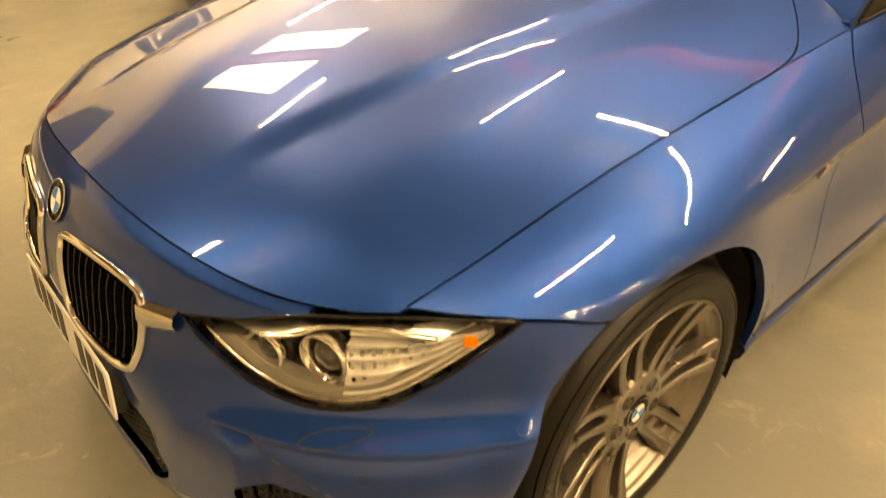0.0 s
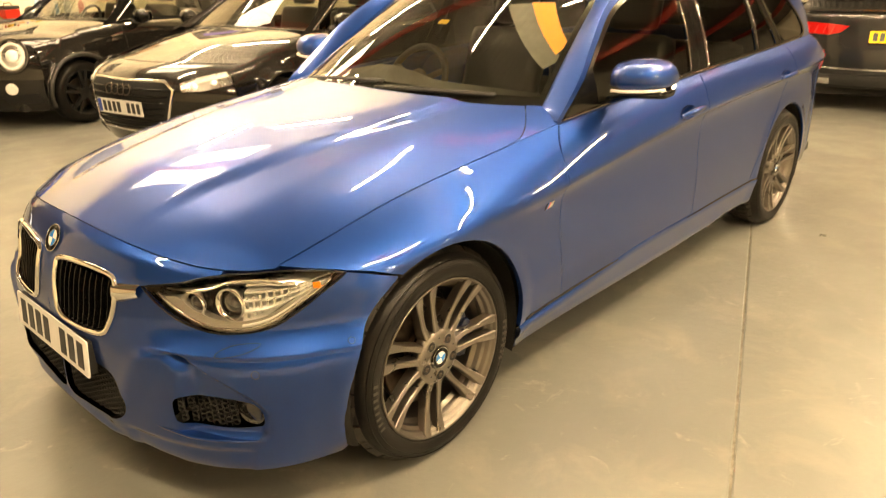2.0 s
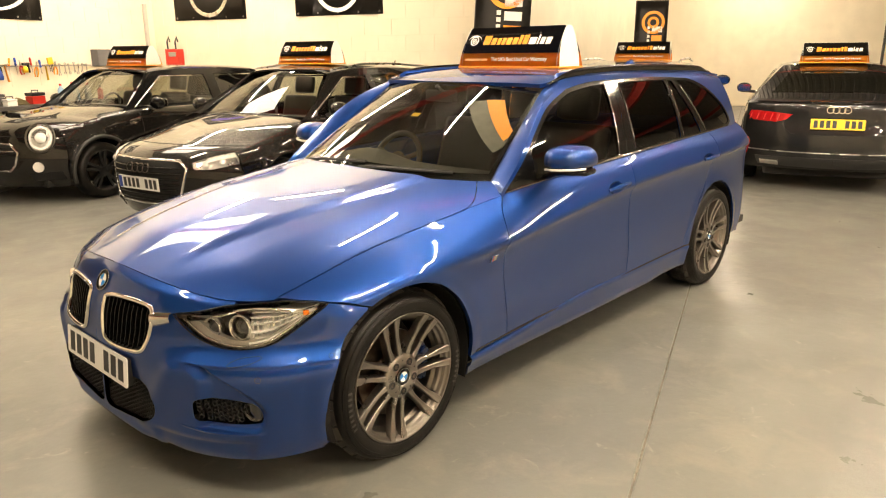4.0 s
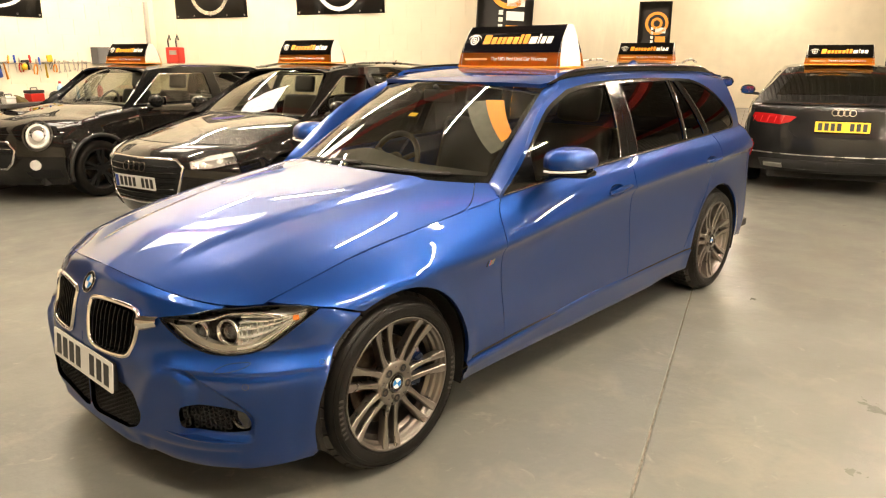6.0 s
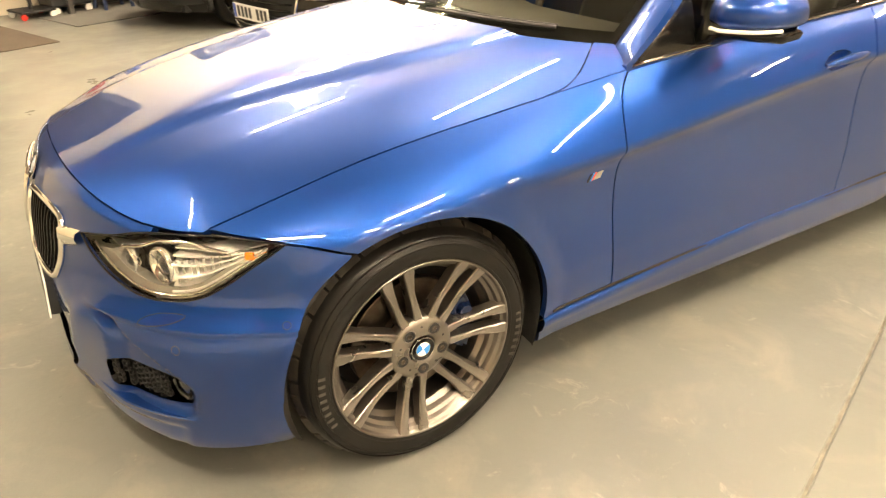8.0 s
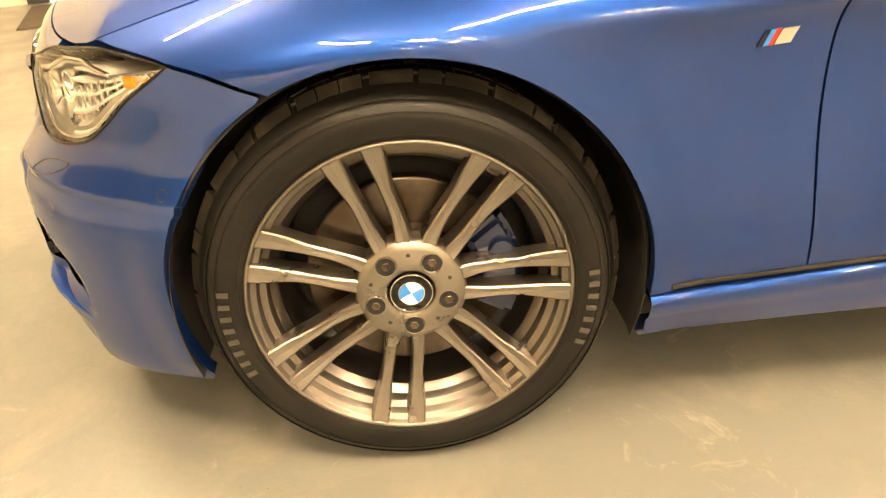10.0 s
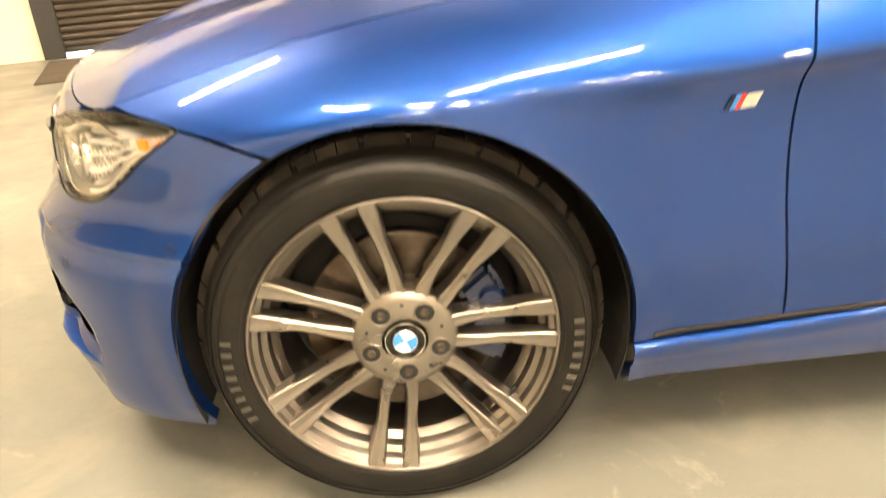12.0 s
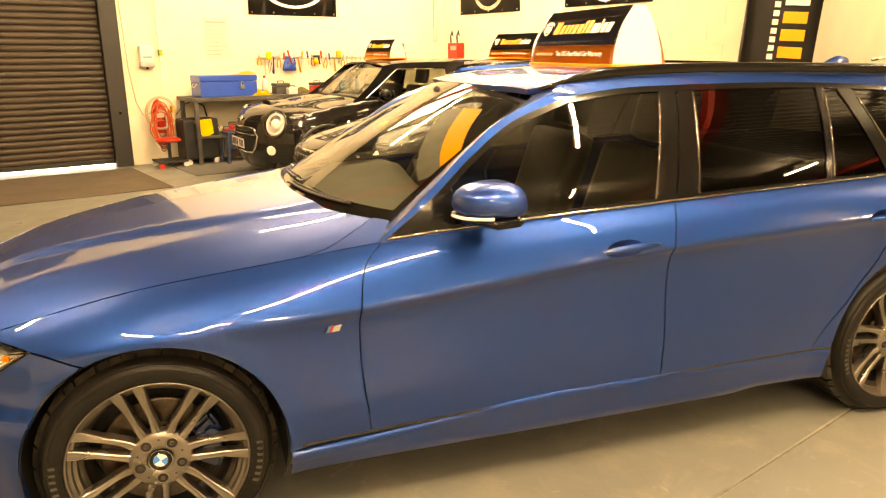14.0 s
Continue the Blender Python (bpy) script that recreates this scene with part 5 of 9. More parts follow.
    roundel(car, Matrix.Translation(p + nn * 0.002) @ nn.to_track_quat("Z", "Y").to_matrix().to_4x4(), 0.041, math.pi / 2 * 0)
    m = Matrix.Translation((-0.7745, 0, 0.425)) @ Vector((-1, 0, 0.10)).to_track_quat("Z", "Y").to_matrix().to_4x4()
    number_plate(car, m, "XXXX XXX", M_PLATE_W, euro=False)
    bm = bmesh.new()
    box(bm, (-0.25, -0.05, -0.03), (0.25, 0.05, -0.004), 0.006, m)
    part("plate_holder", bm, M_PLASTIC, car)

    # ---------------- flank panels
    for sd in (1, -1):
        mir = sd < 0
        kw = dict(per=0.022, edge=0.013, mirror=mir)
        seam = [(0.702, 0.910), (0.665, 0.884), (0.633, 0.845), (0.612, 0.760), (0.606, 0.620), (0.616, 0.46), (0.632, 0.312)]
        # front wing
        top_edge = [np.array((x, 0.0)) for x in np.linspace(-0.443, 0.70, 50)]
        down = side_line(seam, 0.015)
        out = top_edge + down[1:] + side_line([(0.632, 0.312), (0.50, 0.302), (0.376, 0.290)], 0.02)[1:] + arch(0, -7, 117)[1:]
        out += side_line([(-0.18, 0.662), (-0.24, 0.684), (-0.305, 0.698)], 0.02)[1:] + side_line([(-0.305, 0.698), (-0.38, 0.712), (-0.442, 0.722)], 0.02)[1:-1]
        panel("front_wing", SIDE, out, M_BLUE, car, gap=0.002, flange=0.018, **kw)
        # front door
        def cup_at(x, z):
            return SIDE.uv((x - 0.012, -0.885, z + 0.006), (1, 0.05, 1))

        def cup_ring(x, z):
            return [cup_at(x, z) + np.array((0.070 * math.cos(a), 0.044 * math.sin(a))) for a in np.linspace(0, 2 * math.pi, 37)[:-1]]
        bseam = [(1.713, 0.343), (1.714, 0.50), (1.710, 0.70), (1.716, 0.85), (1.755, 0.968)]
        waist = lambda xa, xb: [np.array((x, 0.004)) for x in np.linspace(xa, xb, 40)]
        d1 = side_line(seam, 0.015) + side_line([(0.632, 0.314), (1.10, 0.328), (1.713, 0.343)], 0.03)[1:] + side_line(bseam, 0.02)[1:]
        d1 += waist(1.758, 0.712)
        door = panel("front_door", SIDE, d1, M_BLUE, car, gap=0.0022, flange=0.018, holes=[cup_ring(1.53, 0.838)], **kw)
        rseam = [(2.865, 1.004), (2.82, 0.90), (2.715, 0.752), (2.59, 0.60), (2.475, 0.46), (2.405, 0.352)]
        d2 = side_line(bseam[::-1], 0.02) + side_line([(1.713, 0.343), (2.1, 0.348), (2.405, 0.352)], 0.03)[1:] + side_line(rseam[::-1], 0.02)[1:] + waist(2.868, 1.760)
        rdoor = panel("rear_door", SIDE, d2, M_BLUE, car, gap=0.0022, flange=0.018, holes=[cup_ring(2.665, 0.874)], **kw)
        q = side_line(rseam, 0.02) + side_line([(2.405, 0.352), (2.495, 0.352)], 0.02)[1:] + arch(1, 177, -9)[1:]
        q += side_line([(3.24, 0.275), (3.42, 0.264)], 0.03)[1:] + side_line([(3.42, 0.264), (3.42, 0.7), (3.42, 1.018)], 0.03)[1:] + waist(3.42, 2.872)
        panel("rear_quarter", SIDE, q, M_BLUE, car, gap=0.002, flange=0.018, **kw)
        # sill
        bm = bmesh.new()
        rows = []
        for x in np.linspace(0.378, 2.495, 70):
            zt = 0.290 + 0.062 * step01((x - 0.378) / 1.0)
            yt = float(-side_f(x, SIDE.uv((x, -0.87, zt), (1, 0.05, 1))[1])[1]) - 0.001
            dip = 0.014 * step01((x - 2.02) / 0.2)
            prof = [(yt - 0.02, zt + 0.004), (yt + 0.001, zt - 0.004), (yt + 0.006, zt - 0.014), (yt - 0.002, zt - 0.04), (yt - 0.016, 0.235 + dip * 0.6), (yt - 0.020, 0.205 + dip), (yt - 0.040, 0.188 + dip), (yt - 0.11, 0.182 + dip)]
            rows.append([bm.verts.new((x, -y * sd, z)) for y, z in prof])
        for a, b in zip(rows, rows[1:]):
            for n in range(len(a) - 1):
                bm.faces.new((a[n], a[n + 1], b[n + 1], b[n]) if sd > 0 else (b[n], b[n + 1], a[n + 1], a[n]))
        part("sill", bm, M_BLUE, car, smooth=True)
        # black bead drawn for the shaded gap between doors and sill
        beading("sill_shade", SIDE, side_line([(0.41, 0.304), (1.1, 0.3265), (1.713, 0.3415), (2.1, 0.3465), (2.49, 0.3505)], 0.05), 0.0045, M_SHADEBLACK, car, 0.0, mir)
        # dark belly and arch liners
        for k, (cx, cz) in enumerate(ARCHES):
            bm = bmesh.new()
            rows = []
            for i in range(37):
                a = radians(-20 + 220 * i / 36)
                rows.append([bm.verts.new((cx + r * math.cos(a), -y * sd, cz + r * math.sin(a))) for r, y in ((ARCH_R - 0.004, 0.866), (ARCH_R + 0.006, 0.85), (ARCH_R + 0.012, 0.80), (ARCH_R + 0.012, 0.52), (0.06, 0.52))])
            for a, b in zip(rows, rows[1:]):
                for n in range(4):
                    bm.faces.new((a[n], a[n + 1], b[n + 1], b[n]))
            part("arch_liner", bm, M_LINER, car, smooth=False)
        # handles: a dished cup and a painted bar
        for x, z, dr in ((1.53, 0.838, door), (2.665, 0.874, rdoor)):
            uv = cup_at(x, z)
            bm = bmesh.new()
            rows = []
            for i in range(9):
                f = 1.0 - i / 8 if i < 8 else 0.02
                ql = stations(SIDE, [uv + f * np.array((0.070 * math.cos(a), 0.044 * math.sin(a))) for a in np.linspace(0, 2 * math.pi, 29)[:-1]], -0.034 * (1 - f**3))
                rows.append([bm.verts.new((q.x, q.y * sd, q.z)) for q in ql])
            for a, b in zip(rows, rows[1:]):
                for k in range(28):
                    bm.faces.new((a[k], a[(k + 1) % 28], b[(k + 1) % 28], b[k]))
            bm.faces.new(rows[-1])
            part("handle_cup", bm, M_BLUE, dr, "dished cup behind the handle", True)
            bm = bmesh.new()
            pts = []
            for i in range(17):
                s = i / 16
                px = x - 0.10 + 0.215 * s
                q = stations(SIDE, [SIDE.uv((px, -0.885, z + 0.012 * s), (1, 0.05, 1))], 0.002 + 0.026 * math.sin(math.pi * (0.04 + 0.92 * s)) ** 0.45)[0]
                pts.append(Vector((q.x, q.y * sd, q.z)))
            tube(bm, pts, lambda s: 0.005 + 0.0085 * math.sin(math.pi * (0.08 + 0.84 * s)), 12)
            part("door_handle", bm, M_BLUE, dr, "painted door handle", True)
        # wing badge: three colour stripes and a chrome letter shape
        uv = SIDE.uv((0.520, -0.885, 0.684), (1, 0.05, 1))
        for i, mt in enumerate((M_CALIPER, M_BADGE_BLUE, M_RED, M_CHROME)):
            w = 0.0075 if i < 3 else 0.024
            x0 = (-0.026, -0.0185, -0.011, -0.002)[i]
            o = [uv + np.array(((x0 + (dx * w) + 0.008 * dy) * 1.0, -0.010 + 0.020 * (1 - dy))) for dx, dy in ((0, 0), (1, 0), (1, 1), (0, 1))]
            panel("wing_badge", SIDE, o, mt, car, per=0.02, gap=0, flange=0.0025, mirror=mir, raise_by=0.0025)

        # ---------------- glasshouse: pillars, trims, panes
        dlo = house_line([(0.722, 0.919), (1.2, 0.954), (1.75, 0.980), (2.4, 1.005), (2.9, 1.019), (3.24, 1.029)], 0.03)
        rear = house_line([(3.24, 1.029), (3.30, 1.050), (3.305, 1.10), (3.24, 1.19), (3.12, 1.275), (2.98, 1.325), (2.85, 1.350)], 0.02)
        roofl = house_line([(2.85, 1.350), (2.4, 1.367), (1.9, 1.366), (1.63, 1.358), (1.40, 1.332)], 0.02)
        apill = house_line([(1.40, 1.332), (1.18, 1.256), (1.02, 1.153), (0.875, 1.033), (0.722, 0.919)], 0.02)
        hole = dlo[:-1] + rear[:-1] + roofl[:-1] + apill[:-1]
        frame_out = [np.array((x, -0.006)) for x in np.linspace(0.700, 3.42, 60)]
        frame_out += house_line([(3.42, 1.022), (3.46, 1.18), (3.52, 1.352)], 0.03)[1:] + [np.array((x, 0.47)) for x in np.linspace(3.5, 1.44, 50)]
        frame_out += house_line([(1.36, 1.352), (1.15, 1.271), (0.995, 1.168), (0.855, 1.048), (0.700, 0.924)], 0.02)
        panel("side_frame", HOUSE, frame_out, M_BLUE, car, per=0.025, edge=0.015, gap=0.0, flange=0.02, holes=[hole], mirror=mir)
        panel("window_surround", HOUSE, inset(hole, -0.004), M_GLOSSBLACK, car, per=0.03, edge=0.015, gap=0.0, flange=0.012, mirror=mir, raise_by=0.002,
              holes=[inset(hole, 0.016)])
        beading("waist_trim", HOUSE, [q + np.array((0, 0.002)) for q in dlo[:-1]], 0.0055, M_DARKCHROME, car, 0.003, mir)
        # panes and pillars between them
        inner = inset(hole, 0.014)

        def pane(name, x0, x1, lean0, lean1, material, lbl="", up=-0.004):
            """The piece of the window band between two leaning lines."""
            poly = [np.array(q) for q in even(inner, 0.015)]
            def clip(poly, x, lean, keep_right):
                d = lambda q: (q[0] - (x + lean * q[1] / 0.4)) * (1 if keep_right else -1)
                res = []
                for i, q in enumerate(poly):
                    r = poly[(i + 1) % len(poly)]
                    if d(q) >= 0:
                        res.append(q)
                    if d(q) * d(r) < 0:
                        t = d(q) / (d(q) - d(r))
                        res.append(q + (r - q) * t)
                return res
            poly = clip(poly, x0, lean0, True)
            poly = clip(poly, x1, lean1, False)
            return panel(name, HOUSE, poly, material, car, per=0.04, edge=0.02, gap=0.0, flange=0.0, mirror=mir, raise_by=up, label=lbl)
        pane("front_side_window", 0.5, 1.675, 0, 0.10, M_SIDEGLASS, "tinted side window")
        pane("b_pillar", 1.675, 1.760, 0.10, 0.09, M_GLOSSBLACK, up=0.001)
        pane("b_pillar", 1.764, 1.858, 0.09, 0.06, M_GLOSSBLACK, up=0.001)
        pane("rear_side_window", 1.858, 2.44, 0.06, 0.06, M_PRIVACY, "dark privacy glass")
        pane("window_divider", 2.44, 2.475, 0.06, 0.06, M_GLOSSBLACK, up=0.001)
        pane("quarter_light", 2.475, 2.76, 0.06, -0.165, M_PRIVACY, "dark privacy glass")
        pane("c_pillar", 2.76, 2.835, -0.165, -0.165, M_GLOSSBLACK, up=0.001)
        pane("load_bay_window", 2.835, 3.6, -0.165, 0, M_PRIVACY, "dark privacy glass")
        # chrome edges of the pillars
        for x, lean, mt in ((1.675, 0.10, M_DARKCHROME), (1.858, 0.06, M_DARKCHROME), (2.475, 0.06, M_DARKCHROME), (2.835, -0.165, M_DARKCHROME)):
            ln = [np.array((x + lean * v / 0.4, v)) for v in np.linspace(0.02, 0.385 if x < 2.7 else 0.34, 12)]
            beading("pillar_bead", HOUSE, ln, 0.0028, mt, car, 0.003, mir)
        # triangular mirror sail
        sail = house_line([(0.735, 0.925), (0.945, 0.939)], 0.02) + house_line([(0.945, 0.939), (0.942, 1.078)], 0.02)[1:] + house_line([(0.942, 1.078), (0.735, 0.925)], 0.02)[1:-1]
        panel("mirror_sail", HOUSE, sail, M_GLOSSBLACK, car, per=0.03, gap=0.0, flange=0.006, mirror=mir, raise_by=0.004)
        # A-pillar skin between the side frame and the windscreen
        outer = stations(SIDE, [np.array((x, 0.0)) for x in (0.703,)]) + stations(HOUSE, house_line([(0.700, 0.924), (0.855, 1.048), (0.995, 1.168), (1.15, 1.271), (1.36, 1.352), (1.44, 1.385)], 0.03))
        inner_ed = stations(SCREEN, [np.array((-1.0, t)) for t in np.linspace(-0.012, 0.765, len(outer))])
        bm = bmesh.new()
        rows = []
        for k, (o, i) in enumerate(zip(outer, inner_ed)):
            swell = 0.010 * min(1.0, k / 6)
            row = []
            for f in (0, 0.2, 0.4, 0.6, 0.8, 0.94, 1.0):
                q = o.lerp(i, f) + Vector((-0.35, -0.5, 0.8)).normalized() * (swell * 4 * f * (1 - f) - (0.006 if f == 1.0 else 0))
                row.append(bm.verts.new((q.x, q.y * sd, q.z)))
            rows.append(row)
        for a, b in zip(rows, rows[1:]):
            for n in range(6):
                bm.faces.new((a[n], a[n + 1], b[n + 1], b[n]) if sd < 0 else (b[n], b[n + 1], a[n + 1], a[n]))
        part("a_pillar", bm, M_BLUE, car, smooth=True)
        # roof rail
        bm = bmesh.new()
        rows = []
        for i, x in enumerate(np.linspace(1.33, 3.46, 60)):
            k = i / 59
            lift = 0.002 + 0.030 * step01(min(k, 1 - k) / 0.12)
            p = Vector(np.stack(roof_f(np.array([x]), np.array([-0.575 + 0.05 * step01((x - 2.6) / 0.9)])), -1)[0])
            rows.append([bm.verts.new((p.x, (p.y + dy) * sd, p.z + dz)) for dy, dz in ((-0.010, -0.004), (-0.013, lift - 0.010), (-0.010, lift - 0.002), (0.0, lift + 0.002), (0.009, lift - 0.002), (0.011, lift - 0.010), (0.010, -0.004))])
        for a, b in zip(rows, rows[1:]):
            for n in range(6):
                bm.faces.new((a[n], a[n + 1], b[n + 1], b[n]))
        bm.faces.new(rows[0])
        bm.faces.new(rows[-1])
        bmesh.ops.recalc_face_normals(bm, faces=bm.faces[:])
        part("roof_rail", bm, M_GLOSSBLACK, car, "gloss black roof rail", True)
        # door mirror
        dm = new("door_mirror")
        dm.parent = car
        dm["label"] = "blue door mirror with a black foot"
        bm = bmesh.new()
        rows = []
        n, mseg = 12, 22
        for i in range(n + 1):
            s = i / n
            y = -0.842 - 0.185 * s
            cxm = 1.018 + 0.030 * s
            hz = 0.072 * (1 - 0.10 * s) * math.sqrt(max(0.0, 1 - max(0, (s - 0.55) / 0.47) ** 2.4)) * (0.82 + 0.18 * step01(s / 0.3)) + 0.002
            hx = 0.130 * math.sqrt(max(0.0, 1 - max(0, (s - 0.5) / 0.52) ** 2.6)) * (0.75 + 0.25 * step01(s / 0.3)) + 0.002
            row = []
            for k in range(mseg):
                a = 2 * math.pi * k / mseg
                ca, sa = math.cos(a), math.sin(a)
                xx = cxm + hx * (abs(ca) ** 0.75) * (1 if ca > 0 else -1) * (0.52 if ca > 0 else 1.0)
                zz = 1.040 + 0.006 * s + hz * (abs(sa) ** 0.8) * (1 if sa > 0 else -1) * (1.0 if sa > 0 else 0.55)
                row.append(bm.verts.new((xx, y * sd, zz)))
            rows.append(row)
        for a, b in zip(rows, rows[1:]):
            for k in range(mseg):
                bm.faces.new((a[k], a[(k + 1) % mseg], b[(k + 1) % mseg], b[k]))
        bm.faces.new(rows[0])
        bm.faces.new(rows[-1])
        bmesh.ops.recalc_face_normals(bm, faces=bm.faces[:])
        part("mirror_cap", bm, M_BLUE, dm, smooth=True)
        bm = bmesh.new()
        rows = []
        for i in range(9):
            s = i / 8
            y = -0.80 - 0.215 * s
            z = 0.962 + 0.030 * step01(s / 0.5) + 0.006 * s
            hx = 0.045 + 0.050 * step01(s / 0.35) - 0.03 * step01((s - 0.7) / 0.3)
            hz = 0.014
            rows.append([bm.verts.new((1.012 + 0.03 * s + dx * hx, y * sd, z + dz * hz)) for dx, dz in ((-1, 0.1), (-0.8, 0.9), (0.4, 1), (0.6, 0.2), (0.4, -0.7), (-0.7, -1))])
        for a, b in zip(rows, rows[1:]):
            for k in range(6):
                bm.faces.new((a[k], a[(k + 1) % 6], b[(k + 1) % 6], b[k]))
        bm.faces.new(rows[0])
        bm.faces.new(rows[-1])
        bmesh.ops.recalc_face_normals(bm, faces=bm.faces[:])
        part("mirror_foot", bm, M_GLOSSBLACK, dm, "gloss black mirror foot", True)
        bm = bmesh.new()
        pts = [Vector((1.018 + 0.03 * s - 0.130 * (0.78 + 0.22 * step01(s / 0.3)) * math.sqrt(max(0.02, 1 - max(0, (s - 0.5) / 0.52) ** 2.6)), (-0.850 - 0.172 * s) * sd, 1.008 + 0.010 * s)) for s in np.linspace(0, 0.97, 14)]
        tube(bm, pts, 0.0055, 8)
        part("indicator", bm, M_LAMPWHITE, dm, "clear indicator strip", True)
        bm = bmesh.new()
        box(bm, (1.066, -1.005, 0.995), (1.070, -0.855, 1.085), 0.001, Matrix.Diagonal((1, sd, 1, 1)))
        part("mirror_glass", bm, M_CHROME, dm)

    # ---------------- roof, screen, tail
    out = [(W_TX(s) + 0.004, -0.548 * s) for s in np.linspace(0, 1, 14)] + soft_line([(1.36, -0.572), (1.75, -0.588), (2.4, -0.580), (3.0, -0.562), (3.5, -0.535), (3.62, -0.52)], 0.04) + [(3.66, -0.3), (3.67, 0.0)]
    panel("roof", ROOF, out, M_BLUE, car, per=0.035, gap=0.001, flange=0.02, both=True)
    ws = [np.array((s, -0.01)) for s in np.linspace(-1, 1, 30)] + [np.array((s, 0.752)) for s in np.linspace(1, -1, 30)]
    panel("windscreen", SCREEN, ws, M_WINDSCREEN, car, per=0.05, gap=0.0, flange=0.0)
    rim_out = ws
    panel("screen_surround", SCREEN, ws, M_GLOSSBLACK, car, per=0.04, gap=0.0, flange=0.004, raise_by=-0.004, holes=[[np.array((s, 0.05)) for s in np.linspace(-0.975, 0.975, 20)] + [np.array((s, 0.73)) for s in np.linspace(0.97, -0.97, 20)]])
    # scuttle and wipers
    bm = bmesh.new()
    rows = []
    for s in np.linspace(-1, 1, 31):
        x0 = float(W_BX(s))
        rows.append([bm.verts.new((x0 + dx, 0.665 * s, 0.985 - 0.030 * s**2 + dz)) for dx, dz in ((-0.035, -0.012), (-0.01, -0.018), (0.02, -0.006), (0.03, 0.006))])
    for a, b in zip(rows, rows[1:]):
        for n in range(3):
            bm.faces.new((a[n], a[n + 1], b[n + 1], b[n]))
    part("scuttle", bm, M_PLASTIC, car, smooth=True)
    for s0, s1, t1 in ((0.62, -0.12, 0.030), (-0.10, -0.80, 0.028)):
        bm = bmesh.new()
        uvs = [np.array((s0 + (s1 - s0) * k / 14, 0.006 + t1 * (k / 14) ** 0.8)) for k in range(15)]
        tube(bm, stations(SCREEN, uvs, 0.010), 0.0048, 8)
        tube(bm, stations(SCREEN, [q + np.array((0, 0.012)) for q in uvs[1:]], 0.006), 0.004, 6)
        part("wiper", bm, M_PLASTIC, car, smooth=True)
    # aerial fin
    bm = bmesh.new()
    rows = []
    for i in range(9):
        s = i / 8
        x = 3.16 + 0.17 * s
        hgt = 0.060 * math.sin(math.pi * min(1.0, 0.08 + s * 0.62)) ** 1.2 + 0.003
        w = 0.026 * math.sin(math.pi * (0.06 + 0.9 * s)) ** 0.6
        z = float(R_C(x)) - 0.002
        rows.append([bm.verts.new((x, y, z + h)) for y, h in ((-w, 0), (-w * 0.45, hgt * 0.7), (0, hgt), (w * 0.45, hgt * 0.7), (w, 0))])
    for a, b in zip(rows, rows[1:]):
        for n in range(4):
            bm.faces.new((a[n], a[n + 1], b[n + 1], b[n]))
    part("aerial_fin", bm, M_BLUE, car, smooth=True)
    # tail: wraps from the quarters round the back
    tz = [0.26, 0.36, 0.5, 0.66, 0.82, 0.92, 1.0, 1.03]
    tx = spline(tz, [3.72, 3.775, 3.785, 3.775, 3.745, 3.735, 3.725, 3.715])
    tw = [float(-side_f(3.42, SIDE.uv((3.42, -0.86, z), (1, 0.05, 1))[1])[1]) for z in tz]
    def tail_f(a, z):
        a, z = np.broadcast_arrays(np.asarray(a, float), np.asarray(z, float))
        ph = a * math.pi / 2
        n = 2.15
        k = (np.abs(np.sin(ph)) ** n + np.abs(np.cos(ph)) ** n) ** (-1 / n)
        wv = np.interp(z, tz, tw)
        return 3.42 + (tx(z) - 3.42) * np.cos(ph) * k, -wv * np.sin(ph) * k, z
    TAIL = Skin(tail_f, 0.0, 1.0, 0.26, 1.03, (1, -0.5, 0))
    panel("tail", TAIL, [np.array(q) for q in ((0, 0.26), (1, 0.26), (1, 1.03), (0, 1.03))], M_BLUE, car, per=0.04, gap=0, flange=0.0, both=True)
    for sd in (1, -1):
        panel("tail_lamp", TAIL, [np.array(q) for q in ((0.42, 0.80), (0.93, 0.83), (0.95, 0.94), (0.44, 0.92))], M_REDLENS, car, per=0.03, gap=0, flange=0.006, mirror=sd < 0, raise_by=0.006)
    def hatch_f(s, t):
        s, t = np.broadcast_arrays(np.asarray(s, float), np.asarray(t, float))
        hw = 0.705 - 0.185 * t
        return 3.725 - 0.10 * t - 0.19 * s**4, s * hw, 1.03 + 0.335 * t - 0.03 * s**2 * t
    HATCH = Skin(hatch_f, -1, 1, 0, 1, (1, 0, 0.3))
    panel("rear_window", HATCH, [np.array(q) for q in ((-1, 0), (1, 0), (1, 1), (-1, 1))], M_PRIVACY, car, per=0.1, gap=0, flange=0.0)
    for sd in (1, -1):
        bm = bmesh.new()
        rows = []
        for t in np.linspace(0, 1, 9):
            hx, hy, hz = hatch_f(-1.0, t)
            x2 = 3.42 + 0.10 * t
            hs = HOUSE.uv((x2, -0.6, 1.022 + 0.33 * t), (1, 0.02, 1))
            px, py, pz = house_f(hs[0], hs[1])
            rows.append([bm.verts.new((float(px), float(py) * sd, float(pz))), bm.verts.new((float(0.5 * (px + hx)) + 0.012, float(0.5 * (py + hy)) * sd * 1.006, float(pz) + 0.002)), bm.verts.new((float(hx), float(hy) * sd, float(hz)))])
        for a, b in zip(rows, rows[1:]):
            for n in range(2):
                bm.faces.new((a[n], a[n + 1], b[n + 1], b[n]))
        part("d_pillar", bm, M_BLUE, car, smooth=True)
    # underside and cabin
    bm = bmesh.new()
    box(bm, (0.42, -0.78, 0.20), (2.40, 0.78, 0.30), 0.02)
    box(bm, (-0.60, -0.50, 0.20), (3.70, 0.50, 0.32), 0.02)
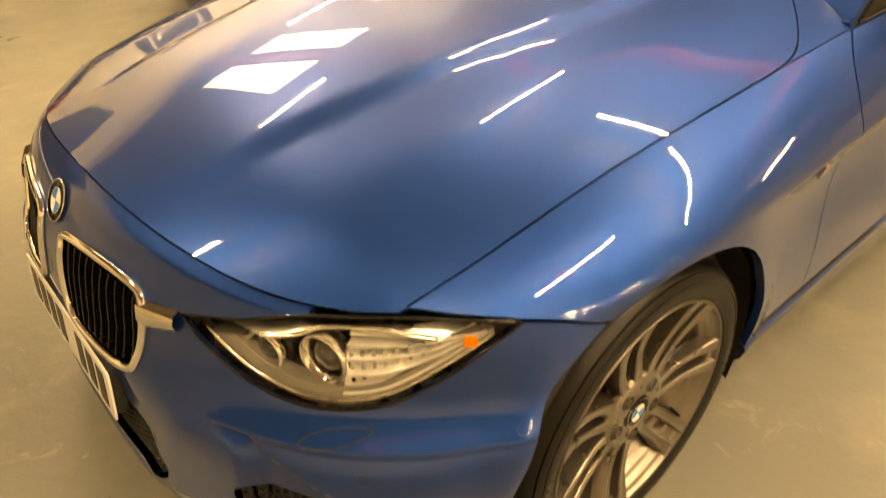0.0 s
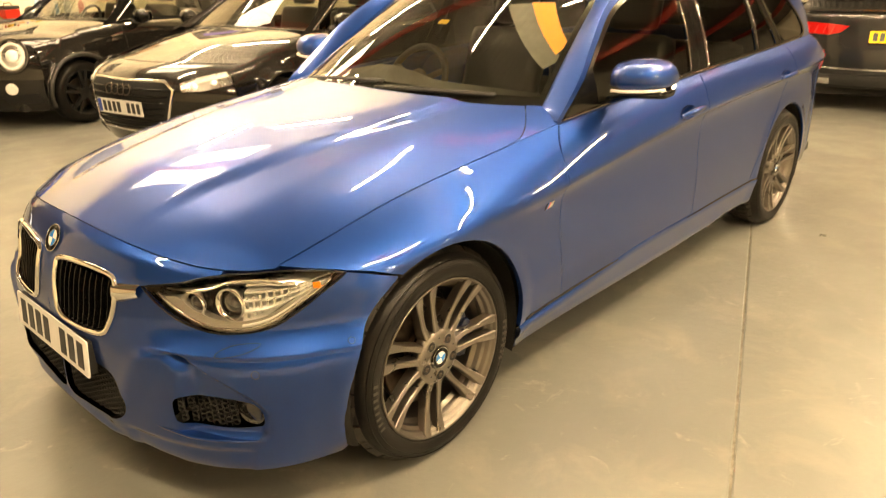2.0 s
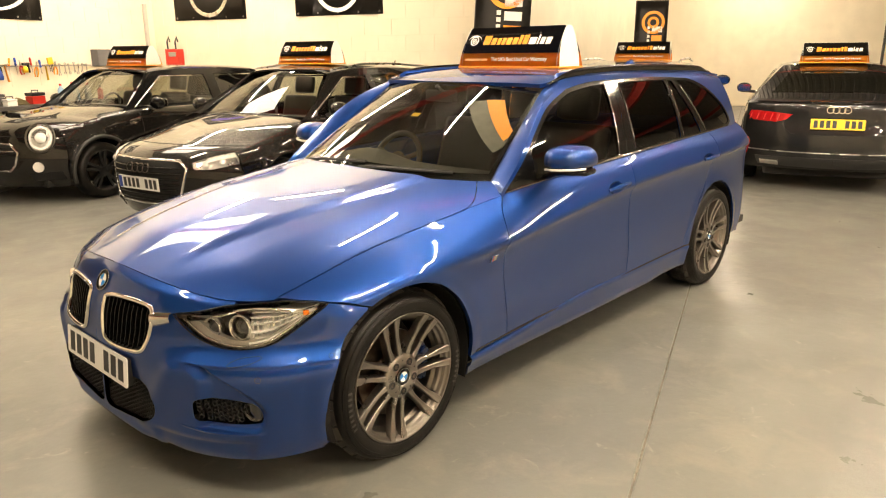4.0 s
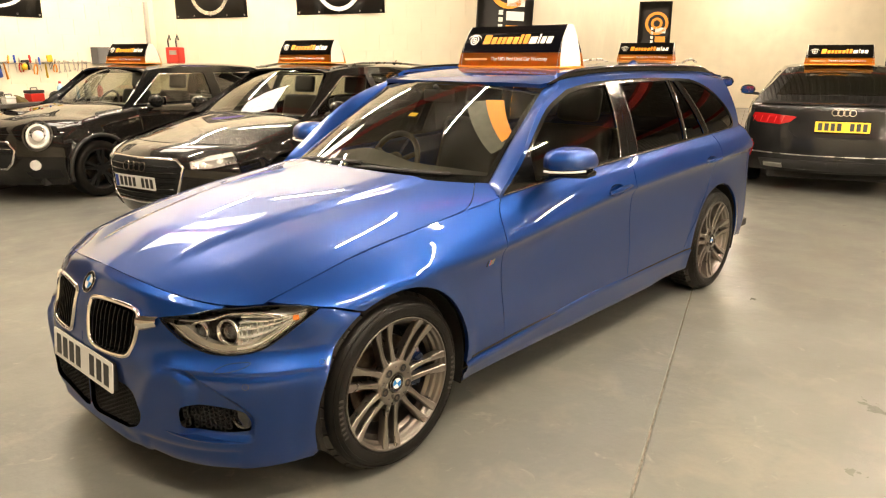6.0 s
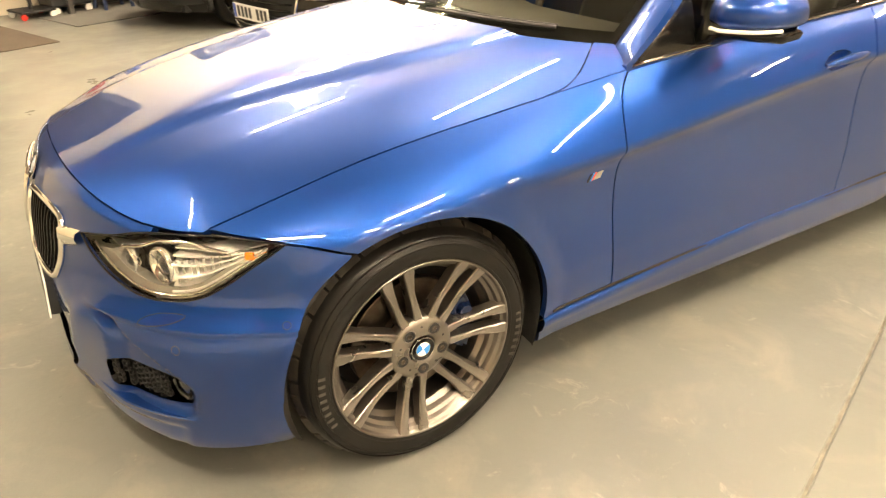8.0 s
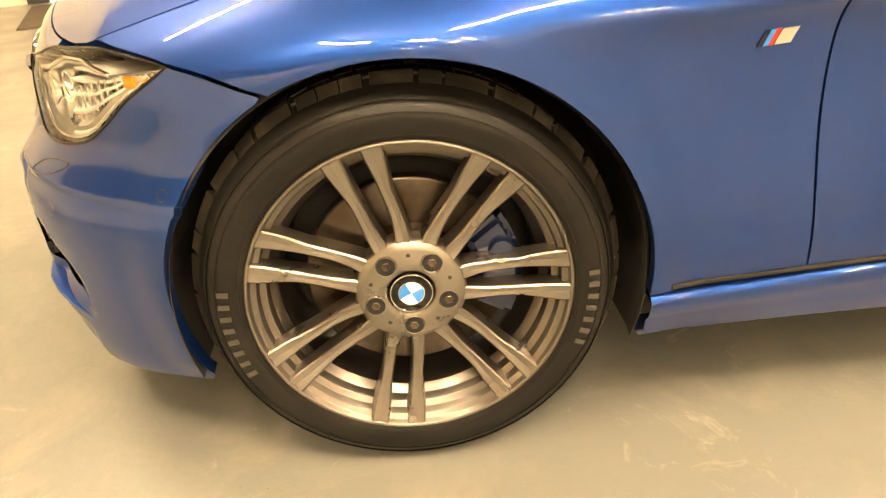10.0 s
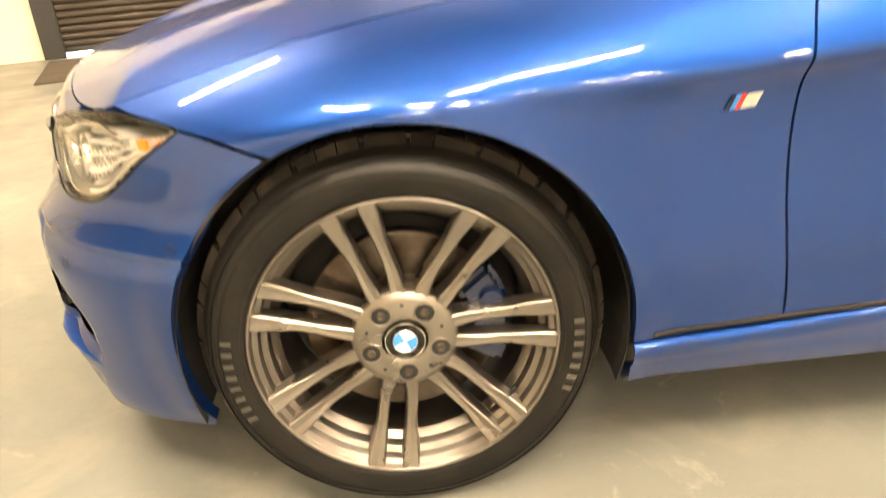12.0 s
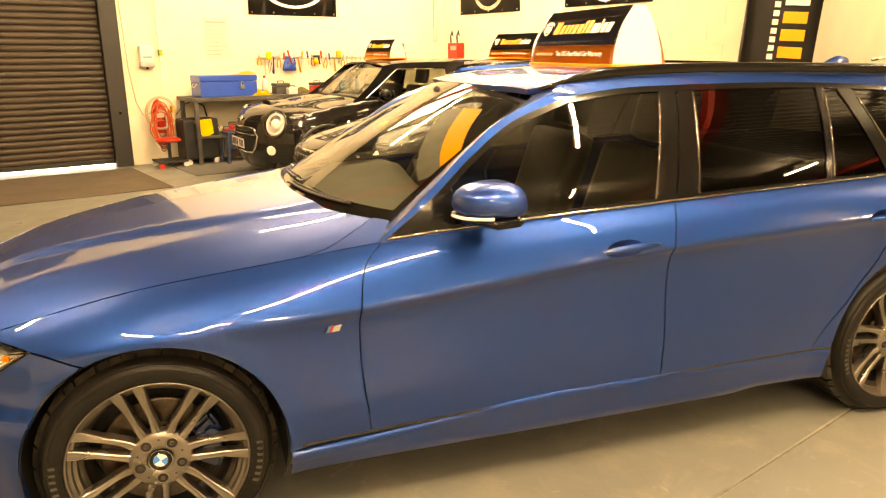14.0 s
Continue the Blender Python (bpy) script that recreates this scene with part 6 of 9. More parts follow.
    part("underbody", bm, M_LINER, car)
    cabin(car)
    for k, x in enumerate((0.0, WHEELBASE)):
        for sd in (-1, 1):
            build_wheel(car, x, 0.872 * sd, sd, radians(3 if k == 0 else 14))
    return car


M_LAMPSHELF = mat("silvered_reflector", (0.93, 0.91, 0.87), 0.33, 0.75, vary=0.05, scale=60)
M_LAMPFLOOR = mat("satin_lamp_bezel", (0.34, 0.32, 0.28), 0.35, 0.7, vary=0.1)
M_LAMPBACK = mat("lamp_housing", (0.13, 0.12, 0.108), 0.28, 0.5, vary=0.2, scale=30)
M_EYE = mat("projector_glass", (0.03, 0.03, 0.032), 0.05, coat=1.0)
# flat black that paints shade into openings, bolt holes and panel gaps
M_SHADEBLACK = mat("shade_black", (0.006, 0.006, 0.006), 0.9)
M_DARKCHROME = mat("dark_chrome", (0.30, 0.28, 0.26), 0.15, 1.0)


def seat(car, x, y):
    s = new("front_seat")
    s.parent = car
    bm = bmesh.new()
    box(bm, (x - 0.25, y - 0.25, 0.42), (x + 0.27, y + 0.25, 0.60), 0.06)
    part("seat_cushion", bm, M_SEAT, s, smooth=True)
    bm = bmesh.new()
    box(bm, (-0.07, -0.245, 0.0), (0.06, 0.245, 0.62), 0.055, pose(x + 0.26, y, 0.52, 0, 18, 0))
    part("seat_back", bm, M_SEAT, s, smooth=True)
    bm = bmesh.new()
    box(bm, (-0.045, -0.13, 0.0), (0.045, 0.13, 0.20), 0.04, pose(x + 0.475, y, 1.13, 0, 12, 0))
    part("headrest", bm, M_SEAT, s, smooth=True)


def cabin(car):
    bm = bmesh.new()
    rows = []
    for yv in np.linspace(-0.655, 0.655, 17):
        cowl = 0.05 * math.exp(-((yv - 0.36) / 0.2) ** 2)
        rows.append([bm.verts.new(p) for p in ((0.55 + 0.21 * (yv / 0.655) ** 2, yv, 0.935 - 0.01 * (yv / 0.655) ** 2), (0.80, yv, 0.955), (0.98, yv, 0.955 + cowl), (1.06, yv, 0.93 + cowl), (1.08, yv, 0.86), (1.02, yv, 0.55), (0.98, yv, 0.34))])
    for a, b in zip(rows, rows[1:]):
        for n in range(6):
            bm.faces.new((a[n], a[n + 1], b[n + 1], b[n]))
    part("dashboard", bm, M_CABIN, car, smooth=True)
    bm = bmesh.new()
    box(bm, (0.55, -0.80, 0.29), (3.65, 0.80, 0.34))
    part("cabin_floor", bm, M_CABIN, car)
    bm = bmesh.new()
    m = pose(1.16, 0.36, 0.90, 0, -64, 0)
    ring = [m @ Vector((0.182 * math.cos(a), 0.182 * math.sin(a), 0)) for a in np.linspace(0, 2 * math.pi, 41)[:-1]]
    tube(bm, ring, 0.016, 10, True)
    for a in (0, 115, 245):
        tube(bm, [m @ Vector((0.05 * math.cos(radians(a + 180)), 0.05 * math.sin(radians(a + 180)), 0)), m @ Vector((0.18 * math.cos(radians(a + 180)), 0.18 * math.sin(radians(a + 180)), 0))], 0.014, 8)
    lathe(bm, [(0.0, 0.03), (0.055, 0.024), (0.07, 0.0), (0.05, -0.04)], 24, m)
    part("steering_wheel", bm, M_CABIN, car, smooth=True)
    for y in (-0.36, 0.36):
        seat(car, 1.48, y)
    bm = bmesh.new()
    box(bm, (2.30, -0.62, 0.42), (2.72, 0.62, 0.60), 0.06)
    box(bm, (2.66, -0.62, 0.50), (2.82, 0.62, 1.02), 0.06)
    part("rear_bench", bm, M_SEAT, car, smooth=True)
    bm = bmesh.new()
    box(bm, (1.155, -0.11, 1.262), (1.175, 0.11, 1.325), 0.012)
    tube(bm, [(1.165, 0, 1.32), (1.13, 0, 1.345)], 0.012, 8)
    part("rear_view_mirror", bm, M_CABIN, car, smooth=True)
    # printed card standing behind the screen, near side
    fl = new("show_card")
    fl.parent = car
    fl["label"] = "orange and grey printed card behind the windscreen"
    for nm, o, mt, deep in (("card_sheet", ((-0.44, 0.60), (-0.61, 0.63), (-0.99, 0.29), (-0.93, 0.22)), M_SHOWGREY, -0.02), ("card_print", ((-0.60, 0.63), (-0.75, 0.652), (-0.985, 0.38), (-0.95, 0.31)), M_ORANGE, -0.017)):
        panel(nm, SCREEN, [np.array(q) for q in o], mt, fl, per=0.06, gap=0, flange=0.001, raise_by=deep)
    panel("screen_sticker", SCREEN, [np.array(q) for q in ((-0.16, 0.40), (-0.08, 0.40), (-0.08, 0.43), (-0.16, 0.43))], M_YELLOW, car, per=0.05, gap=0, flange=0.0, raise_by=-0.003)


M_SHOWGREY = mat("grey_printed_card", (0.10, 0.10, 0.095), 0.5, vary=0.2, scale=20)
build_estate()
roof_sign((1.86, 0.0, 1.428), -90)

# ---------------------------------------------------------------- the other parked cars, built on simpler skins; x runs back from the nose
def path_of(points):
    p = np.array(points, float)
    d = np.r_[0, np.cumsum(np.hypot(*np.diff(p, axis=0).T))]
    return spline(d, p[:, 0]), spline(d, p[:, 1]), d


def parked_car(name, label, place, turn, sp):
    """A car from a few profiles: front (lip to cowl), roof, tail (roof end to bumper), waist and plan."""
    car = thing(name, place, label, "car", "parked cars", turn)
    W, L, fa, ra, R = sp["w"], sp["l"], sp["fa"], sp["ra"], sp["r"]
    paint = sp["paint"]
    px, pz, pd = path_of(sp["front"])
    S = pd[-1]
    sweep = spline([0, S * 0.3, S * 0.55, S * 0.8, S], sp["sweep"])
    wid = spline([0, S * 0.2, S * 0.4, S * 0.7, S], [W * f for f in sp["wid"]])
    drop = spline([0, S * 0.3, S * 0.5, S * 0.75, S], sp["drop"])

    def front_f(s, t):
        s, t = np.broadcast_arrays(np.asarray(s, float), np.asarray(t, float))
        a = np.abs(t) / W
        return px(s) + sweep(s) * a**2.4, -wid(s) * t / W, pz(s) - drop(s) * a**3
    FRONT = Skin(front_f, 0, S, 0, W, (-1, -0.2, 0.6))
    panel("nose_and_bonnet", FRONT, [np.array(q) for q in ((0, 0), (S, 0), (S, W), (0, W))], paint, car, per=0.05, gap=0, flange=0.0, both=True)
    cut = sp["bonnet_cut"] * S
    # dark bead on the skin paints the shaded bonnet shut line
    beading("bonnet_gap", FRONT, [np.array((cut + 0.10 * (t / W) ** 2 * S * sp.get("bow", 0), t)) for t in np.linspace(-W * 0.98, W * 0.98, 41)], 0.003, M_SHADEBLACK, car, 0.0)

    sh = spline(sp["sh_x"], sp["sh_z"])
    top_w = spline(sp["sh_x"], [W * f for f in sp["sh_w"]])

    def flank_f(x, z):
        x, z = np.broadcast_arrays(np.asarray(x, float), np.asarray(z, float))
        k = np.clip((sh(x) - z) / 0.22, 0, 1)
        mid = W * (1 - 0.16 * np.clip((0.75 - x) / 0.75, 0, 1) ** 2 - 0.10 * np.clip((x - (L - 0.6)) / 0.6, 0, 1) ** 2)
        y = top_w(x) + (mid - top_w(x)) * np.sqrt(np.clip(1 - (1 - k) ** 2, 0, 1)) - 0.05 * np.clip((0.5 - z) / 0.3, 0, 1) ** 2
        for c in (fa, ra):
            r = np.hypot(x - c, z - R)
            y = y + 0.015 * step01((R + 0.11 - r) / 0.05)
        return x, -y, z
    FLANK = Skin(flank_f, 0, L, 0.15, 1.1, (0, -1, 0))
    ar = R + 0.05
    x0, x1 = sp["corner"], sp["tail_corner"]
    xs = np.linspace(x0, x1, 40)
    out = [np.array((x, float(sh(x)))) for x in xs]
    out += [np.array((x1, 0.30))]
    for c in (ra, fa):
        out += [np.array((c + ar * math.cos(a), R + ar * math.sin(a))) for a in np.linspace(math.asin((0.24 - R) / ar), math.pi - math.asin((0.24 - R) / ar), 26)]
    out += [np.array((x0 + 0.02, 0.24))]
    clean = [out[0]]
    for q in out[1:]:
        if np.linalg.norm(q - clean[-1]) > 1e-4:
            clean.append(q)
    for sd in (1, -1):
        mir = sd < 0
        panel("flank", FLANK, clean, paint, car, per=0.05, edge=0.03, gap=0.0, flange=0.02, mirror=mir)
        for x, za, zb in sp["seams"]:
            # dark bead on the skin paints a door's shaded shut line
            beading("door_gap", FLANK, [np.array((x + 0.02 * math.sin(3 * f), za + (zb - za) * f)) for f in np.linspace(0, 1, 14)], 0.0025, M_SHADEBLACK, car, 0.0, mir)
        for c in (fa, ra):
            bm = bmesh.new()
            rows = []
            for i in range(25):
                a = radians(-20 + 220 * i / 24)
                rows.append([bm.verts.new((c + r * math.cos(a), -y * sd, R + r * math.sin(a))) for r, y in ((ar - 0.002, W - 0.01), (ar + 0.01, W - 0.05), (ar + 0.01, W - 0.35), (0.05, W - 0.35))])
            for a, b in zip(rows, rows[1:]):
                for n in range(3):
                    bm.faces.new((a[n], a[n + 1], b[n + 1], b[n]))
            part("arch_liner", bm, M_LINER, car)
            if sp.get("cladding"):
                bm = bmesh.new()
                tube(bm, [(c + (ar + 0.012) * math.cos(a), -(W - 0.002) * sd, R + (ar + 0.012) * math.sin(a)) for a in np.linspace(radians(-14), radians(194), 30)], 0.022, 8)
                part("arch_trim", bm, M_PLASTIC, car, smooth=True)
            parked_wheel(car, c, (W - 0.01) * sd, sd, R, sp["rim"])
    # glasshouse
    wz, wy = spline(sp["waist_x"], sp["waist_z"]), spline(sp["waist_x"], [W * f for f in sp["waist_w"]])
    rz, ry = spline(sp["roof_x"], sp["roof_z"]), spline(sp["roof_x"], [W * f for f in sp["roof_w"]])
    H = 0.45

    def house2(x, t):
        x, t = np.broadcast_arrays(np.asarray(x, float), np.asarray(t, float))
        s = t / H
        z1 = rz(x) - 0.05
        return x, -(wy(x) + (ry(x) - wy(x)) * s + 0.02 * 4 * s * (1 - s)), wz(x) + (z1 - wz(x)) * s
    GH = Skin(house2, sp["waist_x"][0], sp["waist_x"][-1], 0, H, (0, -1, 0.3))
    a0, a1, c0, c1 = sp["dlo"]                       # waist front, roof front, roof rear, waist rear
    outer = [np.array(q) for q in ((a0, -0.01), (c1, -0.01), (c0, H * 1.02), (a1, H * 1.02))]
    win = [np.array(q) for q in ((a0 + 0.16, 0.02), (c1 - 0.22, 0.02), (c0 - 0.12, H * 0.85), (a1 + 0.16, H * 0.85))]
    for sd in (1, -1):
        mir = sd < 0
        panel("side_frame", GH, outer, sp.get("frame", paint), car, per=0.06, gap=0, flange=0.02, holes=[win], mirror=mir)
        panel("side_window", GH, inset(win, -0.004), sp["glass"], car, per=0.1, gap=0, flange=0.004, mirror=mir, raise_by=-0.006)
        beading("window_trim", GH, win, 0.008, sp["trim"], car, 0.002, mir, True)
        for x, lean, wd in sp["pillars"]:
            panel("pillar", GH, [np.array(q) for q in ((x, 0.015), (x + wd, 0.015), (x + wd + lean, H * 0.86), (x + lean, H * 0.86))], M_GLOSSBLACK, car, per=0.08, gap=0, flange=0.004, mirror=mir, raise_by=0.003)

    def top_f(x, y):
        x, y = np.broadcast_arrays(np.asarray(x, float), np.asarray(y, float))
        t = np.abs(y) / ry(x)
        return x, y, rz(x) - 0.018 * t**2 - 0.032 * t**6
    TOP = Skin(top_f, a1 - 0.1, c0 + 0.1, -W, 0, (0, 0, 1))
    rx = np.linspace(a1, c0, 24)
    panel("roof", TOP, [np.array((x, -float(ry(x)) * 1.0)) for x in rx] + [np.array((c0, 0.0)), np.array((a1, 0.0))], sp.get("roof_paint", paint), car, per=0.06, gap=0, flange=0.02, both=True)

    def pane_between(nm, xb, zb, wb, xt, zt, wt, bow, material, out_dir):
        def f(s, t):
            s, t = np.broadcast_arrays(np.asarray(s, float), np.asarray(t, float))
            k = t
            hw = wb + (wt - wb) * k
            return xb + (xt - xb) * k + bow * s**2, s * hw, zb + (zt - zb) * k - 0.03 * s**2 + 0.02 * 4 * k * (1 - k)
        sk = Skin(f, -1, 1, 0, 1, out_dir)
        ob = panel(nm, sk, [np.array(q) for q in ((-1, 0), (1, 0), (1, 1), (-1, 1))], material, car, per=0.12, gap=0, flange=0)
        beading(nm + "_seal", sk, [np.array(q) for q in even([np.array(v) for v in ((-1, 0), (1, 0), (1, 1), (-1, 1))], 0.1)], 0.012, M_GLOSSBLACK, car, 0.0, False, True)
        return sk
    cz = float(pz(S))
    WS = pane_between("windscreen", float(px(S)) - 0.02, cz - 0.005, W * 0.80, a1, float(rz(a1)) - 0.012, float(ry(a1)) * 0.98, 0.13, sp["screen"], (-1, 0, 1))
    for sd in (1, -1):
        # pillar skin from the screen edge to the side frame
        bm = bmesh.new()
        rows = []
        for k in np.linspace(0, 1, 10):
            wsx, wsy, wsz = WS.f(-1.0, k)
            gx, gy, gz = house2(a0 + (a1 - a0) * k, H * 1.02 * k - 0.01)
            rows.append([bm.verts.new((float(q[0]), float(q[1]) * sd, float(q[2]))) for q in ((wsx, wsy, wsz), (0.5 * (wsx + gx), 0.5 * (wsy + gy) - 0.008, 0.5 * (wsz + gz) + 0.012), (gx, gy, gz))])
        for a, b in zip(rows, rows[1:]):
            for n in range(2):
                bm.faces.new((a[n], a[n + 1], b[n + 1], b[n]))
        part("screen_pillar", bm, sp.get("frame", paint), car, smooth=True)
    # tail skin
    tx, tz, td = path_of(sp["tail"])
    T = td[-1]
    tw = spline([0, T * 0.25, T * 0.5, T * 0.75, T], [W * f for f in sp["tail_w"]])
    tsw = spline([0, T * 0.3, T * 0.6, T], sp["tail_sweep"])

    def tail2(s, t):
        s, t = np.broadcast_arrays(np.asarray(s, float), np.asarray(t, float))
        a = np.abs(t) / W
        return tx(s) - tsw(s) * a**2.6, -tw(s) * t / W, tz(s) - 0.02 * a**3
    TAILS = Skin(tail2, 0, T, 0, W, (1, -0.2, 0.4))
    panel("tail", TAILS, [np.array(q) for q in ((0, 0), (T, 0), (T, W), (0, W))], paint, car, per=0.05, gap=0, flange=0, both=True)
    if "rear_glass" in sp:
        g0, g1, gw = sp["rear_glass"]
        panel("rear_window", TAILS, [np.array(q) for q in ((g0 * T, 0), (g1 * T, 0), (g1 * T, W * gw), (g0 * T, W * gw * 0.92))], sp["screen"], car, per=0.08, gap=0, flange=0.004, both=True, raise_by=0.004)
    bm = bmesh.new()
    box(bm, (0.25, -W * 0.72, 0.17), (L - 0.25, W * 0.72, 0.30), 0.03)
    part("underbody", bm, M_LINER, car)
    # dark cabin: dash, two seats, bench, wheel
    bm = bmesh.new()
    box(bm, (float(px(S)) + 0.05, -W * 0.74, 0.45), (float(px(S)) + 0.45, W * 0.74, cz - 0.03), 0.06)
    part("dashboard", bm, M_CABIN, car, smooth=True)
    for y in (-0.36, 0.36):
        bm = bmesh.new()
        xs = a1 + 0.20
        box(bm, (xs - 0.25, y - 0.24, 0.40), (xs + 0.28, y + 0.24, 0.60), 0.05)
        box(bm, (-0.06, -0.23, 0.0), (0.06, 0.23, 0.60), 0.05, pose(xs + 0.25, y, 0.5, 0, 16, 0))
        box(bm, (-0.04, -0.13, 0.0), (0.04, 0.13, 0.19), 0.035, pose(xs + 0.45, y, 1.10, 0, 12, 0))
        part("front_seat", bm, M_SEAT, car, smooth=True)
    bm = bmesh.new()
    box(bm, (c1 - 0.9, -0.6, 0.42), (c1 - 0.75, 0.6, 1.0), 0.05)
    part("rear_bench", bm, M_SEAT, car, smooth=True)
    bm = bmesh.new()
    m = pose(float(px(S)) + 0.62, 0.36, cz - 0.08, 0, -64, 0)
    tube(bm, [m @ Vector((0.18 * math.cos(a), 0.18 * math.sin(a), 0)) for a in np.linspace(0, 2 * math.pi, 25)[:-1]], 0.015, 8, True)
    part("steering_wheel", bm, M_CABIN, car, smooth=True)
    # mirrors
    for sd in (1, -1):
        dm = new("door_mirror")
        dm.parent = car
        mx, mz = sp["mirror"]
        yy = float(wy(mx)) + 0.015
        bm = bmesh.new()
        bmesh.ops.create_uvsphere(bm, u_segments=18, v_segments=12, radius=1.0, matrix=Matrix.Translation((mx, -(yy + 0.14) * sd, mz)) @ Matrix.Diagonal((0.075, 0.105, 0.072, 1)))
        part("mirror_cap", bm, sp.get("mirror_paint", paint), dm, smooth=True)
        bm = bmesh.new()
        tube(bm, [(mx + 0.01, -(yy - 0.02) * sd, mz - 0.06), (mx, -(yy + 0.10) * sd, mz - 0.05)], 0.022, 8)
        part("mirror_foot", bm, M_PLASTIC, dm, smooth=True)
        bm = bmesh.new()
        box(bm, (mx + 0.068, -0.085, mz - 0.05), (mx + 0.074, 0.085, mz + 0.05), 0.002, Matrix.Translation((0, -(yy + 0.14) * sd, 0)))
        part("mirror_glass", bm, M_CHROME, dm)
    return car, dict(FRONT=FRONT, FLANK=FLANK, TAIL=TAILS, W=W, S=S, T=T, GH=GH, WS=WS, px=px, pz=pz)


def parked_wheel(car, x, y, side, R, rim):
    w = new("wheel")
    w.parent = car
    w.matrix_basis = pose(x, y, R, 90 if side < 0 else -90, 0, 0)
    k = R / 0.331
    key = ("parked", rim.name, round(R, 3))
    if key not in WHEEL_MESHES:
        meshes = []
        bm = bmesh.new()
        lathe(bm, [(0.233 * k, -0.012), (0.250 * k, -0.004), (0.285 * k, 0.006), (0.312 * k, -0.006), (0.328 * k, -0.035), (R, -0.1), (0.328 * k, -0.17), (0.30 * k, -0.2), (0.233 * k, -0.19)], 48, close=True)
        me = bpy.data.meshes.new("tyre")
        bm.to_mesh(me)
        bm.free()
        me.materials.append(M_RUBBER)
        me.shade_smooth()
        bm = bmesh.new()
        lathe(bm, [(0.226 * k, -0.012), (0.236 * k, 0.0), (0.242 * k, 0.0), (0.238 * k, -0.012), (0.222 * k, -0.03), (0.212 * k, -0.1), (0.222 * k, -0.18), (0.206 * k, -0.18), (0.2 * k, -0.06)], 48, close=True)
        me2 = bpy.data.meshes.new("rim")
        bm.to_mesh(me2)
        bm.free()
        me2.materials.append(rim)
        me2.shade_smooth()
        bm = bmesh.new()
        box(bm, (0.04 * k, -0.016, -0.045), (0.232 * k, 0.016, -0.012), 0.006)
        me3 = bpy.data.meshes.new("spoke")
        bm.to_mesh(me3)
        bm.free()
        me3.materials.append(rim)
        bm = bmesh.new()
        lathe(bm, [(0.0, -0.008), (0.03 * k, -0.009), (0.07 * k, -0.016), (0.075 * k, -0.05)], 24)
        me4 = bpy.data.meshes.new("hub")
        bm.to_mesh(me4)
        bm.free()
        me4.materials.append(rim)
        bm = bmesh.new()
        lathe(bm, [(0.0, -0.075), (0.16 * k, -0.08), (0.16 * k, -0.1)], 28)
        me5 = bpy.data.meshes.new("brake_disc")
        bm.to_mesh(me5)
        bm.free()
        me5.materials.append(M_STEEL)
        WHEEL_MESHES[key] = (me, me2, me3, me4, me5)
    me, me2, me3, me4, me5 = WHEEL_MESHES[key]
    for nm, m in (("tyre", me), ("rim", me2), ("hub", me4), ("brake_disc", me5)):
        o = new(nm, m)
        o.parent = w
    for i in range(10):
        o = new("spoke", me3)
        o.parent = w
        o.matrix_basis = Matrix.Rotation(2 * math.pi * (i // 2) / 5 + (0.17 if i % 2 else -0.17) + 0.3, 4, "Z")


WHEEL_MESHES = {}


def on_skin(sk, uv, off=0.0, spin=0.0):
    """A pose on a skin, z outwards and y as far up as it goes."""
    u, v = np.array([uv[0]]), np.array([uv[1]])
    p = Vector(np.stack(sk.f(u, v), -1)[0])
    n = Vector(sk.normal(u, v)[0])
    up = Vector((0, 0, 1))
    xa = up.cross(n).normalized()
    ya = n.cross(xa)
    m = Matrix((xa, ya, n)).transposed().to_4x4()
    return Matrix.Translation(p + n * off) @ m @ Matrix.Rotation(spin, 4, "Z")


def ring_bm(m, r0, r1, depth=0.006, seg=36, squash=1.0):
    bm = bmesh.new()
    lathe(bm, [(r0, 0), (r0, depth), (r1, depth), (r1, 0)], seg, m @ Matrix.Diagonal((1, squash, 1, 1)), close=True)
    return bm


def skin_poly(sk, pts):
    """u, v outline from places given as (y, z) on the nose of a car, searched from the front."""
    return [sk.uv((-0.3, y, z), (0.02, 1, 1)) for y, z in pts]


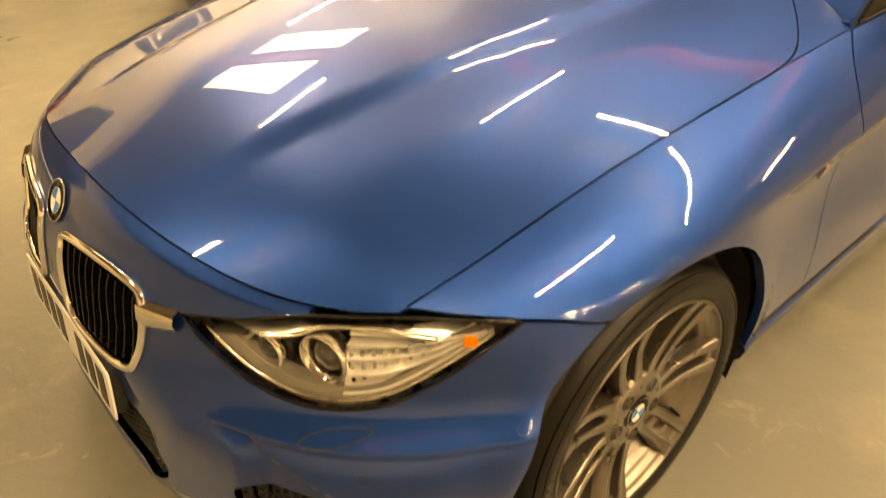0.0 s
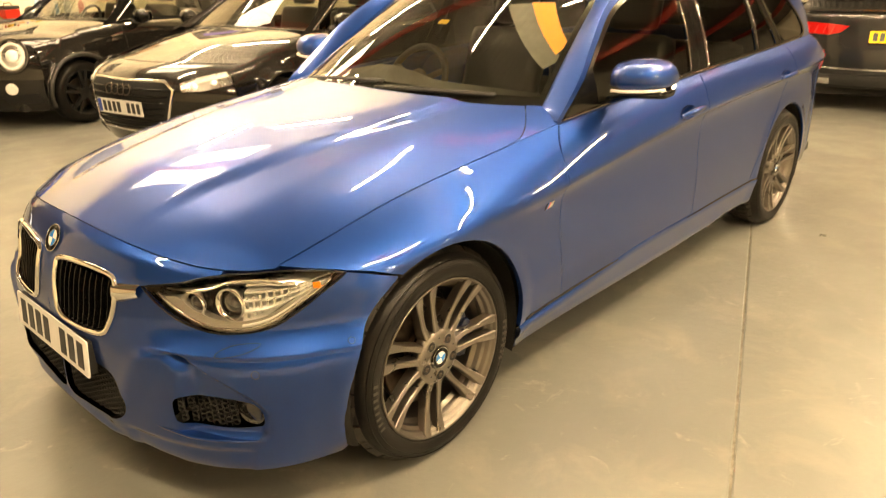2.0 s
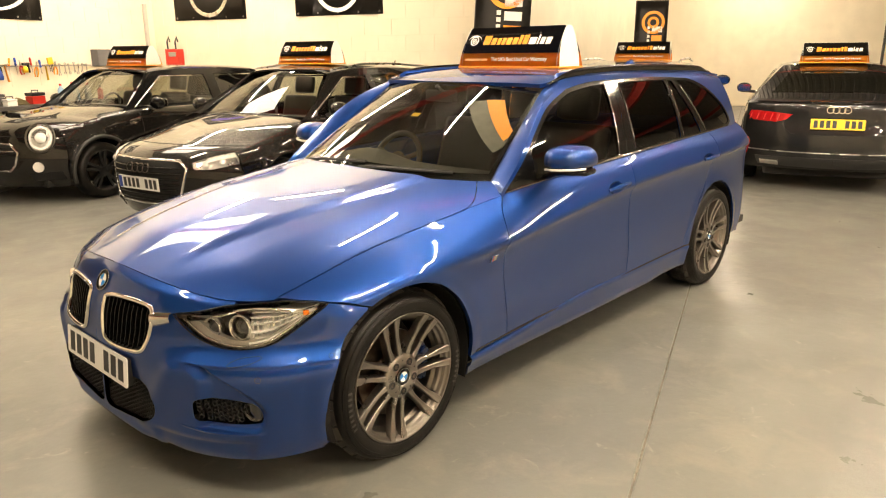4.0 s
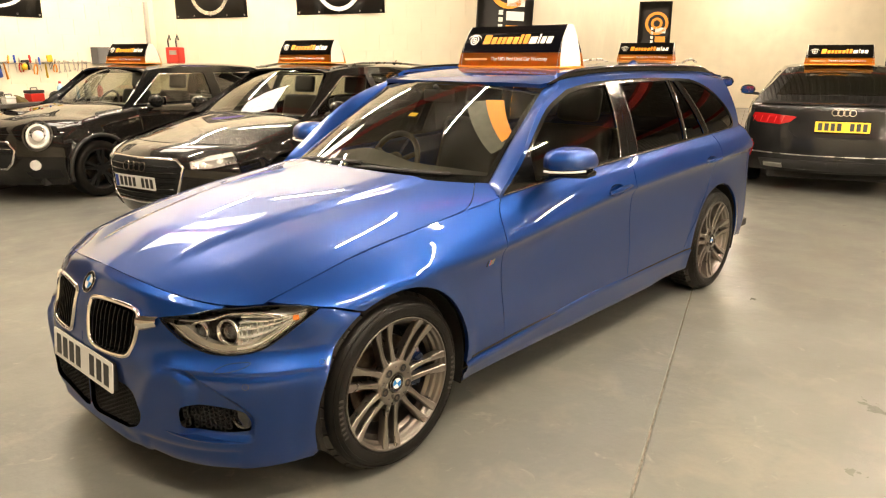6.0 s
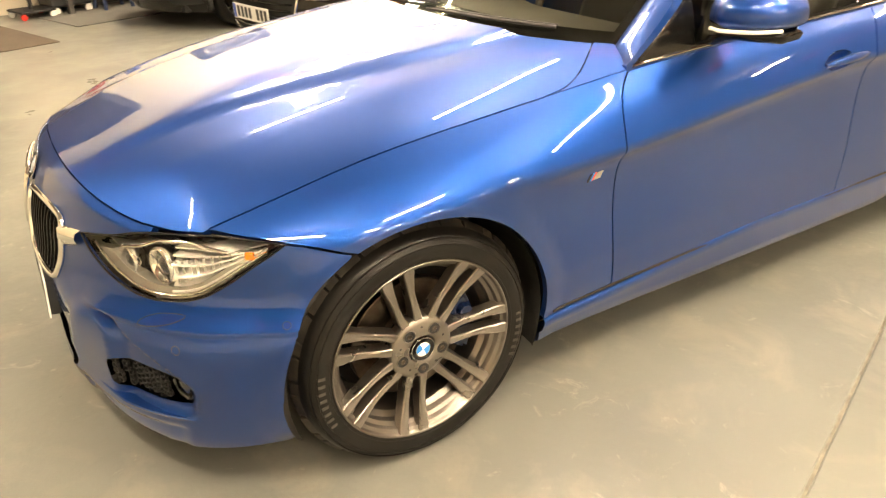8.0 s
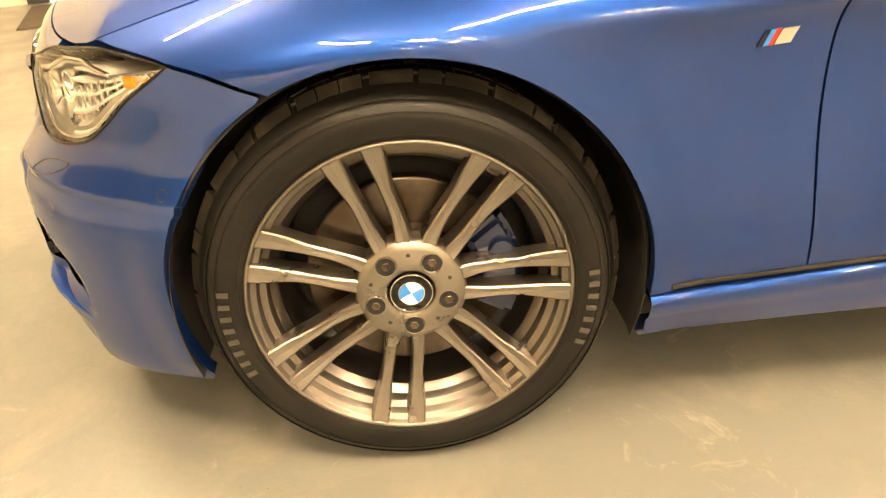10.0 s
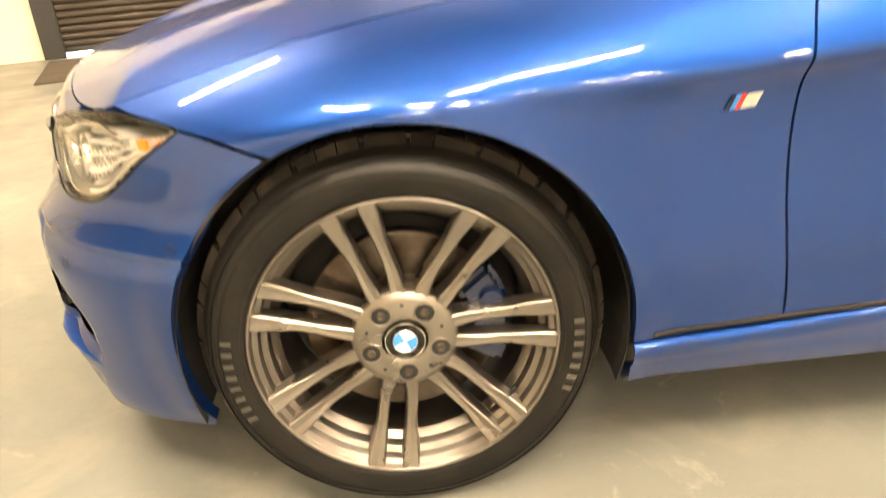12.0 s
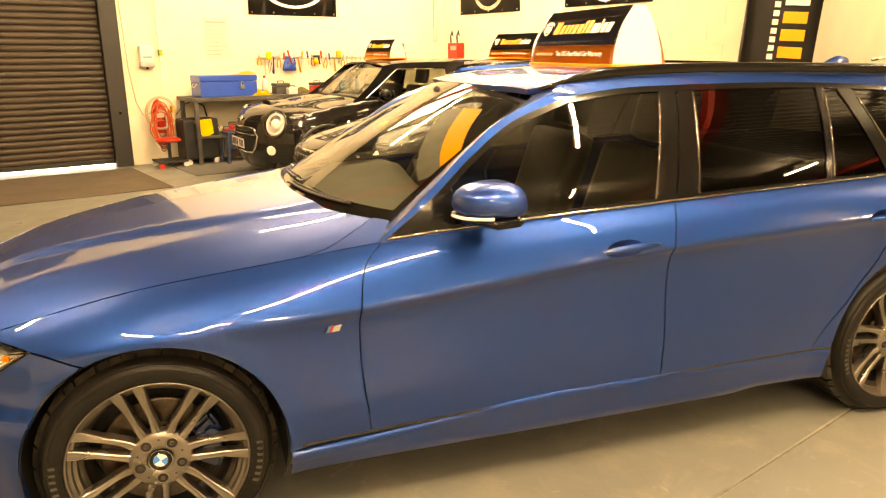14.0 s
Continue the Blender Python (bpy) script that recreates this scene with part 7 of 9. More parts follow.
# ---- dark grey hatchback with a hexagonal grille
def build_hatchback(place, turn):
    sp = dict(w=0.893, l=4.31, fa=0.86, ra=3.50, r=0.318, paint=M_GREY, rim=M_ALLOY, glass=M_SIDEGLASS, screen=M_WINDSCREEN, trim=M_CHROME,
              front=[(0.10, 0.17), (0.03, 0.30), (0.0, 0.48), (0.02, 0.64), (0.10, 0.725), (0.30, 0.80), (0.65, 0.885), (1.0, 0.945), (1.22, 0.975)],
              sweep=[0.34, 0.40, 0.42, 0.22, 0.12], wid=[0.90, 0.96, 0.93, 0.90, 0.85], drop=[0.0, 0.02, 0.05, 0.075, 0.06], bonnet_cut=0.43, bow=0.2,
              sh_x=[0.0, 0.45, 0.9, 1.3, 2.0, 3.0, 4.0, 4.3], sh_z=[0.66, 0.755, 0.86, 0.935, 0.955, 0.975, 0.99, 0.98], sh_w=[0.80, 0.87, 0.875, 0.88, 0.885, 0.885, 0.86, 0.82],
              corner=0.36, tail_corner=4.0, seams=[(1.36, 0.3, 0.93), (2.42, 0.3, 0.95), (3.2, 0.6, 0.96)],
              waist_x=[1.0, 1.4, 2.0, 3.0, 3.7, 4.2], waist_z=[0.93, 0.945, 0.96, 0.98, 1.0, 1.0], waist_w=[0.86, 0.89, 0.895, 0.89, 0.87, 0.84],
              roof_x=[1.7, 1.95, 2.4, 3.0, 3.6, 4.0], roof_z=[1.345, 1.395, 1.425, 1.42, 1.385, 1.34], roof_w=[0.60, 0.62, 0.63, 0.62, 0.60, 0.58],
              dlo=(1.16, 1.86, 3.85, 4.08), pillars=[(2.36, 0.02, 0.10), (3.20, -0.04, 0.06)], mirror=(1.52, 1.02),
              tail=[(3.86, 1.36), (4.02, 1.20), (4.16, 1.0), (4.22, 0.8), (4.30, 0.6), (4.31, 0.4), (4.24, 0.22)], tail_w=[0.60, 0.80, 0.92, 0.95, 0.90], tail_sweep=[0.10, 0.14, 0.25, 0.25])
    car, k = parked_car("hatchback_car", "dark grey metallic hatchback with a chrome framed grille", place, turn, sp)
    F, W = k["FRONT"], k["W"]
    # grille with chrome frame and bars
    gr = skin_poly(F, [(-0.001, 0.665), (-0.40, 0.665), (-0.47, 0.61), (-0.40, 0.36), (-0.33, 0.30), (-0.001, 0.30)])
    # black sheet on the nose; the opening's shade is in its colour
    panel("grille_shade", F, gr, M_SHADEBLACK, car, per=0.06, gap=0, flange=0.002, both=True, raise_by=0.003)
    full = stations(F, gr[:-1] + [gr[-1]], 0.008)
    bm = bmesh.new()
    tube(bm, full + [Vector((p.x, -p.y, p.z)) for p in full[::-1]], 0.013, 8, True)
    part("grille_frame", bm, M_CHROME, car, smooth=True)
    for i in range(7):
        z = 0.34 + 0.045 * i
        hw = 0.35 + 0.10 * (z - 0.32) / 0.30
        bm = bmesh.new()
        pts = stations(F, skin_poly(F, [(-y, z) for y in np.linspace(0, hw, 9)]), 0.012)
        tube(bm, [Vector((p.x, -p.y, p.z)) for p in pts[::-1]] + pts[1:], 0.0065, 6)
        part("grille_bar", bm, M_GLOSSBLACK, car, smooth=True)
    for i in range(4):
        uv = F.uv((0.0, -0.001, 0.60), (0.02, 1, 1))
        m = on_skin(F, uv, 0.02)
        part("badge_ring", ring_bm(m @ Matrix.Translation(((i - 1.5) * 0.068, 0, 0)), 0.043, 0.034, 0.01), M_CHROME, car, smooth=False)
    m = on_skin(F, F.uv((0, -0.001, 0.475), (0.02, 1, 1)), 0.03)
    number_plate(car, m, "XXXX XXX", M_PLATE_W)
    for sd in (1, -1):
        hl = new("headlamp")
        hl.parent = car
        o = skin_poly(F, [(-0.50, 0.655), (-0.80, 0.735), (-0.835, 0.70), (-0.80, 0.64), (-0.66, 0.605), (-0.53, 0.600)])
        panel("lamp_back", F, o, M_SATIN, hl, per=0.04, gap=0, flange=0.004, mirror=sd < 0, raise_by=0.003)
        panel("lamp_strip", F, skin_poly(F, [(-0.53, 0.648), (-0.79, 0.722), (-0.79, 0.700), (-0.545, 0.628)]), M_LAMPWHITE, hl, per=0.04, gap=0, flange=0.004, mirror=sd < 0, raise_by=0.008)
        for y, z in ((-0.60, 0.632), (-0.70, 0.655)):
            m = on_skin(F, F.uv((-0.3, y, z), (0.02, 1, 1)), 0.006)
            bm = bmesh.new()
            lathe(bm, [(0.0, 0.012), (0.02, 0.008), (0.027, 0.0)], 16, Matrix.Diagonal((1, sd, 1, 1)) @ m)
            part("lamp_eye", bm, M_LAMPWHITE, hl, smooth=True)
        panel("lamp_cover", F, o, M_LENS, hl, per=0.05, gap=0, flange=0, mirror=sd < 0, raise_by=0.016)
        # dark sheet painted as the shade inside an intake, no hollow behind
        panel("side_intake", F, skin_poly(F, [(-0.55, 0.44), (-0.80, 0.47), (-0.80, 0.32), (-0.58, 0.30)]), M_SHADEBLACK, car, per=0.06, gap=0, flange=0.002, mirror=sd < 0, raise_by=0.003)
        bm = bmesh.new()
        bl = stations(F, skin_poly(F, [(-0.40, 0.26), (-0.60, 0.265), (-0.80, 0.30), (-0.84, 0.36)]), 0.008)
        tube(bm, [Vector((p.x, p.y * sd, p.z)) for p in bl], 0.012, 6)
        part("lip_trim", bm, M_CHROME, car, smooth=True)
        # roof rails
        bm = bmesh.new()
        tube(bm, [(x, -sd * W * 0.60, float(np.interp(x, [1.9, 2.4, 3.0, 3.8], [1.375, 1.425, 1.425, 1.375]))) for x in np.linspace(1.95, 3.8, 20)], 0.012, 8)
        part("roof_rail", bm, M_SATIN, car, smooth=True)
    bm = bmesh.new()
    cyl(bm, (3.75, 0, 1.36), (3.83, 0, 1.45), 0.02, 0.004)
    part("aerial_fin", bm, M_GLOSSBLACK, car)
    return car


# ---- dark small car with round lamps
def build_small_car(place, turn):
    sp = dict(w=0.865, l=3.85, fa=0.78, ra=3.275, r=0.308, paint=M_GREY, rim=M_BLACKALLOY, glass=M_SIDEGLASS, screen=M_WINDSCREEN, trim=M_CHROME, frame=M_GLOSSBLACK, roof_paint=M_GREY, cladding=True,
              front=[(0.12, 0.17), (0.04, 0.28), (0.0, 0.46), (0.02, 0.64), (0.07, 0.77), (0.20, 0.855), (0.55, 0.92), (0.95, 0.965), (1.20, 0.985)],
              sweep=[0.36, 0.42, 0.46, 0.26, 0.14], wid=[0.88, 0.94, 0.93, 0.90, 0.86], drop=[0.0, 0.02, 0.06, 0.10, 0.06], bonnet_cut=0.32, bow=0.0,
              sh_x=[0.0, 0.45, 0.85, 1.25, 2.0, 3.0, 3.85], sh_z=[0.74, 0.80, 0.88, 0.935, 0.95, 0.96, 0.96], sh_w=[0.78, 0.86, 0.88, 0.89, 0.90, 0.89, 0.84],
              corner=0.38, tail_corner=3.6, seams=[(1.32, 0.28, 0.93), (2.62, 0.3, 0.94)],
              waist_x=[1.0, 1.4, 2.0, 3.0, 3.8], waist_z=[0.935, 0.945, 0.955, 0.965, 0.97], waist_w=[0.87, 0.90, 0.905, 0.90, 0.86],
              roof_x=[1.5, 1.75, 2.2, 2.8, 3.4, 3.7], roof_z=[1.335, 1.385, 1.41, 1.41, 1.39, 1.36], roof_w=[0.66, 0.68, 0.69, 0.69, 0.67, 0.65],
              dlo=(1.16, 1.66, 3.52, 3.66), pillars=[(2.50, 0.0, 0.09), (2.54, 0.0, 0.12)], mirror=(1.50, 1.0), mirror_paint=M_GLOSSBLACK,
              tail=[(3.52, 1.37), (3.66, 1.22), (3.76, 1.0), (3.80, 0.8), (3.85, 0.6), (3.84, 0.4), (3.76, 0.22)], tail_w=[0.66, 0.82, 0.92, 0.95, 0.90], tail_sweep=[0.10, 0.14, 0.25, 0.25])
    car, k = parked_car("small_car", "dark grey small car with round headlamps and black wheels", place, turn, sp)
    F, W = k["FRONT"], k["W"]
    gr = skin_poly(F, [(-0.001, 0.64), (-0.36, 0.635), (-0.44, 0.55), (-0.40, 0.42), (-0.33, 0.36), (-0.001, 0.36)])
    # sheet laid on the nose, coloured as the shade behind the bars
    panel("grille_shade", F, gr, M_SHADEBLACK, car, per=0.06, gap=0, flange=0.002, both=True, raise_by=0.003)
    full = stations(F, gr, 0.006)
    bm = bmesh.new()
    tube(bm, full + [Vector((p.x, -p.y, p.z)) for p in full[::-1]], 0.014, 8, True)
    part("grille_frame", bm, M_CHROME, car, smooth=True)
    for z, hw in ((0.60, 0.37), (0.565, 0.40), (0.53, 0.41)):
        pts = stations(F, skin_poly(F, [(-y, z) for y in np.linspace(0, hw, 9)]), 0.01)
        bm = bmesh.new()
        tube(bm, [Vector((p.x, -p.y, p.z)) for p in pts[::-1]] + pts[1:], 0.008, 6)
        part("grille_bar", bm, M_GLOSSBLACK if z != 0.565 else M_CHROME, car, smooth=True)
    m = on_skin(F, F.uv((0, -0.001, 0.46), (0.02, 1, 1)), 0.025)
    number_plate(car, m, "XXXX XXX", M_PLATE_W)
    m = on_skin(F, F.uv((0, -0.001, 0.735), (0.02, 1, 1)), 0.006)
    bm = bmesh.new()
    lathe(bm, [(0.0, 0.006), (0.028, 0.004), (0.03, 0.0)], 20, m)
    prism(bm, [(-0.085, -0.008), (0.085, -0.008), (0.085, 0.008), (-0.085, 0.008)], 0, 0.004, m)
    part("badge", bm, M_CHROME, car, smooth=False)
    # bonnet scoop
    bm = bmesh.new()
    sx = 0.36
    rows = []
    for i in range(7):
        f = i / 6
        rows.append([bm.verts.new((sx + 0.16 * f, y, float(np.interp(sx + 0.16 * f, [0.3, 0.6], [0.885, 0.928])) + h * (1 - f) ** 0.8)) for y, h in ((-0.15, 0.0), (-0.12, 0.03), (0, 0.038), (0.12, 0.03), (0.15, 0.0))])
    for a, b in zip(rows, rows[1:]):
        for n in range(4):
            bm.faces.new((a[n], a[n + 1], b[n + 1], b[n]))
    part("bonnet_scoop", bm, M_GREY, car, smooth=True)
    bm = bmesh.new()
    box(bm, (sx + 0.004, -0.12, 0.888), (sx + 0.02, 0.12, 0.915), 0.004)
    # black block coloured as the shade inside the scoop
    part("scoop_mouth", bm, M_SHADEBLACK, car)
    for sd in (1, -1):
        fl = Matrix.Diagonal((1, sd, 1, 1))
        m = fl @ on_skin(F, F.uv((-0.3, -0.610, 0.700), (0.02, 1, 1)), -0.012) @ Matrix.Diagonal((1.16, 1.16, 1, 1))
        hl = new("headlamp")
        hl.parent = car
        bm = bmesh.new()
        lathe(bm, [(0.0, 0.008), (0.10, 0.010), (0.112, 0.004), (0.112, -0.02)], 32, m @ Matrix.Diagonal((0.92, 1.12, 1, 1)))
        part("lamp_back", bm, M_SATIN, hl, smooth=True)
        part("lamp_ring", ring_bm(m, 0.128, 0.112, 0.022, 36, 1.12), M_CHROME, hl)
        part("lamp_halo", ring_bm(m @ Matrix.Translation((0, 0, 0.012)), 0.098, 0.080, 0.006, 36, 1.12), M_LAMPWHITE, hl)
        bm = bmesh.new()
        lathe(bm, [(0.0, 0.04), (0.03, 0.034), (0.048, 0.02), (0.052, 0.0)], 24, m)
        part("lamp_eye", bm, M_LAMPWHITE, hl, smooth=True)
        bm = bmesh.new()
        lathe(bm, [(0.0, 0.056), (0.05, 0.05), (0.09, 0.036), (0.112, 0.016)], 32, m @ Matrix.Diagonal((0.95, 1.1, 1, 1)))
        part("lamp_cover", bm, M_LENS, hl, smooth=True)
        m = fl @ on_skin(F, F.uv((-0.3, -0.60, 0.40), (0.02, 1, 1)), 0.0)
        bm = bmesh.new()
        lathe(bm, [(0.0, 0.02), (0.035, 0.016), (0.042, 0.02), (0.052, 0.018), (0.056, 0.0)], 24, m)
        part("fog_lamp", bm, M_LAMPWHITE, car, smooth=True)
        # intake drawn as a flat sheet, its shade put into the colour
        panel("side_intake", F, skin_poly(F, [(-0.50, 0.33), (-0.76, 0.35), (-0.76, 0.26), (-0.52, 0.25)]), M_SHADEBLACK, car, per=0.06, gap=0, flange=0.002, mirror=sd < 0, raise_by=0.003)
        # side repeater plate behind the arch
        Fk = k["FLANK"]
        o = [np.array(q) for q in ((1.16, 0.76), (1.30, 0.80), (1.31, 0.85), (1.17, 0.82))]
        panel("side_scuttle", Fk, o, M_CHROME, car, per=0.05, gap=0, flange=0.006, mirror=sd < 0, raise_by=0.006)
    return car


# ---- graphite saloon seen from behind
def build_saloon(place, turn):
    sp = dict(w=0.945, l=4.97, fa=0.94, ra=3.855, r=0.335, paint=M_GRAPHITE, rim=M_ALLOY, glass=M_PRIVACY, screen=M_WINDSCREEN, trim=M_CHROME,
              front=[(0.10, 0.17), (0.02, 0.34), (0.0, 0.5), (0.04, 0.66), (0.15, 0.74), (0.5, 0.83), (1.0, 0.90), (1.45, 0.95)],
              sweep=[0.36, 0.42, 0.42, 0.22, 0.12], wid=[0.90, 0.96, 0.93, 0.90, 0.85], drop=[0.0, 0.02, 0.05, 0.07, 0.06], bonnet_cut=0.4,
              sh_x=[0.0, 0.5, 1.0, 1.5, 2.5, 3.5, 4.3, 4.97], sh_z=[0.66, 0.76, 0.86, 0.92, 0.95, 0.975, 0.985, 0.95], sh_w=[0.78, 0.86, 0.875, 0.88, 0.88, 0.87, 0.84, 0.76],
              corner=0.38, tail_corner=4.62, seams=[(1.6, 0.3, 0.92), (2.7, 0.3, 0.95), (3.6, 0.6, 0.97)],
              waist_x=[1.2, 1.6, 2.5, 3.5, 4.2, 4.7], waist_z=[0.92, 0.935, 0.955, 0.985, 1.0, 0.99], waist_w=[0.86, 0.885, 0.885, 0.86, 0.80, 0.72],
              roof_x=[1.9, 2.2, 2.7, 3.2, 3.7, 4.2], roof_z=[1.34, 1.39, 1.42, 1.415, 1.36, 1.25], roof_w=[0.58, 0.60, 0.60, 0.59, 0.57, 0.55],
              dlo=(1.36, 2.10, 3.65, 4.35), pillars=[(2.75, 0.02, 0.10), (3.60, -0.08, 0.06)], mirror=(1.80, 1.02),
              tail=[(3.55, 1.385), (3.95, 1.29), (4.35, 1.14), (4.62, 1.035), (4.80, 0.995), (4.895, 0.985), (4.915, 0.93), (4.93, 0.78), (4.955, 0.66), (4.97, 0.52), (4.95, 0.36), (4.88, 0.26)],
              tail_w=[0.58, 0.72, 0.90, 0.965, 0.92], tail_sweep=[0.05, 0.10, 0.30, 0.34], rear_glass=(0.015, 0.46, 0.80))
    car, k = parked_car("saloon_car", "graphite grey metallic saloon with red tail lamps", place, turn, sp)
    Tk, W, T = k["TAIL"], k["W"], k["T"]
    back = lambda pts: [Tk.uv((5.2, y, z), (0.02, 1, 1)) for y, z in pts]
    for sd in (1, -1):
        tl = new("tail_lamp")
        tl.parent = car
        o = back([(-0.44, 0.860), (-0.66, 0.880), (-0.86, 0.885), (-0.88, 0.835), (-0.83, 0.780), (-0.60, 0.770), (-0.50, 0.800)])
        panel("lamp_body", Tk, o, M_REDLENS, tl, per=0.04, gap=0, flange=0.008, mirror=sd < 0, raise_by=0.008, label="red tail lamp lens")
        for i in range(5):
            f = i / 4
            p0, p1 = (-0.56 - 0.07 * i, 0.860 - 0.002 * i), (-0.58 - 0.07 * i, 0.790)
            bm = bmesh.new()
            st = stations(Tk, back([p0, p1]), 0.018)
            tube(bm, [Vector((p.x, p.y * sd, p.z)) for p in st], 0.006, 6)
            part("lamp_bar", bm, M_REDGLOW, tl)
        bm = bmesh.new()
        box(bm, (-0.11, -0.03, 0.0), (0.11, 0.03, 0.05), 0.012, Matrix.Diagonal((1, sd, 1, 1)) @ on_skin(Tk, back([(-0.62, 0.335)])[0], -0.02))
        part("exhaust_tip", bm, M_CHROME, car)
    # boot lid seam, dark spoiler edge, lower diffuser, chrome line, plate and rings
    beading("spoiler_edge", Tk, back([(-y, 0.985) for y in np.linspace(0.80, 0.0, 20)]), 0.012, M_GLOSSBLACK, car, 0.004)
    beading("spoiler_edge", Tk, back([(-y, 0.985) for y in np.linspace(0.80, 0.0, 20)]), 0.012, M_GLOSSBLACK, car, 0.004, True)
    for mir in (False, True):
        # dark bead on the skin paints the boot lid's shaded shut line
        beading("boot_gap", Tk, back([(-0.49, 0.86), (-0.52, 0.80), (-0.50, 0.70), (-0.44, 0.655), (-0.2, 0.645), (-0.001, 0.645)]), 0.003, M_SHADEBLACK, car, 0.001, mir)
        beading("bumper_trim", Tk, back([(-y, 0.455) for y in np.linspace(0.86, 0.0, 16)]), 0.006, M_SATIN, car, 0.002, mir)
    panel("diffuser", Tk, back([(-0.001, 0.40), (-0.55, 0.395), (-0.78, 0.385), (-0.74, 0.29), (-0.001, 0.285)]), M_PLASTIC, car, per=0.06, gap=0, flange=0.006, both=True, raise_by=0.006)
    m = on_skin(Tk, back([(-0.001, 0.765)])[0], 0.016)
    number_plate(car, m, "XXXX XXX", M_PLATE_Y, euro=False)
    for i in range(4):
        m = on_skin(Tk, back([(-0.001, 0.915)])[0], 0.006)
        part("badge_ring", ring_bm(m @ Matrix.Translation(((i - 1.5) * 0.055, 0, 0)), 0.036, 0.029, 0.008), M_CHROME, car)
    bm = bmesh.new()
    box(bm, (-0.26, -0.07, -0.02), (0.26, 0.07, 0.006), 0.01, on_skin(Tk, back([(-0.001, 0.765)])[0], 0.004))
    part("plate_recess", bm, M_GLOSSBLACK, car)
    return car


# ---- tall dark car in the far bay
def build_tall_car(place, turn):
    sp = dict(w=0.95, l=4.37, fa=0.85, ra=3.51, r=0.36, paint=M_BLACKPAINT, rim=M_ALLOY, glass=M_SIDEGLASS, screen=M_WINDSCREEN, trim=M_SATIN,
              front=[(0.10, 0.22), (0.02, 0.40), (0.0, 0.6), (0.03, 0.80), (0.12, 0.92), (0.5, 1.0), (0.95, 1.06), (1.25, 1.09)],
              sweep=[0.30, 0.34, 0.34, 0.2, 0.12], wid=[0.90, 0.96, 0.94, 0.90, 0.85], drop=[0.0, 0.02, 0.05, 0.07, 0.06], bonnet_cut=0.42,
              sh_x=[0.0, 0.5, 1.0, 1.4, 2.5, 3.5, 4.37], sh_z=[0.85, 0.93, 1.0, 1.05, 1.08, 1.12, 1.14], sh_w=[0.80, 0.87, 0.88, 0.88, 0.885, 0.87, 0.82],
              corner=0.34, tail_corner=4.05, seams=[(1.4, 0.4, 1.05), (2.5, 0.4, 1.07)],
              waist_x=[1.0, 1.4, 2.5, 3.5, 4.3], waist_z=[1.05, 1.065, 1.09, 1.13, 1.15], waist_w=[0.86, 0.885, 0.885, 0.87, 0.83],
              roof_x=[1.65, 1.9, 2.4, 3.2, 4.0], roof_z=[1.52, 1.565, 1.60, 1.595, 1.55], roof_w=[0.63, 0.65, 0.66, 0.65, 0.62],
              dlo=(1.15, 1.80, 3.95, 4.12), pillars=[(2.40, 0.02, 0.10), (3.25, -0.04, 0.07)], mirror=(1.5, 1.15), mirror_paint=M_GLOSSBLACK,
              tail=[(3.95, 1.55), (4.12, 1.40), (4.24, 1.15), (4.32, 0.9), (4.37, 0.65), (4.35, 0.45), (4.28, 0.3)], tail_w=[0.62, 0.80, 0.92, 0.95, 0.90], tail_sweep=[0.08, 0.12, 0.22, 0.22])
    low = 0.896
    for key in ("sh_z", "waist_z", "roof_z"):
        sp[key] = [z * low for z in sp[key]]
    for key in ("front", "tail"):
        sp[key] = [(x, z * low) for x, z in sp[key]]
    sp["r"] = 0.33
    car, k = parked_car("suv_car", "black compact four-wheel drive car with satin window trim", place, turn, sp)
    for sd in (1, -1):
        bm = bmesh.new()
        tube(bm, [(x, -sd * 0.60, float(np.interp(x, [1.9, 2.4, 3.2, 3.9], [1.575, 1.625, 1.62, 1.58])) * low) for x in np.linspace(1.95, 3.85, 16)], 0.014, 8)
        part("roof_rail", bm, M_SATIN, car, smooth=True)
    return car


M_REDGLOW = mat("bright_red_lens", (0.7, 0.03, 0.03), 0.2, coat=0.6)


def put_car(builder, nose, heading, sign_at=None, sign_turn=0.0, roof=1.43):
    """nose: the middle of the nose on the floor; heading: degrees by which the nose is turned from -x."""
    c = builder((nose[0], nose[1], 0.0), heading)
    if sign_at:
        p = Matrix.Rotation(radians(heading), 4, "Z") @ Vector((sign_at, 0, 0))
        roof_sign((nose[0] + p.x, nose[1] + p.y, roof), heading - 90 + sign_turn)
    return c


put_car(build_hatchback, (0.99, 3.31), 11.0, 2.25, 0, 1.424)
put_car(build_small_car, (0.59, 6.02), 13.0, 1.98, 0, 1.408)
# this one drives away from the view: its tail is at the given place
TAIL_AT, TAIL_TURN = Vector((6.77, -0.62, 0)), 180 + 19.0
saloon_nose = TAIL_AT + Vector((math.cos(radians(19.0)), math.sin(radians(19.0)), 0)) * 4.97
build_saloon((saloon_nose.x, saloon_nose.y, 0.0), TAIL_TURN)
saloon_sign = TAIL_AT + Vector((math.cos(radians(19.0)), math.sin(radians(19.0)), 0)) * 1.45
roof_sign((saloon_sign.x, saloon_sign.y, 1.392), -90 + 19)
tn = Vector((7.5, 2.05, 0)) + HE * 2.4
build_tall_car((tn.x, tn.y, 0.0), 180 + HALL)
roof_sign((7.5, 2.05, 1.432), -90 + HALL)

# ---------------------------------------------------------------- workshop wall: shutter, bench, tools, banners
WALL_TURN = Matrix.Rotation(radians(HALL), 4, "Z")


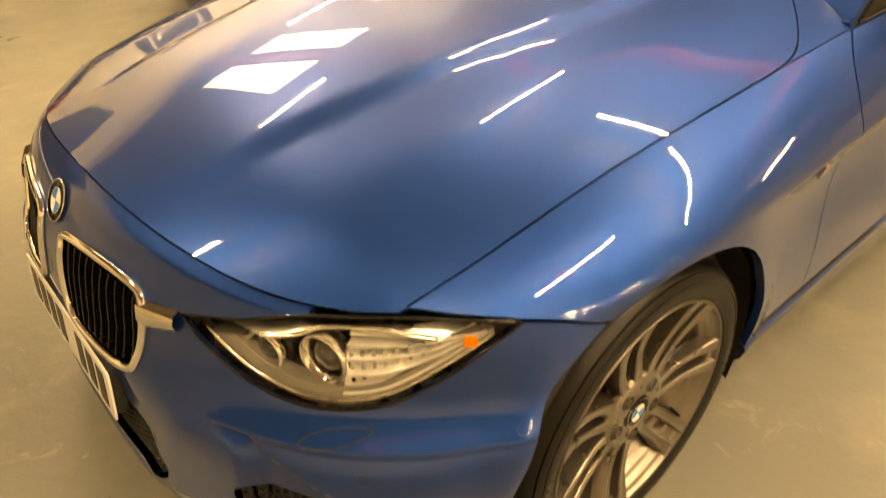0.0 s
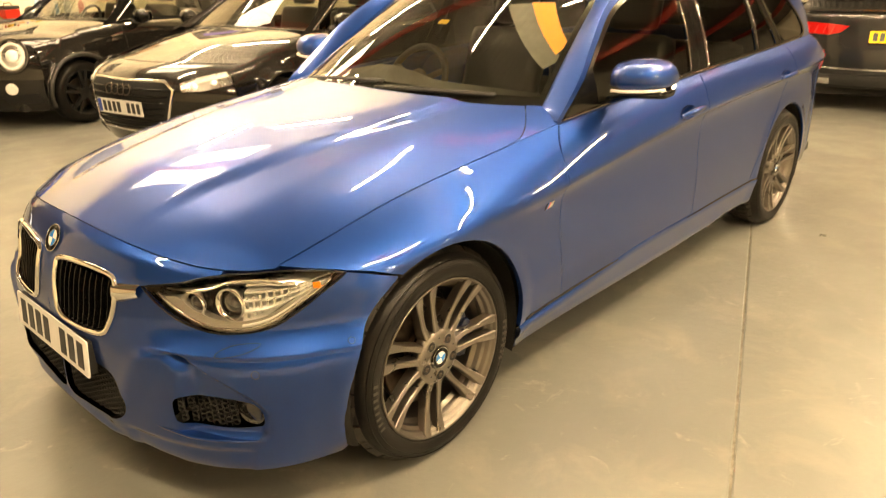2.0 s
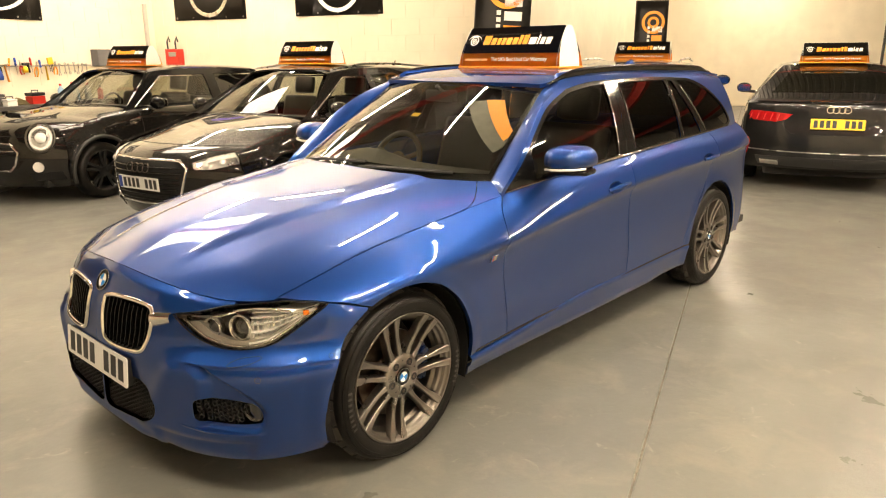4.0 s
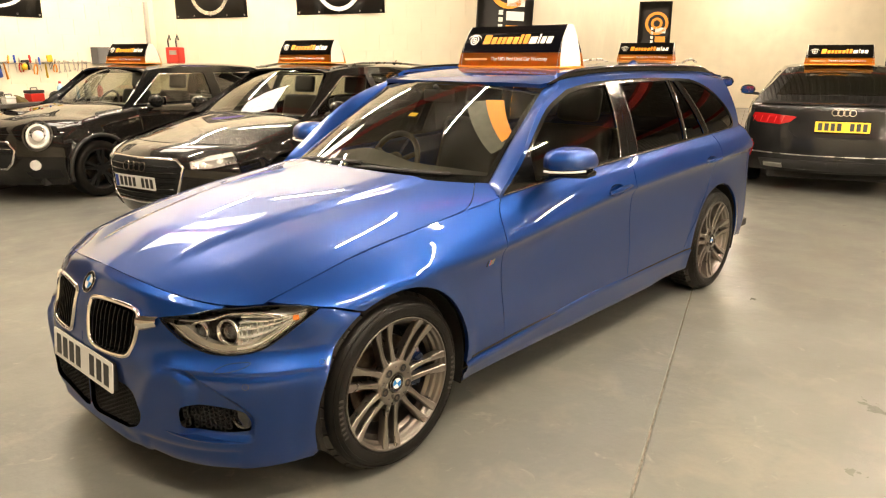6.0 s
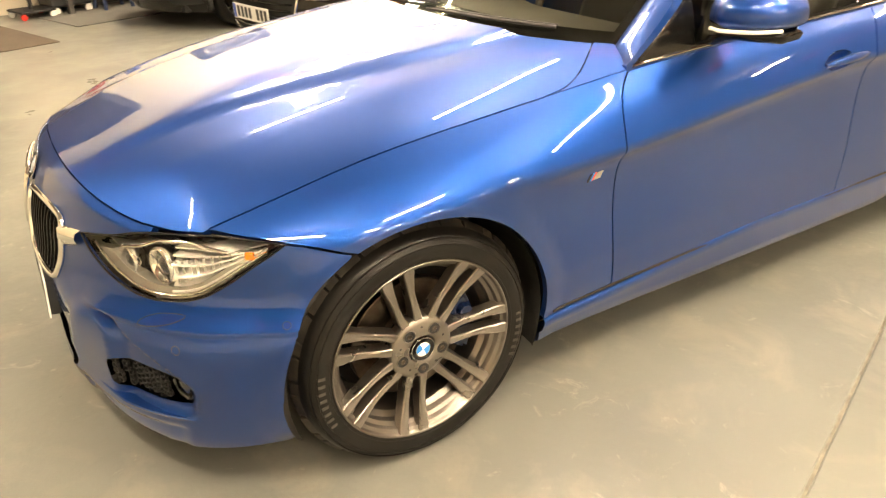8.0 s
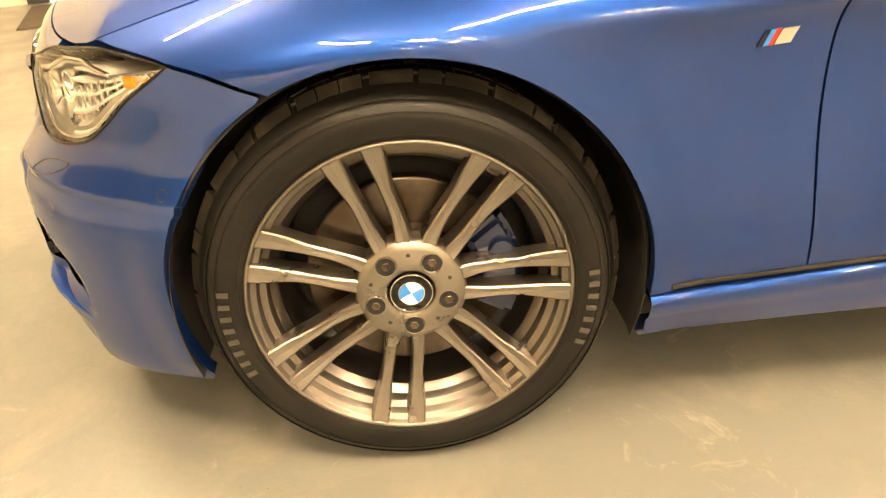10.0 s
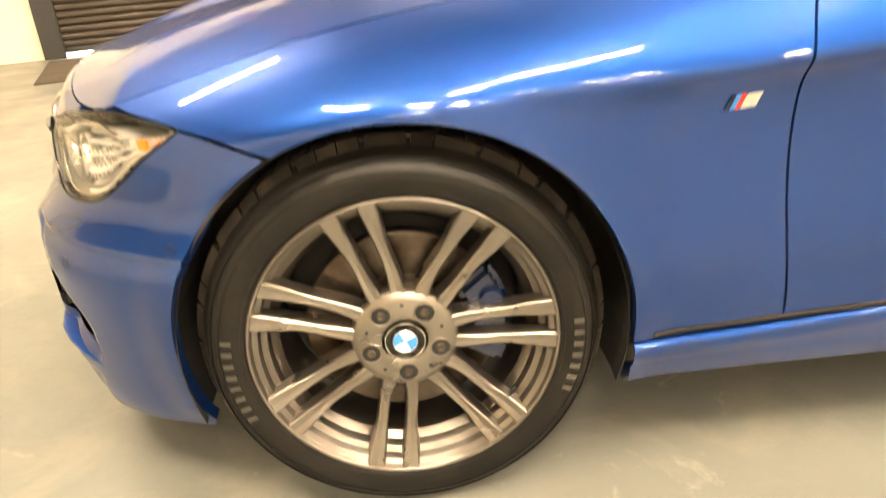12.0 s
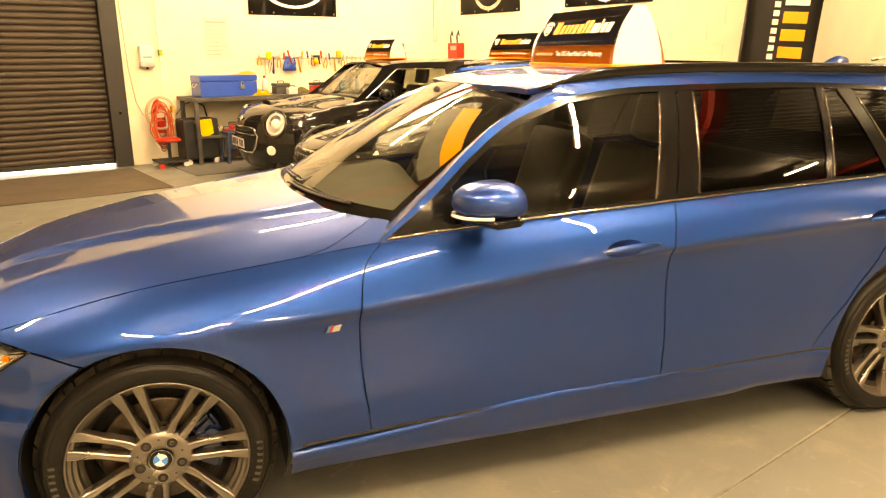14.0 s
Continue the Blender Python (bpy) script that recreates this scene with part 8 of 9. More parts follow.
def on_wall(u, z, off=0.0):
    """A pose on the workshop wall: x along it, y out into the wall, z up."""
    return Matrix.Translation(hall(u, -0.005 - off, z)) @ WALL_TURN


def at_hall(name, u, v, label, category, group="", turn=0.0, z=0.0):
    return thing(name, hall(u, v, z), label, category, group, HALL + turn)


def build_shutter():
    t = at_hall("roller_shutter", (SHUT[0] + SHUT[1]) / 2, 0.06, "dark brown closed roller shutter with a gap of daylight below", "shutter")
    t["kind"] = "structure"
    w = SHUT[1] - SHUT[0]
    pitch, n = 0.078, 46
    bm = bmesh.new()
    prof = [(0.0, 0.0), (-0.010, 0.010), (-0.016, 0.026), (-0.016, 0.046), (-0.010, 0.062), (0.0, 0.072), (0.004, 0.075), (0.0, pitch)]
    a = [bm.verts.new((-w / 2 - 0.04, y, z)) for y, z in prof]
    b = [bm.verts.new((w / 2 + 0.04, y, z)) for y, z in prof]
    for k in range(len(prof) - 1):
        bm.faces.new((a[k], b[k], b[k + 1], a[k + 1]))
    me = bpy.data.meshes.new("slat")
    bm.to_mesh(me)
    bm.free()
    me.materials.append(M_SHUTTER)
    for i in range(n):
        o = new("slat", me)
        o.parent = t
        o.matrix_basis = Matrix.Translation((0, 0, 0.10 + i * pitch))
    bm = bmesh.new()
    box(bm, (-w / 2, -0.03, 0.045), (w / 2, 0.02, 0.105), 0.006)
    part("bottom_bar", bm, M_SHUTFRAME, t)
    for nm, x0, x1 in (("guide", w / 2 - 0.01, w / 2 + 0.21), ("guide", -w / 2 - 0.21, -w / 2 + 0.01)):
        bm = bmesh.new()
        box(bm, (x0, -0.13, 0.0), (x1, -0.03, 3.6), 0.008)
        part(nm, bm, M_SHUTFRAME, t)
    bm = bmesh.new()
    box(bm, (-w / 2, 0.03, 0.0), (w / 2, 0.06, 0.05))
    part("daylight", bm, M_DAYLIGHT, t, "daylight under the shutter")
    bm = bmesh.new()
    cyl(bm, (w / 2 + 0.10, -0.16, 0.72), (w / 2 + 0.10, -0.13, 0.72), 0.018)
    part("latch", bm, M_CHROME, t)


build_shutter()


def floor_mat(u0, u1, v0, v1, material, label):
    bm = bmesh.new()
    box(bm, (u0, v0, 0.001), (u1, v1, 0.011), 0.003)
    ob = link("floor_mat", bm, material)
    ob.matrix_basis = Matrix.Translation(HO) @ WALL_TURN
    tagged(ob, label, "mat")


floor_mat(-8.6, -5.45, -2.05, -0.30, M_MAT, "brown coir entrance mat lying before the shutter")
floor_mat(-4.98, -3.0, -1.45, -0.25, M_RUBBERMAT, "thin grey rubber mat lying under the workbench")


def build_bench():
    t = at_hall("workbench", -2.95, -0.36, "dark steel workbench along the block wall", "workbench")
    L = 3.5
    bm = bmesh.new()
    box(bm, (-L / 2, -0.33, 0.855), (L / 2, 0.33, 0.905), 0.006)
    part("bench_top", bm, M_BENCH, t)
    bm = bmesh.new()
    box(bm, (-L / 2 + 0.05, -0.28, 0.36), (L / 2 - 0.05, 0.30, 0.39), 0.004)
    part("lower_shelf", bm, M_BENCH, t)
    for x in (-L / 2 + 0.06, 0, L / 2 - 0.06):
        for y in (-0.28, 0.28):
            bm = bmesh.new()
            box(bm, (x - 0.025, y - 0.025, 0), (x + 0.025, y + 0.025, 0.855), 0.004)
            for k in range(14):
                box(bm, (x - 0.006, y - 0.028, 0.08 + k * 0.055), (x + 0.006, y - 0.024, 0.105 + k * 0.055))
            part("leg", bm, M_BENCH, t)


build_bench()


def tool_chest(u, v):
    t = at_hall("tool_chest", u, v, "blue steel tool chest with a padlock on the workbench", "tool chest", z=0.905)
    bm = bmesh.new()
    box(bm, (-0.40, -0.19, 0.0), (0.40, 0.19, 0.20), 0.01)
    part("chest_body", bm, M_TOOLBLUE, t)
    bm = bmesh.new()
    box(bm, (-0.405, -0.195, 0.203), (0.405, 0.195, 0.285), 0.012)
    part("chest_lid", bm, M_TOOLBLUE, t)
    bm = bmesh.new()
    box(bm, (0.145, -0.225, 0.10), (0.205, -0.200, 0.155), 0.008)
    tube(bm, [(0.155, -0.212, 0.15), (0.157, -0.212, 0.185), (0.175, -0.212, 0.20), (0.193, -0.212, 0.185), (0.195, -0.212, 0.15)], 0.006, 6)
    part("padlock", bm, M_SATIN, t)
    for s in (-1, 1):
        bm = bmesh.new()
        tube(bm, [(s * 0.41, -0.07, 0.17), (s * 0.44, -0.06, 0.13), (s * 0.44, 0.06, 0.13), (s * 0.41, 0.07, 0.17)], 0.007, 6)
        part("chest_handle", bm, M_TOOLSTEEL, t)


tool_chest(-4.14, -0.40)


def cloth(u, v, z, sx, sy, hgt, material, label, seed):
    """A crumpled cloth heap."""
    rng = random.Random(seed)
    bm = bmesh.new()
    n = 14
    g = []
    for i in range(n + 1):
        row = []
        for j in range(n + 1):
            a, b = i / n * 2 - 1, j / n * 2 - 1
            r = min(1.0, math.hypot(a, b))
            h = hgt * max(0.0, 1 - r**2.2) * (0.65 + 0.35 * noise.noise(Vector((a * 2.3, b * 2.3, seed))))
            h += 0.010 * noise.noise(Vector((a * 7, b * 7, seed + 3))) * (1 - r)
            row.append(bm.verts.new((a * sx + 0.02 * noise.noise(Vector((b * 3, seed, 0))), b * sy, max(0.002, h))))
        g.append(row)
    for i in range(n):
        for j in range(n):
            bm.faces.new((g[i][j], g[i + 1][j], g[i + 1][j + 1], g[i][j + 1]))
    bm.verts.ensure_lookup_table()
    bmesh.ops.solidify(bm, geom=bm.faces[:], thickness=0.002)
    ob = link("cloth", bm, material, smooth=True)
    ob.matrix_basis = Matrix.Translation(hall(u, v, z)) @ WALL_TURN
    tagged(ob, label, "cloth")


cloth(-3.82, -0.42, 1.192, 0.16, 0.12, 0.06, M_YELLOW, "crumpled yellow microfibre cloth on the tool chest", 5)
cloth(-3.68, -0.52, 0.906, 0.17, 0.12, 0.11, M_YELLOW, "crumpled yellow microfibre cloth on the workbench", 9)


def tool_rail():
    t = new("tool_rail")
    t.matrix_basis = on_wall(-2.45, 1.40)
    tagged(t, "thin steel tool rail fixed to the block wall", "tool rail")
    bm = bmesh.new()
    box(bm, (-1.05, -0.035, -0.008), (1.05, -0.028, 0.008), 0.001)
    part("bar", bm, M_TOOLSTEEL, t)
    for x in (-0.95, 0, 0.95):
        bm = bmesh.new()
        box(bm, (x - 0.015, -0.030, -0.015), (x + 0.015, 0.001, 0.015), 0.002)
        part("bracket", bm, M_TOOLSTEEL, t)


tool_rail()
M_HANDLES = [M_RED, M_PLASTIC, M_YELLOW, M_ORANGE, M_PLASTIC, M_TOOLBLUE]


def hand_tool(u, z, kind, handle, length, lean):
    """A tool hanging flat against the wall from its hook; local z is up."""
    names = {"screwdriver": "screwdriver with a moulded handle", "pliers": "pliers with dipped grips", "hammer": "hammer with a steel head", "spanner": "steel combination spanner", "brush": "brush with a broad yellow head", "spray_gun": "spray gun with a dark grip"}
    t = new(kind)
    t.matrix_basis = on_wall(u, z, 0.045) @ pose(0, 0, 0, 0, lean, 0)
    tagged(t, names[kind] + " hanging on the tool rail", "tool", "hanging tools")
    if kind == "screwdriver":
        bm = bmesh.new()
        lathe(bm, [(0.0, 0.10), (0.013, 0.095), (0.016, 0.06), (0.012, 0.02), (0.016, 0.0), (0.006, -0.012)], 10)
        part("grip", bm, handle, t, smooth=True)
        bm = bmesh.new()
        cyl(bm, (0, 0, -0.01), (0, 0, -length), 0.005, 0.003, 8)
        part("shaft", bm, M_TOOLSTEEL, t)
    elif kind == "pliers":
        for s in (-1, 1):
            bm = bmesh.new()
            tube(bm, [(s * 0.006, 0, 0.0), (s * 0.022, 0, -0.03), (s * 0.030, 0, -0.08), (s * 0.018, 0, -length)], 0.009, 8)
            part("grip", bm, handle, t, smooth=True)
        bm = bmesh.new()
        box(bm, (-0.014, -0.006, 0.0), (0.014, 0.006, 0.03), 0.003)
        box(bm, (-0.010, -0.005, 0.03), (0.010, 0.005, 0.075), 0.003)
        part("jaw", bm, M_TOOLSTEEL, t)
    elif kind == "hammer":
        bm = bmesh.new()
        tube(bm, [(0, 0, 0.0), (0, 0, -length)], lambda s: 0.009 + 0.006 * s, 10)
        part("handle", bm, handle, t, smooth=True)
        bm = bmesh.new()
        cyl(bm, (-0.05, 0, 0.01), (0.03, 0, 0.01), 0.015, 0.015, 12)
        box(bm, (0.03, -0.006, 0.0), (0.07, 0.006, 0.022), 0.003)
        part("head", bm, M_TOOLSTEEL, t)
    elif kind == "spanner":
        bm = bmesh.new()
        box(bm, (-0.008, -0.003, -length), (0.008, 0.003, 0.0), 0.002)
        lathe(bm, [(0.010, -0.004), (0.018, -0.004), (0.018, 0.004), (0.010, 0.004)], 14, pose(0, 0, 0.012, 90, 0, 0), close=True)
        box(bm, (-0.018, -0.004, -length - 0.03), (-0.008, 0.004, -length), 0.002)
        box(bm, (0.008, -0.004, -length - 0.03), (0.018, 0.004, -length), 0.002)
        part("body", bm, M_TOOLSTEEL, t)
    elif kind == "brush":
        bm = bmesh.new()
        box(bm, (-0.045, -0.012, 0.0), (0.045, 0.012, 0.10), 0.012)
        part("head", bm, M_YELLOW, t)
        for x in (-0.025, 0.0, 0.025):
            bm = bmesh.new()
            cyl(bm, (x, 0, 0.005), (x, 0, -length), 0.004, 0.004, 6)
            part("rod", bm, M_PLASTIC, t)
    else:
        bm = bmesh.new()
        tube(bm, [(-0.05, 0, 0.03), (0.05, 0, 0.03)], 0.018, 10)
        tube(bm, [(0.03, 0, 0.02), (0.045, 0, -0.09)], 0.014, 8)
        part("gun_body", bm, M_PLASTIC, t, smooth=True)
        bm = bmesh.new()
        lathe(bm, [(0.0, 0.0), (0.035, 0.002), (0.04, 0.06), (0.02, 0.085), (0.0, 0.09)], 14, pose(-0.02, 0, -0.09))
        part("cup", bm, handle, t, smooth=True)


rng = random.Random(11)
TOOLS = [("pliers", 0.10), ("spanner", 0.20), ("brush", 0.20), ("hammer", 0.24), ("pliers", 0.13), ("screwdriver", 0.16), ("spray_gun", 0.1), ("pliers", 0.15), ("hammer", 0.22), ("screwdriver", 0.13),
         ("screwdriver", 0.14), ("pliers", 0.12), ("spray_gun", 0.1), ("screwdriver", 0.12), ("pliers", 0.14), ("screwdriver", 0.10), ("hammer", 0.20), ("brush", 0.10), ("pliers", 0.11), ("spanner", 0.12), ("spanner", 0.11), ("spanner", 0.10), ("spanner", 0.10), ("spanner", 0.09), ("spanner", 0.09), ("spanner", 0.08)]
for i, (kind, ln) in enumerate(TOOLS):
    hand_tool(-3.45 + i * 0.078 + rng.uniform(-0.012, 0.012), 1.395 + rng.uniform(-0.01, 0.03), kind, M_HANDLES[rng.randrange(6)], ln, rng.uniform(-9, 9))


def hung_bag(u, z):
    t = new("tool_pouch")
    t.matrix_basis = on_wall(u, z, 0.06)
    tagged(t, "blue cloth pouch with a red strap hanging on the tool rail", "pouch")
    bm = bmesh.new()
    prism(bm, [(-0.05, 0.0), (0.05, 0.0), (0.105, -0.14), (0.11, -0.20), (-0.11, -0.20), (-0.105, -0.14)], -0.03, 0.02, pose(0, 0, 0, 90, 0, 0))
    bmesh.ops.bevel(bm, geom=bm.edges[:], offset=0.012, segments=2, affect="EDGES")
    part("pouch", bm, M_TOOLBLUE, t, smooth=True)
    bm = bmesh.new()
    tube(bm, [(-0.03, -0.03, 0.10), (-0.01, -0.035, 0.02), (0.03, -0.035, -0.10)], 0.012, 6)
    part("strap", bm, M_RED, t, smooth=True)


hung_bag(-2.98, 1.42)


def bottle(u, v, z, material, r, h, label):
    t = at_hall("bottle", u, v, label, "bottle", "bench bottles", z=z)
    bm = bmesh.new()
    lathe(bm, [(0.0, 0.0), (r, 0.002), (r, h * 0.62), (r * 0.75, h * 0.75), (r * 0.35, h * 0.82), (r * 0.35, h * 0.88)], 16)
    part("bottle_body", bm, material, t, smooth=True)
    bm = bmesh.new()
    cyl(bm, (0, 0, h * 0.88), (0, 0, h), r * 0.4, r * 0.36, 12)
    part("cap", bm, M_RED if r > 0.04 else M_PLASTIC, t)


for i, (u, m_, r, h) in enumerate(((-3.50, M_DISPENSER, 0.045, 0.26), (-2.25, M_CLEARBLUE, 0.045, 0.25), (-2.10, M_DISPENSER, 0.05, 0.27), (-1.95, M_CLEARBLUE, 0.04, 0.22), (-1.80, M_DISPENSER, 0.045, 0.25), (-1.62, M_RED, 0.04, 0.2))):
    bottle(u, -0.30 - 0.05 * (i % 3), 0.905, m_, r, h, ("white" if m_ is M_DISPENSER else "pale blue" if m_ is M_CLEARBLUE else "red") + " plastic bottle standing on the workbench")


def box_thing(name, u, v, z, size, material, label, category, turn=0.0, lid=None):
    t = at_hall(name, u, v, label, category, turn=turn, z=z)
    sx, sy, sz = size
    bm = bmesh.new()
    box(bm, (-sx / 2, -sy / 2, 0), (sx / 2, sy / 2, sz * 0.7), 0.008)
    part("case_body", bm, material, t)
    bm = bmesh.new()
    box(bm, (-sx / 2 - 0.004, -sy / 2 - 0.004, sz * 0.72), (sx / 2 + 0.004, sy / 2 + 0.004, sz), 0.01)
    part("case_lid", bm, lid or material, t)
    bm = bmesh.new()
    tube(bm, [(-0.05, 0, sz), (-0.045, 0, sz + 0.03), (0.045, 0, sz + 0.03), (0.05, 0, sz)], 0.007, 6)
    part("case_handle", bm, M_PLASTIC, t)


box_thing("drill_case", -3.28, -0.36, 0.905, (0.22, 0.16, 0.15), M_BENCH, "dark drill case standing on the workbench", "case")
box_thing("storage_tub", -3.20, -0.56, 0.905, (0.14, 0.10, 0.09), M_DISPENSER, "small white storage tub on the workbench", "tub")
cloth(-2.98, -0.40, 0.906, 0.15, 0.13, 0.12, mat("khaki_cloth", (0.16, 0.12, 0.04), 0.8, vary=0.3), "khaki cloth heap on the workbench", 17)
box_thing("tool_case", -2.72, -0.42, 0.905, (0.20, 0.14, 0.15), M_RED, "red tool case on the workbench", "case", lid=M_PLASTIC)
box_thing("drawer_unit", -3.62, -0.52, 0.62, (0.42, 0.30, 0.16), M_RED, "red steel drawer unit under the bench top", "drawer unit")
for i in range(9):
    r_ = random.Random(40 + i)
    box_thing("small_case", -4.52 + 0.11 * i, -0.40 + r_.uniform(-0.1, 0.1), 0.39, (r_.uniform(0.06, 0.10), 0.10, r_.uniform(0.06, 0.13)), (M_RED, M_PLASTIC, M_BENCH, M_RED)[i % 4], "small red or black tool case on the bench shelf", "case", r_.uniform(-20, 20))


def dispenser():
    t = new("towel_dispenser")
    t.matrix_basis = on_wall(-5.05, 1.28)
    tagged(t, "white plastic soap dispenser fixed to the wall", "dispenser")
    bm = bmesh.new()
    box(bm, (-0.09, -0.11, 0.09), (0.09, 0.0, 0.30), 0.02)
    part("cover", bm, M_DISPENSER, t, smooth=False)
    bm = bmesh.new()
    box(bm, (-0.095, -0.115, 0.02), (0.095, 0.0, 0.095), 0.025)
    part("tray", bm, mat("grey_plastic", (0.42, 0.42, 0.42), 0.4), t)
    bm = bmesh.new()
    cyl(bm, (0, -0.06, 0.02), (0, -0.06, -0.01), 0.02, 0.015)
    part("nozzle", bm, M_PLASTIC, t)
    bm = bmesh.new()
    box(bm, (-0.06, -0.113, 0.14), (0.06, -0.109, 0.16))
    part("print_bar", bm, M_INKGREY, t)


dispenser()


def pipework():
    t = new("wall_pipe")
    t.matrix_basis = on_wall(-4.86, 0.0)
    tagged(t, "cream painted pipe with a green valve on the wall", "pipe")
    bm = bmesh.new()
    cyl(bm, (0, -0.035, 1.50), (0, -0.035, 3.4), 0.016)
    cyl(bm, (0, -0.030, 0.2), (0, -0.030, 1.5), 0.010)
    part("pipe", bm, M_WALL, t, smooth=True)
    bm = bmesh.new()
    box(bm, (-0.025, -0.075, 1.45), (0.025, -0.02, 1.53), 0.008)
    part("valve", bm, mat("green_valve", (0.25, 0.32, 0.03), 0.4), t)
    bm = bmesh.new()
    cyl(bm, (0.02, -0.06, 1.52), (0.15, -0.06, 1.535), 0.004)
    part("lever", bm, M_TOOLSTEEL, t)
    c = new("corner_conduit")
    c.matrix_basis = on_wall(-0.20, 0.0)
    tagged(c, "grey steel conduit running up the wall corner", "conduit")
    bm = bmesh.new()
    box(bm, (-0.03, -0.05, 1.66), (0.03, -0.001, 2.36), 0.006)
    part("trunking", bm, mat("grey_trunking", (0.45, 0.43, 0.38), 0.5), c)


pipework()


def hose_reel():
    t = new("hose_reel")
    t.matrix_basis = on_wall(-4.99, 0.72, 0.03)
    tagged(t, "orange air hose hung in coils round a red extinguisher", "hose")
    bm = bmesh.new()
    lathe(bm, [(0.0, 0.0), (0.075, 0.01), (0.08, 0.36), (0.05, 0.43), (0.02, 0.45), (0.02, 0.49), (0.0, 0.50)], 20, pose(0, -0.10, -0.30))
    part("extinguisher", bm, M_RED, t, "red fire extinguisher", True)
    bm = bmesh.new()
    box(bm, (-0.05, -0.186, -0.08), (0.05, -0.178, 0.03), 0.002)
    part("extinguisher_label", bm, M_PAPER, t)
    r_ = random.Random(3)
    for k in range(9):
        bm = bmesh.new()
        rx, rz = r_.uniform(0.09, 0.16), r_.uniform(0.16, 0.30)
        cz = -0.10 - 0.22 * (k / 9) + r_.uniform(-0.03, 0.03)
        y = -0.19 - 0.012 * k % 0.05
        pts = [(rx * math.cos(a) + 0.02 * math.sin(2 * a + k), y + 0.012 * math.sin(3 * a + k), cz + rz * math.sin(a)) for a in np.linspace(0, 2 * math.pi, 30)[:-1]]
        tube(bm, pts, 0.0075, 6, True)
        part("hose_coil", bm, M_HOSE, t, smooth=True)
    for k in range(3):
        bm = bmesh.new()
        tube(bm, [((0.20 - 0.012 * k) * math.cos(a), -0.20 - 0.01 * k, -0.02 + (0.22 - 0.01 * k) * math.sin(a)) for a in np.linspace(0, 2 * math.pi, 36)[:-1]], 0.007, 6, True)
        part("cable_coil", bm, M_CABLE, t, smooth=True)
    bm = bmesh.new()
    box(bm, (0.18, -0.12, -0.03), (0.23, -0.02, 0.06), 0.01)
    part("socket", bm, M_YELLOW, t)
    c = new("power_cable")
    c.matrix_basis = on_wall(-5.30, 0.0)
    tagged(c, "beige cable hanging beside the shutter frame", "cable")
    bm = bmesh.new()
    tube(bm, [(-0.07, -0.15, 3.0), (-0.05, -0.15, 2.2), (-0.02, -0.15, 1.3), (0.03, -0.16, 0.85), (0.10, -0.17, 0.68), (0.18, -0.19, 0.70), (0.24, -0.20, 0.78)], 0.007, 6)
    part("cable", bm, M_CABLE, c, smooth=True)
    bm = bmesh.new()
    tube(bm, [(0.55, -0.03, 0.62), (0.68, -0.03, 0.78), (0.78, -0.03, 0.90)], 0.005, 6)
    part("cable_tail", bm, M_PLASTIC, c, smooth=True)


hose_reel()


def notice(u0, u1, z0, z1):
    t = new("notice")
    t.matrix_basis = on_wall((u0 + u1) / 2, z0)
    tagged(t, "faded paper notice pinned to the wall", "notice")
    w, h = u1 - u0, z1 - z0
    bm = bmesh.new()
    box(bm, (-w / 2, -0.004, 0), (w / 2, 0, h))
    part("sheet", bm, M_PAPER, t)
    for k in range(9):
        bm = bmesh.new()
        z = h - 0.05 - k * 0.055
        box(bm, (-w / 2 + 0.03, -0.0052, z - (0.02 if k == 0 else 0.008)), (w / 2 - 0.03 - 0.05 * (k % 3), -0.004, z))
        part("print_bar", bm, M_INKGREY, t)


notice(-4.22, -3.88, 1.39, 1.96)


